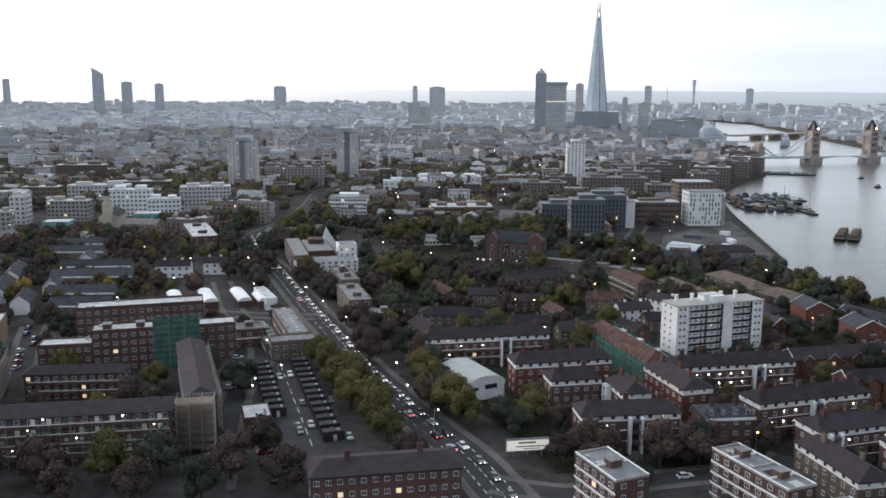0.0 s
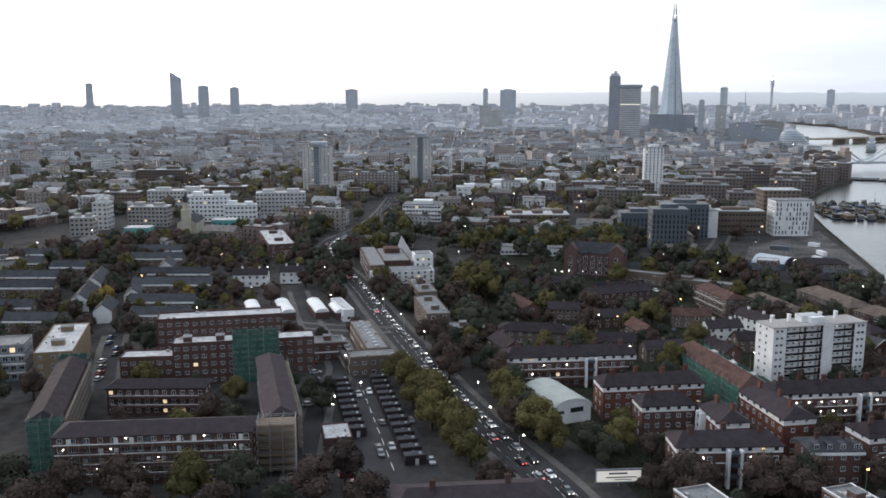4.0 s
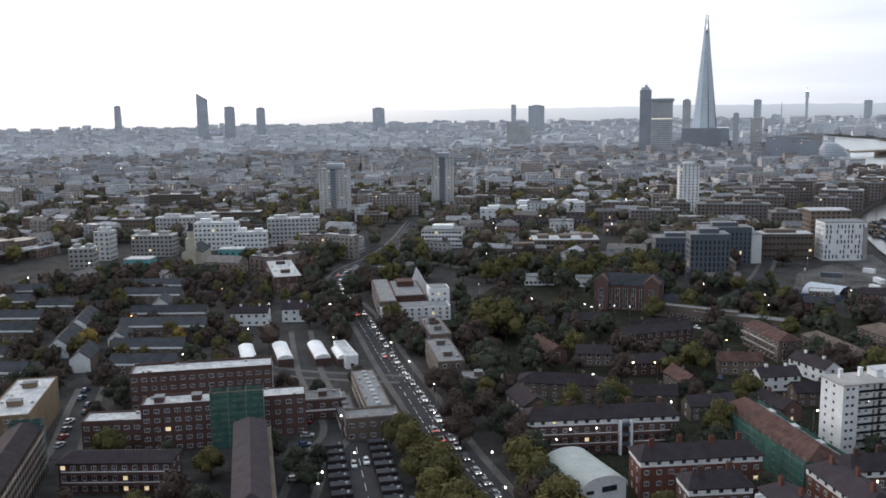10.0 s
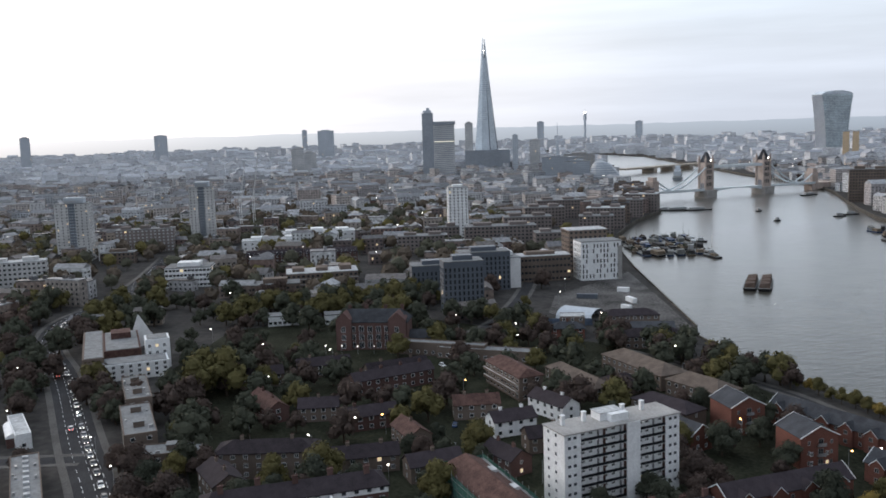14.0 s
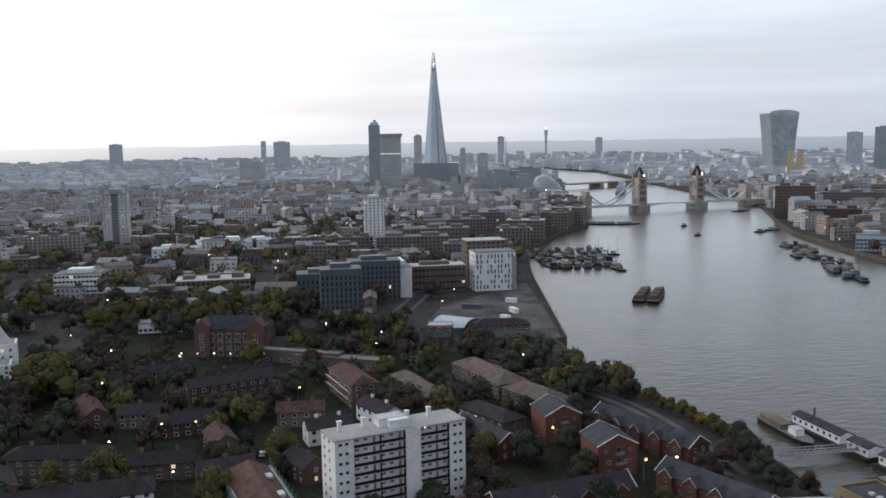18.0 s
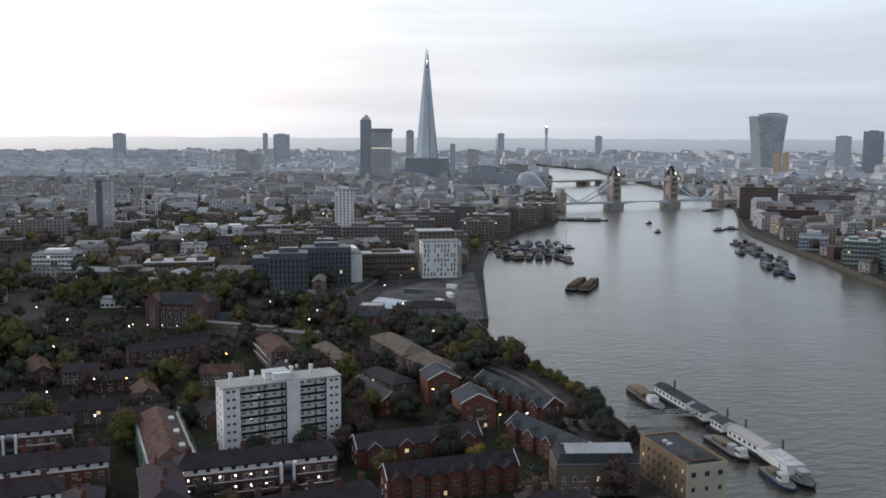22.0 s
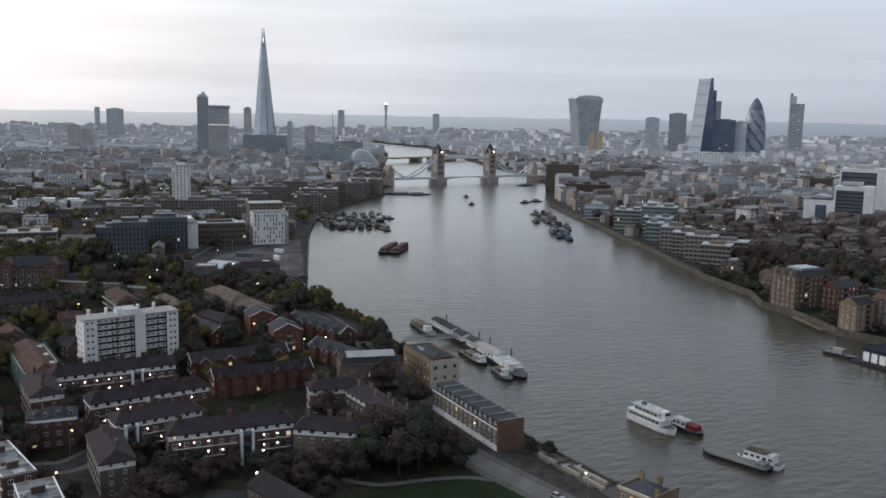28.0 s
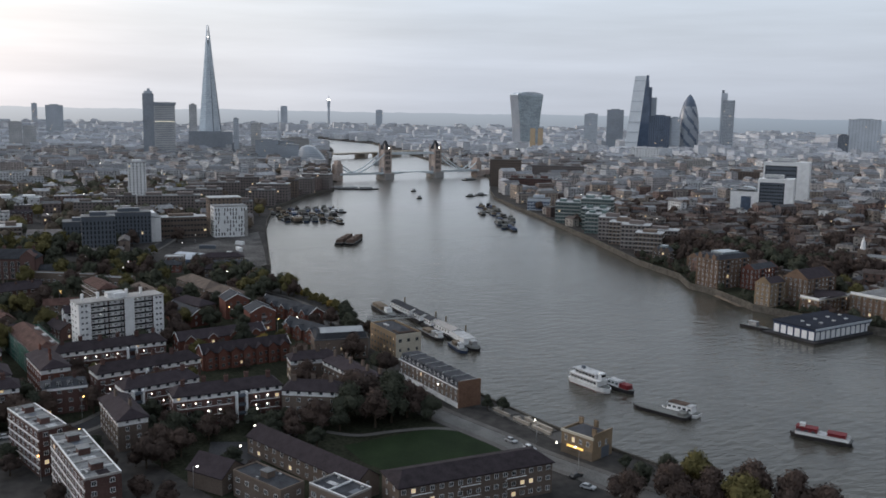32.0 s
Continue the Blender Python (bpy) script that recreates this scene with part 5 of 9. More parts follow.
def public_house():
    x, y, rot, L, D, h = 124, 127, 14, 12, 10, 7.0
    take(x, y, L, D, rot)
    b = thing("public_house", x, y, 0, rot, "yellow brick riverside pub with lit sign and slate roof", "pub")
    part("wall", Shape().box(-L / 2, L / 2, -D / 2, D / 2, -6, h), YELLOW, b)
    part("cornice", Shape().box(-L / 2 - 0.2, L / 2 + 0.2, -D / 2 - 0.2, -D / 2 + 0.3, h - 0.3, h + 0.5), CREAM, b, "cream cornice")
    part("parapet", Shape().box(L / 2 - 0.4, L / 2, -D / 2 + 0.3, D / 2, h, h + 1.4).box(-L / 2, -L / 2 + 0.4, -D / 2 + 0.3, D / 2, h, h + 0.6), YELLOW, b)
    part("roof", Shape().hip_roof(-L / 2 + 0.6, L / 2 - 0.6, -D / 2 + 0.5, D / 2 - 0.3, h, 1.9, 0.0), SLATE, b)
    part("shopfront", Shape().box(-L / 2, L / 2, -D / 2 - 0.15, -D / 2, -0.3, 2.8), TIMBER, b, "dark timber bar front")
    part("sign_board", Shape().box(-3.6, 2.6, -D / 2 - 0.25, -D / 2 - 0.14, 2.5, 3.1), glow("lit_sign", (1.0, 0.62, 0.16), 1.3), b, "lit yellow sign board")
    for xx, yy in ((-4.5, 3), (0.5, 4), (5, -3)):
        chimney(b, xx, yy, h + 0.4, 2.0, YELLOW)
    for k in range(4):
        placed("window", window_mesh(1.1, 1.6, k == 1), b, -4.2 + 2.8 * k, -D / 2 - 0.01, 4.2)
    for k in range(2):
        placed("window", window_mesh(1.1, 1.6), b, L / 2 + 0.01, -1.5 + 3.4 * k, 4.0, 90)
    # no real opening: a thin dark panel paints the gateway's shade
    part("archway", Shape().box(L / 2, L / 2 + 0.06, -0.5, 3.5, -0.3, 3.4).prism([(L / 2, -0.5), (L / 2 + 0.06, -0.5), (L / 2 + 0.06, 3.5), (L / 2, 3.5)], 3.4, 3.6), CLAD, b, "dark panel painting the shade of a gateway")
    small_lamp(b, -L / 2 - 1.2, -D / 2 - 0.8, 2.6, 0.35)


public_house()
# ---------------------------------------------------------------- round the green at the end of the walk
house_row(99, 45, 17, 50, 8.5, 5.6, STOCK, TILE, "long brick building with an unbroken dark pitched roof", seed=141, chimneys=0, rise=3.0, step=3.6)
estate_block(135, 77, 85, 46, 12, 9, 3, STOCK, TILE, False, [(-20, -14), (-6, 0), (8, 14)], (), 0, "dark hip-roofed flats with grey walls and small balconies", 0.05, 0.0, 2.2, 142, 2.6)
gabled_terrace(95, 19, 30, 13, 10, 5, 0, STOCK, TILE, "gabled brick house with a dark roof", 143, False, 3.6, "gabled_house")
flat_block(112, 28, 20, 20, 8, 7, 2, STOCK, SLATE, "small flats with slate mansard and white dormers", housing=1, seed=144)
flat_block(128, 42, 20, 14, 9, 7.5, 2, STOCK, SLATE, "small flats with a white-edged dark roof", housing=0, seed=145, white_bands=True)


# ---------------------------------------------------------------- low houses at the wharf's edge, scaffold on the estate's long front
house_row(-259, 123, 75, 28, 11, 5.6, STOCK, TILE, "long low brick range with a row of white windows", seed=151, hip=True, chimneys=0, rise=2.6)
house_row(-215, 113, 73, 28, 11, 5.6, STOCK, TILE, "low brick range with a dark hipped roof", seed=152, hip=True, chimneys=0, rise=2.8)
flat_block(-254, 90, 68, 12, 9, 8.4, 3, STOCK, FELT_PALE, "small brick flats with white upper storey", housing=0, seed=153, white_bands=True)


def gallery_scaffold(x, y, rot, L, y0, h):
    s = thing("scaffold", x, y, 0, rot, "long steel tube scaffold along the brick galleries", "scaffolding")
    n = int(L / 2.6)
    for k in range(n + 1):
        xx = -L / 2 + k * L / n
        part("standard", Shape().bar((xx, y0, 0), (xx, y0, h + 1.0), 0.06, n=5), STEEL, s)
    for q in range(1, 6):
        z = q * h / 5.4
        part("deck", Shape().box(-L / 2, L / 2, y0, y0 + 1.0, z - 0.06, z), TIMBER, s)
        part("ledger", Shape().bar((-L / 2, y0, z + 0.9), (L / 2, y0, z + 0.9), 0.05, n=5), STEEL, s)


gallery_scaffold(-7.5, -188, 91, 48, -7.0, 12.0)
gallery_scaffold(-44, -226, 190, 54, -5.8, 12.6)
gallery_scaffold(-43, -161, 190, 54, -5.8, 12.6)

# ---------------------------------------------------------------- the middle distance
# PALE_GLASS, DARK_GLASS and BLUE_GREY carry skyline haze as a lighter base colour
PALE_GLASS = mat("pale_tower_glass", (0.50, 0.56, 0.62), rough=0.18, var=0.2, big=0.02, fine=0.2, spec=0.7, bump=0, metal=0.3)
DARK_GLASS = mat("dark_tower_glass", (0.28, 0.31, 0.35), rough=0.15, var=0.12, big=0.03, fine=0.3, spec=0.6, bump=0)
BLUE_GLASS = mat("blue_tower_glass", (0.095, 0.125, 0.18), rough=0.2, var=0.25, big=0.03, fine=0.3, spec=0.6, bump=0)
GREEN_GLASS = mat("green_glass", (0.12, 0.165, 0.16), rough=0.2, var=0.25, big=0.05, fine=0.5, spec=0.6, bump=0)
TOWER_CONCRETE = mat("grey_tower_concrete", (0.52, 0.52, 0.52), var=0.2, big=0.05, fine=0.6)
BLUE_GREY = mat("blue_grey_panels", (0.48, 0.52, 0.57), var=0.1, big=0.05, fine=0.5, rough=0.6)


def facing(x, y):
    """The turn by which a thing at x, y shows its front to the middle of the flight."""
    return math.degrees(math.atan2(y + 60, x - 220)) - 90


def window_grid(parent, L, D, h, storeys, step, w=1.4, hh=1.4, z0=1.0, sides="fe", lit=0.04, seed=5, dark=None, frame_out=0.06):
    """Many far windows on a tower, in one mesh: recessed-looking panes with sills, on the front (f), back (b) and ends (e)."""
    rng = random.Random(seed)
    g, lt = Shape(), Shape()
    sh = h / storeys
    faces = []
    if "f" in sides:
        faces.append((L, lambda u, z, o: (u, -D / 2 - o, z)))
    if "b" in sides:
        faces.append((L, lambda u, z, o: (-u, D / 2 + o, z)))
    if "e" in sides:
        faces.append((D, lambda u, z, o: (L / 2 + o, u, z)))
        faces.append((D, lambda u, z, o: (-L / 2 - o, -u, z)))
    for span, at in faces:
        n = max(1, int(span / step))
        for st in range(storeys):
            z = z0 + st * sh
            if z + hh > h - 0.2:
                continue
            for k in range(n):
                u = -span / 2 + (k + 0.5) * span / n
                s = lt if rng.random() < lit else g
                s.face(at(u - w / 2, z, 0.03), at(u + w / 2, z, 0.03), at(u + w / 2, z + hh, 0.03), at(u - w / 2, z + hh, 0.03))
    part("window_panes", g, dark or GLASS, parent, kind="stuff")
    if lt.f:
        part("lit_panes", lt, LIT, parent, kind="stuff")


def plain_block(name, x, y, rot, L, D, h, storeys, wall, label, category, step=3.2, roof=None, w=1.6, hh=1.4, sides="fe", seed=5, lit=0.014, plant=1, dark=None, bands=False):
    take(x, y, L, D, rot)
    b = thing(name, x, y, 0, rot, label, category)
    part("wall", Shape().box(-L / 2, L / 2, -D / 2, D / 2, -0.3, h), wall, b)
    part("roof", Shape().box(-L / 2 - 0.15, L / 2 + 0.15, -D / 2 - 0.15, D / 2 + 0.15, h, h + 0.5), roof or FELT, b)
    rng = random.Random(seed)
    for k in range(plant):
        xx = -L / 2 + (k + 0.5) * L / plant
        part("plant_room", Shape().box(xx - L / plant * 0.25, xx + L / plant * 0.25, -D / 4, D / 4, h + 0.5, h + 2.5 + rng.random()), wall, b)
    if bands:
        s = Shape()
        for st in range(1, storeys):
            s.box(-L / 2 - 0.1, L / 2 + 0.1, -D / 2 - 0.1, D / 2 + 0.1, st * h / storeys - 0.4, st * h / storeys + 0.3)
        part("floor_edges", s, WHITE if wall is WHITE else CONCRETE, b, kind="stuff")
    window_grid(b, L, D, h, storeys, step, w, hh, sides=sides, seed=seed, lit=lit, dark=dark)
    return b


def point_block(x, y, rot, L, D, h, storeys, label, seed, wall):
    b = plain_block("tower_block", x, y, rot, L, D, h, storeys, wall, label, "tower block", step=L / 7, w=1.0, hh=0.9, sides="fe", seed=seed, lit=0.03, plant=1)
    part("window_strip", Shape().box(-2.6, 2.6, -D / 2 - 0.3, -D / 2 + 0.2, 1, h + 0.3), CLAD, b, "dark recessed strip of windows")
    part("roof_room", Shape().box(-L / 4, L / 3, -D / 4, D / 3, h + 0.5, h + 5), BLUE_GREY, b)
    s = Shape()
    for st in range(storeys):
        for xx in (-2.0, -0.2, 1.6):
            z = 1.4 + st * (h - 2) / storeys
            s.face((xx, -D / 2 - 0.33, z), (xx + 1.2, -D / 2 - 0.33, z), (xx + 1.2, -D / 2 - 0.33, z + 1.0), (xx, -D / 2 - 0.33, z + 1.0))
    part("strip_panes", s, PALE_GLASS, b, kind="stuff")


point_block(-658, -186, 85, 27, 18, 48, 19, "pale grey council tower block with a dark window strip", 201, TOWER_CONCRETE)
point_block(-730, -82, 85, 22, 18, 53, 20, "pale grey council tower block with a dark window strip", 202, TOWER_CONCRETE)
plain_block("tower_block", -640, 143, 80, 18, 15, 47, 17, WHITE, "slim white tower block of flats", "tower block", 3.4, sides="fe", seed=203, w=1.2)


def white_riverside_block():
    b = plain_block("apartment_block", -392, 167, 84, 27, 17, 25, 8, WHITE, "white riverside flats with scattered tall slit windows", "apartment block", step=30, sides="", seed=204, plant=0)
    rng = random.Random(204)
    s = Shape()
    for st in range(7):
        for k in range(11):
            if rng.random() < 0.75:
                xx = -12.4 + k * 2.3 + rng.uniform(-0.3, 0.3)
                z = 1.4 + st * 3.3
                s.face((xx, -8.55, z), (xx + 0.9, -8.55, z), (xx + 0.9, -8.55, z + 2.4), (xx, -8.55, z + 2.4))
        for k in range(6):
            yy, z = -7 + k * 2.5, 1.4 + st * 3.3
            for xx in (13.55, -13.55):
                s.face((xx, yy, z), (xx, yy + 0.9, z), (xx, yy + 0.9, z + 2.4), (xx, yy, z + 2.4))
    part("slit_glazing", s, GLASS, b, kind="stuff")
    part("balcony_tower", Shape().box(11, 13.6, -9.6, -8.5, 0, 22), CONCRETE, b)


white_riverside_block()
plain_block("apartment_block", -424, 172, 84, 27, 18, 29, 9, STOCK, "brown brick riverside block with pale roof", "apartment block", roof=FELT_PALE, seed=205, plant=0)
plain_block("office_building", -402, 130, 83, 39, 15, 16.5, 4, STOCK, "brown brick offices with white roof edge", "office building", roof=FELT_PALE, seed=206, plant=1, step=2.6, w=1.8)
plain_block("apartment_block", -322, 54, 83, 22, 15, 29, 9, CLAD, "dark grey clad apartment block with vertical windows", "apartment block", 2.4, seed=207, w=1.0, hh=2.2)
plain_block("apartment_block", -372, 50, 83, 26, 16, 20, 6, CLAD, "dark grey clad apartment block", "apartment block", 2.6, seed=208, w=1.0, hh=2.2)
plain_block("apartment_block", -385, 86, 83, 32, 15, 24, 8, CLAD, "dark grey clad apartment block", "apartment block", 2.6, seed=209, w=1.1, hh=2.0)
plain_block("apartment_block", -400, 106, 175, 40, 10, 19, 6, WHITE, "white-sided street block of flats", "apartment block", 3.0, seed=210, sides="fb")
plain_block("office_building", -485, -92, 80, 30, 22, 13, 4, WHITE, "white concrete offices with banded windows", "office building", 2.4, seed=211, w=1.9, plant=1, bands=True)
plain_block("apartment_block", -690, -132, 85, 50, 16, 20, 7, FADED, "brown brick apartment block with white window bays", "apartment block", 3.4, seed=212, w=1.6, plant=3, dark=FELT_PALE)
plain_block("apartment_block", -622, -150, 85, 27, 14, 9, 3, STOCK, "low brown brick flats", "apartment block", seed=213, plant=1)
plain_block("depot", -655, -20, 85, 60, 20, 8, 2, WHITE, "low white industrial sheds", "depot", 6, seed=214, roof=FELT_PALE, plant=2)
plain_block("depot", -690, 20, 85, 70, 24, 9, 2, WHITE, "low white industrial sheds", "depot", 6, seed=215, roof=FELT_PALE, plant=3)
for k, (x, y, L) in enumerate(((-548, -30, 42), (-541, 12, 40))):
    house_row(x, y, 85, L, 12, 9, BRICK, TILE, "long brick mansion block with dormers in dark roof", dormers=12, rise=3.2, seed=216 + k, storeys=3)
plain_block("school", -440, -8, 85, 46, 22, 10.5, 3, STOCK, "flat-roofed school with white roof edge", "school", 3, seed=218, roof=FELT_PALE, plant=3, bands=True)
plain_block("school", -418, -40, 85, 30, 16, 8, 2, STOCK, "flat-roofed brick school wing", "school", 3, seed=219, roof=FELT, plant=1)
plain_block("pavilion", -330, -40, 85, 22, 10, 5, 1, WHITE, "white single-storey pavilion among trees", "pavilion", 2.4, seed=220, plant=0)
plain_block("pavilion", -322, -12, 85, 20, 9, 5, 1, WHITE, "white single-storey pavilion among trees", "pavilion", 2.4, seed=221, plant=0)
for k, (x, y) in enumerate(((-400, -293), (-434, -240))):
    plain_block("workshop", x, y, 85, 17, 12, 9, 2, TEAL, "turquoise panelled building with pale roof", "workshop", 4, seed=222 + k, plant=0, roof=FELT_PALE)
for k, (x, y, L, h, wl_) in enumerate(((-468, -302, 30, 15, CONCRETE), (-492, -262, 32, 20, WHITE), (-425, -338, 16, 13, CONCRETE), (-455, -333, 11, 20, TOWER_CONCRETE), (-560, -300, 50, 17, TOWER_CONCRETE),
                                       (-520, -208, 40, 19, TOWER_CONCRETE), (-580, -352, 30, 14, STOCK), (-610, -270, 44, 15, STOCK), (-480, -235, 24, 14, WHITE), (-760, -360, 50, 18, STOCK))):
    plain_block("apartment_block", x, y, 85 + (k % 3) * 4, L, 13, h, int(h / 3), wl_, ("white modern flats with flat roofs" if wl_ is WHITE else "grey flats with pale flat roofs" if wl_ in (TOWER_CONCRETE, CONCRETE) else "brick flats with flat roof"),
                "apartment block", 3.0, seed=230 + k, roof=FELT_PALE, plant=2)


def stone_church():
    x, y = -440, -266
    take(x, y, 34, 16, 85)
    b = thing("church", x, y, 0, 0, "pale stone church with a square tower and spire", "church")
    part("nave", Shape().box(-14, 14, -7, 7, -0.3, 8).gable_end(-14, 14, -7, 7, 8, 4), CREAM, b)
    part("roof", Shape().gable_roof(-14, 14, -7, 7, 8.1, 4), SLATE, b)
    part("tower", Shape().box(12, 18, -3, 3, -0.3, 18), CREAM, b)
    part("lantern", Shape().spun(15, 0, 18, 23, 2.2, 2.0, 8), CREAM, b)
    part("spire", Shape().spun(15, 0, 23, 30, 2.2, 0.1, 8), SLATE, b)
    for k in range(5):
        placed("window", window_mesh(1.2, 3.0), b, -11 + k * 5, -7.02, 3)


stone_church()

# ---------------------------------------------------------------- both banks up to the bridge
rng = random.Random(300)
for k in range(9):
    u = k / 8
    x, y = -610 - 330 * u, 230 + 222 * u
    y = bank_y(SOUTH, x) - 24
    plain_block("warehouse", x, y, facing(x, y) + rng.uniform(-14, 6), 32 + rng.uniform(-4, 6), 20, 17 + rng.uniform(0, 7), 6, (FADED, FADED, STOCK)[k % 3], "grey-brown brick riverside warehouse flats", "warehouse", 3.2, seed=301 + k, plant=2,
                roof=(FELT, FELT_PALE, SLATE)[k % 3])
for k, (x, y, L, D, h, wl_) in enumerate(((-570, 160, 60, 20, 18, FADED), (-520, 190, 34, 18, 16, FADED), (-490, 205, 26, 14, 18, FADED), (-640, 210, 44, 22, 17, FADED), (-700, 250, 40, 24, 19, FADED), (-760, 290, 46, 20, 20, FADED),
                                       (-560, 90, 40, 16, 15, FADED), (-610, 120, 30, 14, 15, FADED))):
    plain_block("apartment_block", x, y, 76, L, D, h, int(h / 3), wl_, "brick flats near the river with grey roof", "apartment block", 3.2, seed=320 + k, plant=2)
plain_block("hotel", -742, 676, facing(-742, 676), 44, 26, 38, 11, STOCK, "stepped brown concrete riverside hotel", "hotel", 3.0, seed=330, plant=2)
plain_block("hotel", -775, 700, facing(-775, 700), 30, 24, 30, 9, STOCK, "stepped brown concrete riverside hotel", "hotel", 3.0, seed=331, plant=1)
plain_block("warehouse", -800, 800, facing(-800, 800), 104, 22, 24, 7, FADED, "long brown brick dockside block", "warehouse", 3.4, seed=332, plant=4)
plain_block("apartment_block", -660, 660, facing(-660, 660), 60, 18, 17, 5, BRICK, "dark brick riverside flats", "apartment block", 3.4, seed=333, plant=3)
plain_block("office_building", -458, 530, facing(-458, 530), 24, 14, 13, 4, BLUE_GREY, "small block with a blue glass front", "office building", 3, seed=334, dark=BLUE_GLASS, w=2.6, hh=2.4)
for k, (x, y, L, h) in enumerate(((-355, 492, 26, 20), (-330, 506, 30, 25), (-305, 484, 24, 19), (-285, 470, 22, 17))):
    b = plain_block("apartment_block", x, y, facing(x, y), L, 18, h, int(h / 3), GREEN_GLASS, "stepped green glass riverside apartments", "apartment block", 2.6, seed=340 + k, plant=2, roof=FELT_PALE, bands=True)
for k, (x, y, L, h) in enumerate(((-245, 452, 22, 19), (-222, 444, 22, 18), (-198, 436, 22, 19), (-174, 428, 20, 16), (-210, 470, 34, 12))):
    plain_block("apartment_block", x, y, facing(x, y), L, 16, h, int(h / 3), STOCK if k % 2 else FADED, "riverside flats with white balconies", "apartment block", 2.8, seed=350 + k, plant=1, roof=FELT_PALE, bands=True)


def wharf(x, y, rot, L, D, h, storeys, wall, roof, label, style="gable", frame_mat=None, seed=1):
    """A riverside warehouse turned to flats: piers, sills and windows on all seen sides, a balcony stack, a roof in one of three styles."""
    rng = random.Random(seed)
    take(x, y, L, D, rot)
    b = thing("warehouse", x, y, 0, rot, label, "warehouse", "wharves")
    part("wall", Shape().box(-L / 2, L / 2, -D / 2, D / 2, -6, h), wall, b)
    sh = h / storeys
    n, m = max(2, int(L / 2.9)), max(2, int(D / 3.2))
    for k in range(n + 1):
        xx = -L / 2 + k * L / n
        part("pier", Shape().box(xx - 0.3, xx + 0.3, -D / 2 - 0.25, -D / 2, -6, h - 0.6), wall, b)
    for k in range(0, m + 1, 2):
        yy = -D / 2 + k * D / m
        part("pier", Shape().box(L / 2, L / 2 + 0.25, yy - 0.3, yy + 0.3, -0.3, h - 0.6), wall, b)
    for st in range(storeys):
        z = st * sh + 0.7
        for k in range(n):
            placed("window", window_mesh(1.3, sh * 0.56, rng.random() < 0.025, frame_mat), b, -L / 2 + (k + 0.5) * L / n, -D / 2 - 0.01, z)
        for k in range(m):
            if k % 4 == 2:
                if st:
                    part("balcony", Shape().box(L / 2, L / 2 + 1.0, -D / 2 + k * D / m + 0.3, -D / 2 + (k + 1) * D / m - 0.3, z - 0.5, z - 0.35), STEEL, b)
                placed("window", window_mesh(2.0, sh * 0.66, rng.random() < 0.04, CLAD), b, L / 2 + 0.01, -D / 2 + (k + 0.5) * D / m, z - 0.2, 90)
            else:
                placed("window", window_mesh(1.1, sh * 0.52, rng.random() < 0.02, frame_mat), b, L / 2 + 0.01, -D / 2 + (k + 0.5) * D / m, z, 90)
    part("cornice", Shape().box(-L / 2 - 0.3, L / 2 + 0.3, -D / 2 - 0.4, D / 2 + 0.2, h - 0.5, h), CREAM if style == "white" else wall, b)
    if style == "gable":
        rise = L * 0.3
        for yy in (-D / 2 + 0.02, D / 2 - 0.4):
            k = Shape().solid([(-L / 2, yy, h), (L / 2, yy, h), (L / 2, yy + 0.4, h), (-L / 2, yy + 0.4, h)], [(-0.3, yy, h + rise + 0.3), (0.3, yy, h + rise + 0.3), (0.3, yy + 0.4, h + rise + 0.3), (-0.3, yy + 0.4, h + rise + 0.3)])
            part("gable_wall", k, wall, b)
        r = Shape()
        for sx in (-1, 1):
            r.face((sx * (L / 2 + 0.3), -D / 2 + 0.4, h - 0.1), (0, -D / 2 + 0.4, h + rise), (0, D / 2 - 0.4, h + rise), (sx * (L / 2 + 0.3), D / 2 - 0.4, h - 0.1))
            r.face((sx * (L / 2 + 0.3), -D / 2 + 0.4, h - 0.3), (0, -D / 2 + 0.4, h + rise - 0.2), (0, D / 2 - 0.4, h + rise - 0.2), (sx * (L / 2 + 0.3), D / 2 - 0.4, h - 0.3))
        part("roof", r, roof, b)
    elif style == "mansard":
        part("roof", Shape().solid([(-L / 2, -D / 2, h), (L / 2, -D / 2, h), (L / 2, D / 2, h), (-L / 2, D / 2, h)], [(-L / 2 + 2, -D / 2 + 2.4, h + 2.8), (L / 2 - 2, -D / 2 + 2.4, h + 2.8), (L / 2 - 2, D / 2 - 2.4, h + 2.8), (-L / 2 + 2, D / 2 - 2.4, h + 2.8)]), roof, b)
        part("roof_glazing", Shape().box(-L / 2 + 4, L / 2 - 3, -D / 4, D / 4, h + 2.8, h + 4.0), MID_PANE, b, "grey glazed roof lantern")
        for k in range(3):
            g = Shape().box(-L / 2 + 0.6 + k * L / 3, -L / 2 + 3.4 + k * L / 3, -D / 2 - 0.1, -D / 2 + 1.6, h, h + 1.8)
            g.face((-L / 2 + 0.6 + k * L / 3, -D / 2 - 0.1, h + 1.8), (-L / 2 + 3.4 + k * L / 3, -D / 2 - 0.1, h + 1.8), (-L / 2 + 2.0 + k * L / 3, -D / 2 - 0.1, h + 3.4))
            part("gablet", g, wall, b)
    else:
        part("parapet", Shape().box(-L / 2 - 0.2, L / 2 + 0.2, -D / 2 - 0.3, -D / 2, h, h + 1.2).box(L / 2, L / 2 + 0.2, -D / 2, D / 2, h, h + 1.2), WHITE, b, "white painted parapet")
        part("roof", Shape().hip_roof(-L / 2 + 0.6, L / 2 - 0.6, -D / 2 + 0.6, D / 2 - 0.6, h + 0.2, 2.0, 0), roof, b)


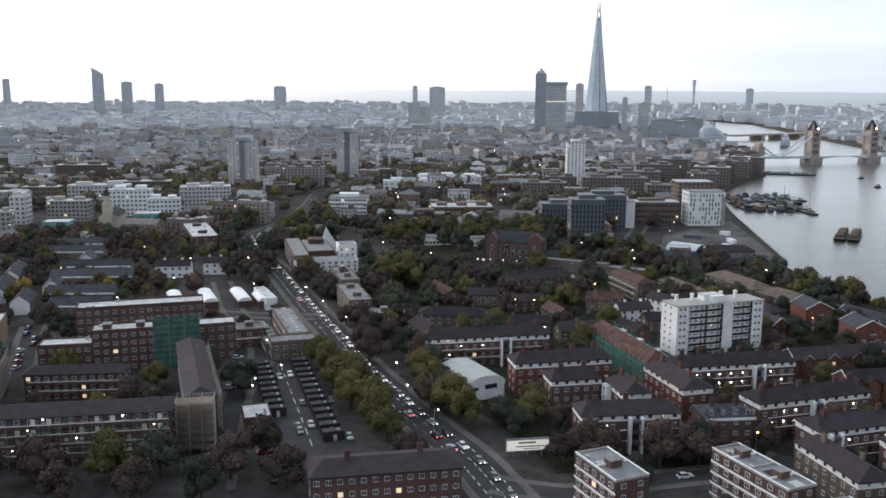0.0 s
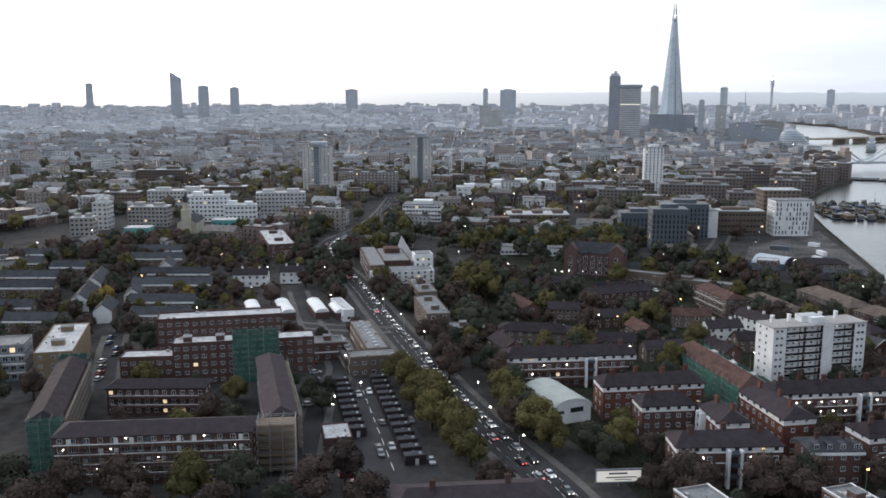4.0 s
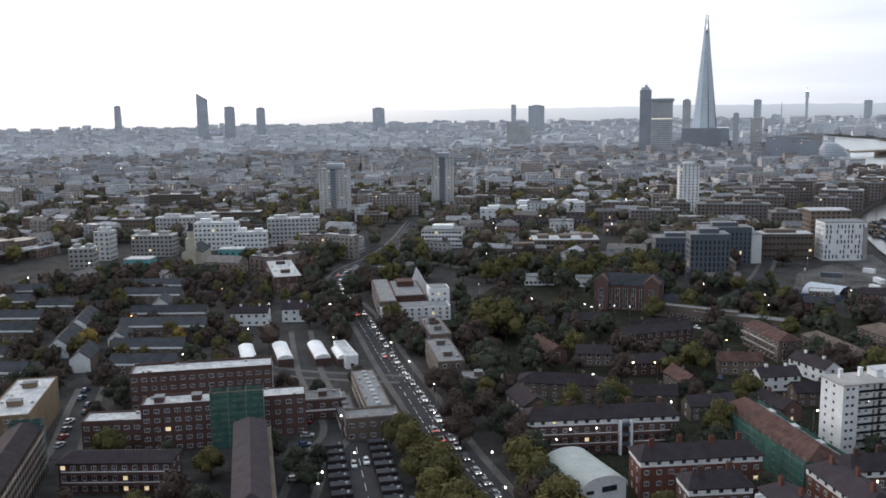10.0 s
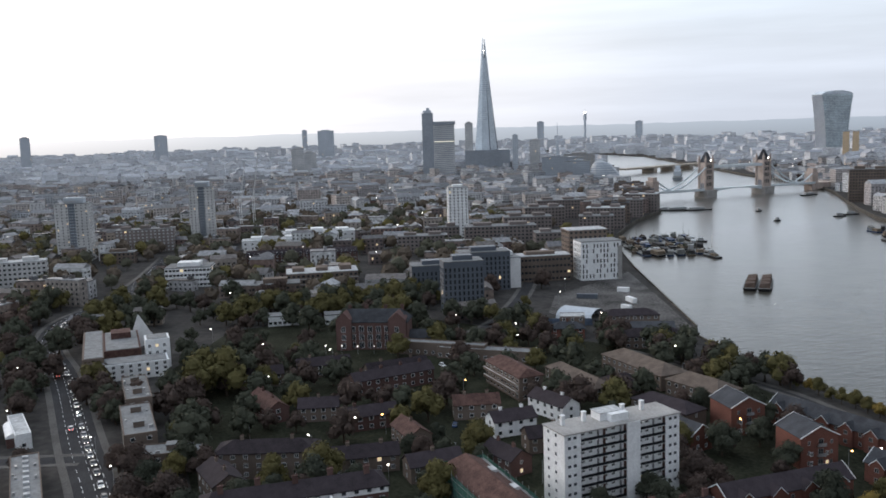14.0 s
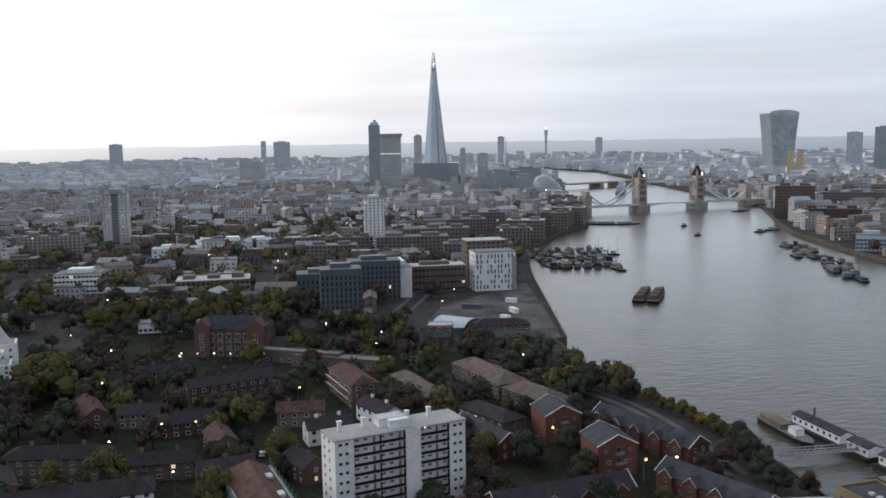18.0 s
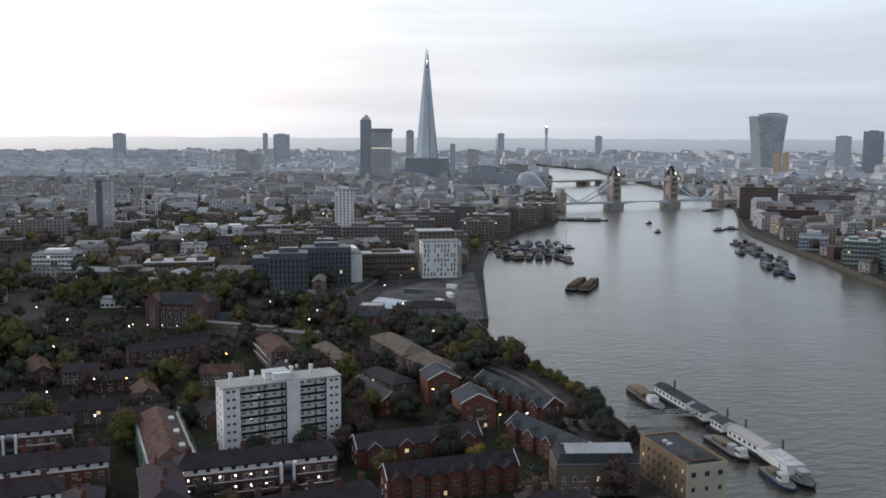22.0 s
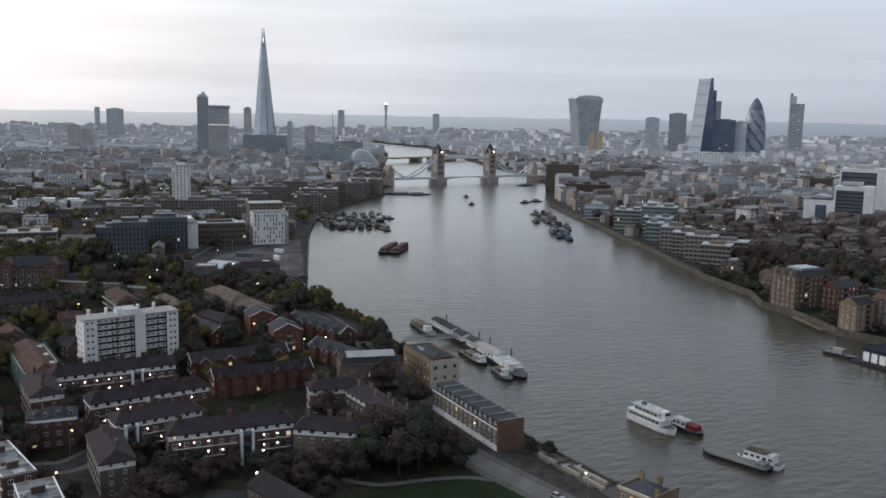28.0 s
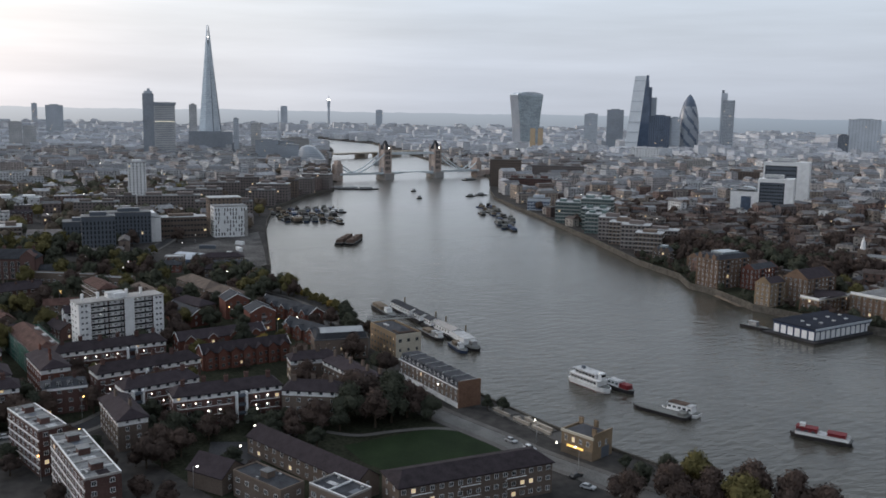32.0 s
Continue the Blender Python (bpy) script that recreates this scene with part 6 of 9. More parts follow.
MID_PANE = mat("grey_roof_glazing", (0.22, 0.26, 0.28), rough=0.25, var=0.3, spec=0.5, bump=0)
wharf(-56.5, 380.5, 0, 17, 28, 18, 6, WHARF, SLATE, "tall orange-brown brick wharf with gablets and glazed roof", "mansard", seed=361)
wharf(-100, 402, 20, 8, 11, 10.5, 4, WHARF, SLATE, "small orange-brown brick wharf by the water stairs", "gable", seed=362)
wharf(-42.5, 397, 6, 9, 24, 12.5, 4, RED, SLATE, "red brick wharf with a steep slate gable", "gable", seed=363)
wharf(-2.5, 360, 2, 9.5, 14, 13.5, 5, YELLOW, TILE, "buff brick wharf with white windows and dark roof", "gable", WHITE, 364)
wharf(5.5, 382, 4, 15, 26, 16.5, 6, WHARF, TILE, "high orange-brown brick wharf with a dark gable", "gable", seed=365)
wharf(20.5, 379, 4, 11, 34, 8.0, 3, WHARF, TILE, "brick wharf with a white painted parapet", "white", seed=366)
wharf(44, 398, 4, 26, 30, 11, 4, WHARF, FELT, "low orange-brown brick wharf with flat roof", "white", seed=367)
wharf(78, 396, 4, 26, 26, 12, 4, STOCK, SLATE, "brown brick wharf with a slate roof", "gable", seed=368)
wharf(-138, 408, 30, 12, 12, 8.5, 3, STOCK, SLATE, "riverside pub of brown brick with white windows", "mansard", WHITE, 369)
take(-25, 374, 26, 26, 0)
for x, y, L, D, h, wing, lab in ((-356, 793, 34, 22, 53, 13, "white-framed dark glass office tower"), (-311, 726, 25, 18, 39, 9, "dark glass office block with a white end slab")):
    b = plain_block("office_tower", x, y, facing(x, y), L, D, h, 11, CLAD, lab, "office tower", step=2.5, seed=370, plant=1, w=1.8, hh=1.6, lit=0.0, dark=GLASS, sides="f")
    part("white_side", Shape().box(L / 2, L / 2 + wing, -D / 2 - 1.5, D / 2, -0.3, h + 2), WHITE, b, "white stone end slab")
    part("white_side", Shape().box(-L / 2 - 1.6, -L / 2, -D / 2 - 0.8, D / 2, -0.3, h + 1), WHITE, b)
    part("white_top", Shape().box(-L / 2, L / 2, -D / 2 - 0.6, D / 2, h - 2.5, h + 1.4), WHITE, b)
    part("plant_screen", Shape().box(-L / 3, L / 2.4, -D / 4, D / 3, h + 1.4, h + 5.5), FELT_PALE, b)
b = plain_block("office_tower", -334, 714, facing(-334, 714), 32, 22, 26, 8, WHITE, "white offices with a dark central window and arched roof", "office tower", step=40, seed=372, plant=0, sides="")
part("central_window", Shape().box(-5, 5, -11.5, -11, 2, 21), BLUE_GLASS, b)
arch = Shape()
for k in range(10):
    a0, a1 = math.pi * k / 10, math.pi * (k + 1) / 10
    arch.face((10 * math.cos(a0), -9, 26.5 + 4 * math.sin(a0)), (10 * math.cos(a1), -9, 26.5 + 4 * math.sin(a1)), (10 * math.cos(a1), 9, 26.5 + 4 * math.sin(a1)), (10 * math.cos(a0), 9, 26.5 + 4 * math.sin(a0)))
part("arched_roof", arch, MID_PANE, b, "arched glass roof")
plain_block("office_building", -1165, 1328, facing(-1165, 1328), 62, 24, 31, 8, WHITE, "long white office building", "office building", 6, seed=373, plant=2)
plain_block("office_building", -860, 1150, facing(-860, 1150), 90, 24, 24, 7, CONCRETE, "long grey office building", "office building", 4, seed=374, plant=2)
plain_block("office_building", -640, 1060, facing(-640, 1060), 70, 22, 20, 6, STOCK, "brown brick office building", "office building", 4, seed=375, plant=2)
plain_block("market_hall", -1000, 1040, facing(-1000, 1040), 150, 30, 16, 4, FADED, "long brown brick dock building", "warehouse", 4, seed=376, plant=3)


def chapel_tower():
    x, y = -62, 525
    b = thing("chapel", x, y, 0, facing(x, y), "small chapel tower with a white lantern", "church")
    part("tower", Shape().box(-3, 3, -3, 3, -0.3, 13), STOCK, b)
    part("lantern", Shape().spun(0, 0, 13, 17, 1.8, 1.5, 8), WHITE, b)
    part("spire", Shape().spun(0, 0, 17, 22, 1.6, 0.05, 8), WHITE, b)
    c = plain_block("hall", -48, 528, facing(-48, 528), 26, 14, 9, 2, CREAM, "pale yellow hall by the chapel", "hall", 4, seed=377, plant=0)


chapel_tower()

# ---------------------------------------------------------------- the bridge with two towers


def tower_bridge():
    x, y = -941, 626
    rot = 96.5
    b = thing("bascule_bridge", x, y, RIVER_Z, rot, "stone bascule bridge with two gothic towers, pale blue chains", "bridge")
    half, zr = 48.5, 11.0
    blue = mat("pale_bridge_paint", (0.62, 0.67, 0.70), var=0.12)
    warm = mat("bridge_stone", (0.40, 0.335, 0.30), var=0.25, big=0.2, fine=1.2)
    for s in (-1, 1):
        p = part("pier", Shape().prism([(s * half - 8, -14), (s * half + 8, -14), (s * half + 9.5, 0), (s * half + 8, 14), (s * half - 8, 14), (s * half - 9.5, 0)], -6, 10), CONCRETE, b, "grey granite pier")
        t = part("tower", Shape().box(s * half - 5.6, s * half + 5.6, -7, 7, 10, 47), warm, b, "stone gothic tower")
        for ax in (-1, 1):
            for ay in (-1, 1):
                q = Shape().spun(s * half + ax * 5.6, ay * 7, 10, 51, 1.7, 1.7, 8).spun(s * half + ax * 5.6, ay * 7, 51, 57, 1.8, 0.1, 8)
                part("turret", q, warm, t)
        part("tower_roof", Shape().solid([(s * half - 5.2, -6.6, 47), (s * half + 5.2, -6.6, 47), (s * half + 5.2, 6.6, 47), (s * half - 5.2, 6.6, 47)],
                                         [(s * half - 1.2, -1.2, 61), (s * half + 1.2, -1.2, 61), (s * half + 1.2, 1.2, 61), (s * half - 1.2, 1.2, 61)]), SLATE, t)
        part("finial", Shape().bar((s * half, 0, 61), (s * half, 0, 66), 0.3, 0.05), STEEL, t)
        w = Shape()
        for z in (15, 24, 32, 39):
            for u in (-2.9, 0, 2.9):
                for sy in (-1, 1):
                    w.face((s * half + u - 0.9, sy * 7.05, z), (s * half + u + 0.9, sy * 7.05, z), (s * half + u + 0.9, sy * 7.05, z + 5), (s * half + u - 0.9, sy * 7.05, z + 5))
        part("tower_windows", w, GLASS, t, kind="stuff")
        # tower is solid: thin dark panels paint the shade inside its road arch
        arch = Shape()
        for sx in (-1, 1):
            arch.box(s * half + sx * 5.65 - 0.05, s * half + sx * 5.65 + 0.05, -4, 4, 10, 19)
        part("road_arch", arch, CLAD, t)
        end = s * (half + 86)
        ab = part("abutment_tower", Shape().box(end - 5, end + 5, -8, 8, -6, 26).box(end - 3, end + 3, -6, 6, 26, 31), warm, b)
        c = Shape()
        n = 16
        for sy in (-1, 1):
            pts = []
            for k in range(n + 1):
                u = k / n
                xx = s * (half + 5.6 + u * 75)
                z = 41 - 30 * math.sin(u * math.pi * 0.62) + (10.5 * max(0, u - 0.72) / 0.28)
                pts.append((xx, sy * 7.5, z))
            for p0, p1 in zip(pts, pts[1:]):
                c.bar(p0, p1, 1.1, n=5)
                c.bar(p0, (p0[0], p0[1], 11.5), 0.2, n=4)
        part("chain", c, blue, b, "pale blue suspension chain")
        part("side_deck", Shape().box(min(s * (half + 8), end), max(s * (half + 8), end), -8.5, 8.5, 9.0, 11.0), blue, b)
        part("parapet", Shape().box(min(s * (half + 8), end), max(s * (half + 8), end), -8.7, -8.4, 11.0, 12.3), blue, b)
    deck = Shape()
    n = 12
    for k in range(n):
        xa, xb = -half + 8 + k * (2 * half - 16) / n, -half + 8 + (k + 1) * (2 * half - 16) / n
        za, zb = [9.2 + 1.2 * (1 - (v / 40.5) ** 2) - 2.6 * abs(v / 40.5) ** 2 for v in (xa, xb)]
        deck.solid([(xa, -7.5, za), (xb, -7.5, zb), (xb, 7.5, zb), (xa, 7.5, za)], [(xa, -7.5, 11.6), (xb, -7.5, 11.6), (xb, 7.5, 11.6), (xa, 7.5, 11.6)])
    part("bascule", deck, blue, b, "pale blue bascule span")
    for sy in (-1, 1):
        part("walkway", Shape().box(-half + 5.6, half - 5.6, sy * 5 - 1.6, sy * 5 + 1.6, 39, 42.5), blue, b, "high level walkway")
    for s in (-1, 1):
        small_lamp(b, s * half + 2, -7.4, 49.5, 1.0)
        ramp_end = s * (half + 190)
        part("approach", Shape().box(min(s * (half + 86), ramp_end), max(s * (half + 86), ramp_end), -9, 9, 2, 10.5), warm, b)


tower_bridge()

# ---------------------------------------------------------------- towers of the skyline


STONE_PALE = mat("pale_steel_frame", (0.76, 0.79, 0.82), var=0.06, big=0.05, fine=0.3, rough=0.5)


def glass_spire():
    b = thing("skyscraper", -1717, 517, 0, facing(-1717, 517), "tall tapering glass spire with a split open tip", "skyscraper")
    ring = [(-29, -20), (-12, -31), (10, -32), (30, -16), (30, 16), (10, 30), (-12, 30), (-30, 16)]
    H = 261
    shades = [PALE_GLASS, PALE_GLASS, DARK_GLASS]
    for k in range(8):
        (xa, ya), (xb, yb) = ring[k], ring[(k + 1) % 8]
        top = H + (27, -14, 25, -6, 12, -10, 22, -8)[k]
        u = 1 - top / 313
        s = Shape()
        inset = 0.97
        low = [(xa * inset, ya * inset, 0), (xb * inset, yb * inset, 0)]
        high = [(xb * inset * u, yb * inset * u, top), (xa * inset * u, ya * inset * u, top)]
        s.face(*low, *high)
        s.face(*[(x * 0.97, y * 0.97, z) for x, y, z in (*low, *high)])
        # same glass all round: pale and dark faces paint in lit and shaded sides
        part("glass_face", s, (PALE_GLASS, PALE_GLASS, PALE_GLASS, DARK_GLASS, DARK_GLASS, PALE_GLASS, DARK_GLASS, PALE_GLASS)[k], b)
    bands = Shape()
    for q in range(60):
        z = 12 + q * 4.1
        u = (1 - z / 313) * 0.985
        bands.solid([(x * u, y * u, z) for x, y in ring], [(x * u, y * u, z + 0.5) for x, y in ring], False)
    part("floor_edges", bands, BLUE_GREY, b, kind="stuff")
    part("core", Shape().solid([(-12, -12, 0), (12, -12, 0), (12, 12, 0), (-12, 12, 0)], [(-1.5, -1.5, 255), (1.5, -1.5, 255), (1.5, 1.5, 255), (-1.5, 1.5, 255)]), BLUE_GREY, b)
    for k in (2, 3, 6):
        (xa, ya) = ring[k]
        part("edge_fin", Shape().bar((xa, ya, 0), (xa * 0.08, ya * 0.08, 276), 1.2, 0.3, 5), CLAD, b)
    small_lamp(b, 0, -2, 262, 1.2)
    part("podium", Shape().box(-46, 50, -34, 20, 0, 52), DARK_GLASS, b, "lower glass offices at its foot")


def hospital_tower():
    b = thing("hospital_tower", -1572, 374, 0, facing(-1572, 374), "grey concrete hospital tower of two joined slabs", "tower")
    part("lift_tower", Shape().box(-33, -11, -12, 12, 0, 131), DARK_GLASS, b, "dark grey service tower")
    part("ward_tower", Shape().box(-11, 30, -14, 14, 0, 112), TOWER_CONCRETE, b)
    part("top_box", Shape().box(-30, -14, -9, 9, 131, 136).box(-24, -18, -4, 4, 136, 141), BLUE_GREY, b)
    part("crown", Shape().box(-12, 32, -16, 16, 108, 114), DARK_GLASS, b)
    s = Shape()
    for st in range(28):
        z = 6 + st * 3.7
        s.face((-10, -14.06, z), (29, -14.06, z), (29, -14.06, z + 1.7), (-10, -14.06, z + 1.7))
    part("window_panes", s, DARK_GLASS, b, kind="stuff")
    part("lit_floor", Shape().box(-10, 29, -14.2, -14, 74, 76), glow("office_light", (1.0, 0.92, 0.75), 0.35), b)


def flared_tower():
    x, y = -1713, 1391
    b = thing("skyscraper", x, y, 0, facing(x, y) + 35, "glass tower that flares out towards its rounded top", "skyscraper")
    n = 16
    rows = []
    for k in range(n + 1):
        z = 152 * k / n
        w = 28 + 14 * (k / n) ** 1.7
        rows.append((w, z))
    s, side, other = Shape(), Shape(), Shape()
    for (wa, za), (wb, zb) in zip(rows, rows[1:]):
        s.face((-wa, -20, za), (wa, -20, za), (wb, -20, zb), (-wb, -20, zb))
        s.face((wa, 20, za), (-wa, 20, za), (-wb, 20, zb), (wb, 20, zb))
        side.face((-wa, 20, za), (-wa, -20, za), (-wb, -20, zb), (-wb, 20, zb))
        other.face((wa, -20, za), (wa, 20, za), (wb, 20, zb), (wb, -20, zb))
    part("glass_front", s, mat("teal_curtain_glass", (0.40, 0.47, 0.50), rough=0.2, var=0.3, big=0.03, fine=0.2, spec=0.6, bump=0), b)
    part("louvred_side", side, DARK_GLASS, b)
    part("louvred_side", other, TOWER_CONCRETE, b)
    dome = Shape()
    for k in range(10):
        a0, a1 = math.pi * k / 10, math.pi * (k + 1) / 10
        dome.face((42 * math.cos(a0), -20, 152 + 9 * math.sin(a0)), (42 * math.cos(a1), -20, 152 + 9 * math.sin(a1)), (42 * math.cos(a1), 20, 152 + 9 * math.sin(a1)), (42 * math.cos(a0), 20, 152 + 9 * math.sin(a0)))
    dome.face(*[(42 * math.cos(math.pi * k / 10), -20, 152 + 9 * math.sin(math.pi * k / 10)) for k in range(11)])
    part("curved_top", dome, PALE_GLASS, b)
    bands = Shape()
    for k in range(36):
        z = 6 + k * 4
        w = 28 + 14 * (z / 152) ** 1.7
        bands.box(-w, w, -20.25, -20.05, z, z + 1.1)
    part("floor_edges", bands, DARK_GLASS, b, kind="stuff")


def wedge_tower():
    x, y = -1561, 1677
    b = thing("skyscraper", x, y, 0, facing(x, y), "wedge-shaped glass tower with a sloping pale ladder face", "skyscraper")
    low, high = [(-46, -26, 0), (-12, -28, 0), (-12, 18, 0), (-46, 18, 0)], [(-25, 0, 210), (6, 0, 210), (6, 18, 210), (-25, 18, 210)]
    part("sloping_face", Shape().solid(low, high), STONE_PALE, b, "pale ladder-framed face")
    part("dark_flank", Shape().solid([(-12, -28, 0), (26, -18, 0), (26, 18, 0), (-12, 18, 0)], [(6, 0, 212), (12, 2, 212), (12, 18, 212), (6, 18, 212)]), BLUE_GLASS, b, "dark blue glass flank")
    part("rear_core", Shape().box(12, 22, 2, 26, 0, 180), BLUE_GLASS, b)
    part("rear_core", Shape().box(22, 36, 4, 26, 0, 152), DARK_GLASS, b)
    for k in range(7):
        z = 28 * (k + 1)
        u = z / 210
        xa, xb, ya, yb = -46 + 21 * u, -12 + 18 * u, -26 + 26 * u, -28 + 28 * u
        part("cross_frame", Shape().solid([(xa, ya - 1.0, z), (xb, yb - 1.0, z), (xb, yb, z), (xa, ya, z)], [(xa, ya - 0.9, z + 1.6), (xb, yb - 0.9, z + 1.6), (xb, yb, z + 1.6), (xa, ya, z + 1.6)], True, True), BLUE_GREY, b)


def egg_tower():
    x, y = -1419, 1710
    b = thing("skyscraper", x, y, 0, facing(x, y), "bullet-shaped glass tower with dark spiral bands", "skyscraper")
    n, m = 30, 32
    light, dark = Shape(), Shape()

    def ring(z):
        u = z / 160
        return 25.5 * (1.0 + 0.55 * u - 0.05) * max(0.0, 1 - u ** 2.3) ** 0.72 * (0.93 if u < 0.1 else 1)
    for k in range(n):
        z0, z1 = 160 * k / n, 160 * (k + 1) / n
        r0, r1 = ring(z0), ring(z1)
        for q in range(m):
            a0, a1 = 2 * math.pi * q / m, 2 * math.pi * (q + 1) / m
            s = dark if ((q * 6 / m * 2 + k * 0.30) % 2) < 0.62 or k >= 24 else light
            s.face((r0 * math.cos(a0), r0 * math.sin(a0), z0), (r0 * math.cos(a1), r0 * math.sin(a1), z0), (r1 * math.cos(a1), r1 * math.sin(a1), z1), (r1 * math.cos(a0), r1 * math.sin(a0), z1))
    part("light_panelling", light, DARK_GLASS, b, kind="stuff")
    part("dark_panelling", dark, BLUE_GLASS, b, kind="stuff")


def slab_pair():
    x, y = -1463, 1903
    b = thing("skyscraper", x, y, 0, facing(x, y), "grey office tower of two offset slabs with mast", "skyscraper")
    part("tall_slab", Shape().box(-20, -4, -14, 10, 0, 168), BLUE_GREY, b)
    part("low_slab", Shape().box(-4, 17, -14.2, 10, 0, 148), BLUE_GREY, b)
    part("mast", Shape().box(-19, -13, -3, 3, 168, 176), CLAD, b)
    window_grid(b, 33, 28.5, 148, 36, 4, 3.0, 1.6, sides="f", seed=381, lit=0.03)


glass_spire()
hospital_tower()
flared_tower()
wedge_tower()
egg_tower()
slab_pair()
for k, (x, y, w_, h, m_, lab) in enumerate((
        (-1716, 1713, 48, 117, DARK_GLASS, "dark office tower with pale corners"), (-1449, 1636, 54, 102, BLUE_GLASS, "dark blue stepped glass offices"), (-1422, 1665, 28, 98, BLUE_GREY, "plain grey office tower"),
        (-1162, 2082, 76, 101, BLUE_GREY, "pale gridded office tower"), (-1142, 1973, 25, 61, CLAD, "slim dark grey tower"), (-1761, 1659, 38, 104, BLUE_GREY, "plain grey office tower with a rounded top"),
        (-2642, -746, 34, 138, BLUE_GREY, "slim tower with slanted top"), (-2658, -666, 32, 115, BLUE_GREY, "pale grey office tower"), (-2773, -588, 28, 110, BLUE_GREY, "pale grey office tower"), (-3246, -1194, 25, 127, BLUE_GREY, "far slim grey office tower"),
        (-3308, -222, 46, 105, BLUE_GREY, "far pale grey tower block"), (-3482, 322, 20, 109, BLUE_GREY, "far slim grey office tower"), (-2777, 312, 52, 104, BLUE_GREY, "far grey round-topped office tower"), (-1894, 128, 27, 65, TOWER_CONCRETE, "grey concrete tower block"),
        (-1891, 156, 27, 56, TOWER_CONCRETE, "grey concrete tower block"), (-1593, 540, 11, 82, BLUE_GREY, "slim dark grey tower"), (-3560, 1360, 30, 115, BLUE_GREY, "far pale grey tower"), (-3570, 1840, 32, 105, BLUE_GREY, "far pale grey tower"),
        (-1721, 480, 17, 110, TOWER_CONCRETE, "unfinished pale concrete tower"), (-1500, 640, 60, 42, CONCRETE, "pale stone riverside offices"), (-1640, 600, 22, 70, TOWER_CONCRETE, "pale concrete office tower"))):
    b = plain_block("office_tower", x, y, facing(x, y), w_, w_ * 0.6, h, max(6, int(h / 4)), m_, lab, "tower", step=max(3.5, w_ / 10), seed=390 + k, w=2.0, hh=1.8, lit=0.008, dark=DARK_GLASS if m_ is not BLUE_GLASS else GLASS)
    if "slanted" in lab:
        part("slanted_top", Shape().solid([(-w_ / 2, -8, h), (w_ / 2, -8, h), (w_ / 2, 8, h), (-w_ / 2, 8, h)], [(-w_ / 2, -8, h + 20), (-w_ / 2 + 6, -8, h + 18), (-w_ / 2 + 6, 8, h + 18), (-w_ / 2, 8, h + 20)]), BLUE_GREY, b)
# orange light on two far blocks, painted into the wall colour
GOLD_GLOW = mat("gold_lit_walls", (0.52, 0.40, 0.27), var=0.1)
for k, (x, y) in enumerate(((-1540, 1292), (-1526, 1306))):
    b = plain_block("office_building", x, y, facing(x, y), 13, 12, 66, 8, GOLD_GLOW, "office block with orange light painted on its walls", "office building", 20, seed=430, sides="", plant=0)


def telecom_tower():
    x, y = -3760, 1660
    b = thing("telecom_tower", x, y, 0, 0, "slim far telecom tower with a lit band", "tower")
    part("shaft", Shape().spun(0, 0, 0, 120, 6, 6, 10).spun(0, 0, 120, 150, 8, 8, 10), BLUE_GREY, b)
    part("aerial", Shape().spun(0, 0, 150, 172, 2, 0.5, 6), BLUE_GREY, b)
    part("lit_band", Shape().spun(0, 0, 150, 155, 6.5, 6.5, 10), LAMP_WHITE, b)


telecom_tower()
b = thing("monument_spire", -1660, 660, 0, 0, "thin dark church spire", "spire")
part("shaft", Shape().spun(0, 0, 0, 60, 5, 3, 8).spun(0, 0, 60, 105, 1.6, 0.3, 6), BLUE_GREY, b)


def city_hall():
    x, y = -1265, 589
    b = thing("assembly_hall", x, y, 0, facing(x, y), "leaning glass dome of a riverside assembly hall", "public building")
    s = Shape()
    n, m = 10, 20
    for k in range(n):
        for q in range(m):
            quad = []
            for kk, qq in ((k, q), (k, q + 1), (k + 1, q + 1), (k + 1, q)):
                u, a = kk / n, 2 * math.pi * qq / m
                r = 26 * math.sqrt(max(0.0, 1 - u ** 2)) + 0.5
                quad.append((r * math.cos(a) - 12 * u, r * math.sin(a), 38 * u))
            s.face(*quad)
    part("glass_dome", s, DARK_GLASS, b)
    hoops = Shape()
    for k in range(1, n):
        u = k / n
        r = 26 * math.sqrt(max(0.0, 1 - u ** 2)) + 0.6
        hoops.solid([(r * math.cos(2 * math.pi * q / m) - 12 * u, r * math.sin(2 * math.pi * q / m), 38 * u) for q in range(m)], [(r * math.cos(2 * math.pi * q / m) - 12 * u, r * math.sin(2 * math.pi * q / m), 38 * u + 0.8) for q in range(m)], False)
    part("floor_rings", hoops, BLUE_GREY, b, kind="stuff")
    for k, (dx, dy) in enumerate(((-60, -30), (-110, -20), (-90, -60))):
        plain_block("office_building", x + dx, y + dy, facing(x, y), 44, 30, 36 + 4 * k, 10, DARK_GLASS, "dark glass riverside offices", "office building", 4, seed=440 + k, dark=PALE_GLASS)


city_hall()


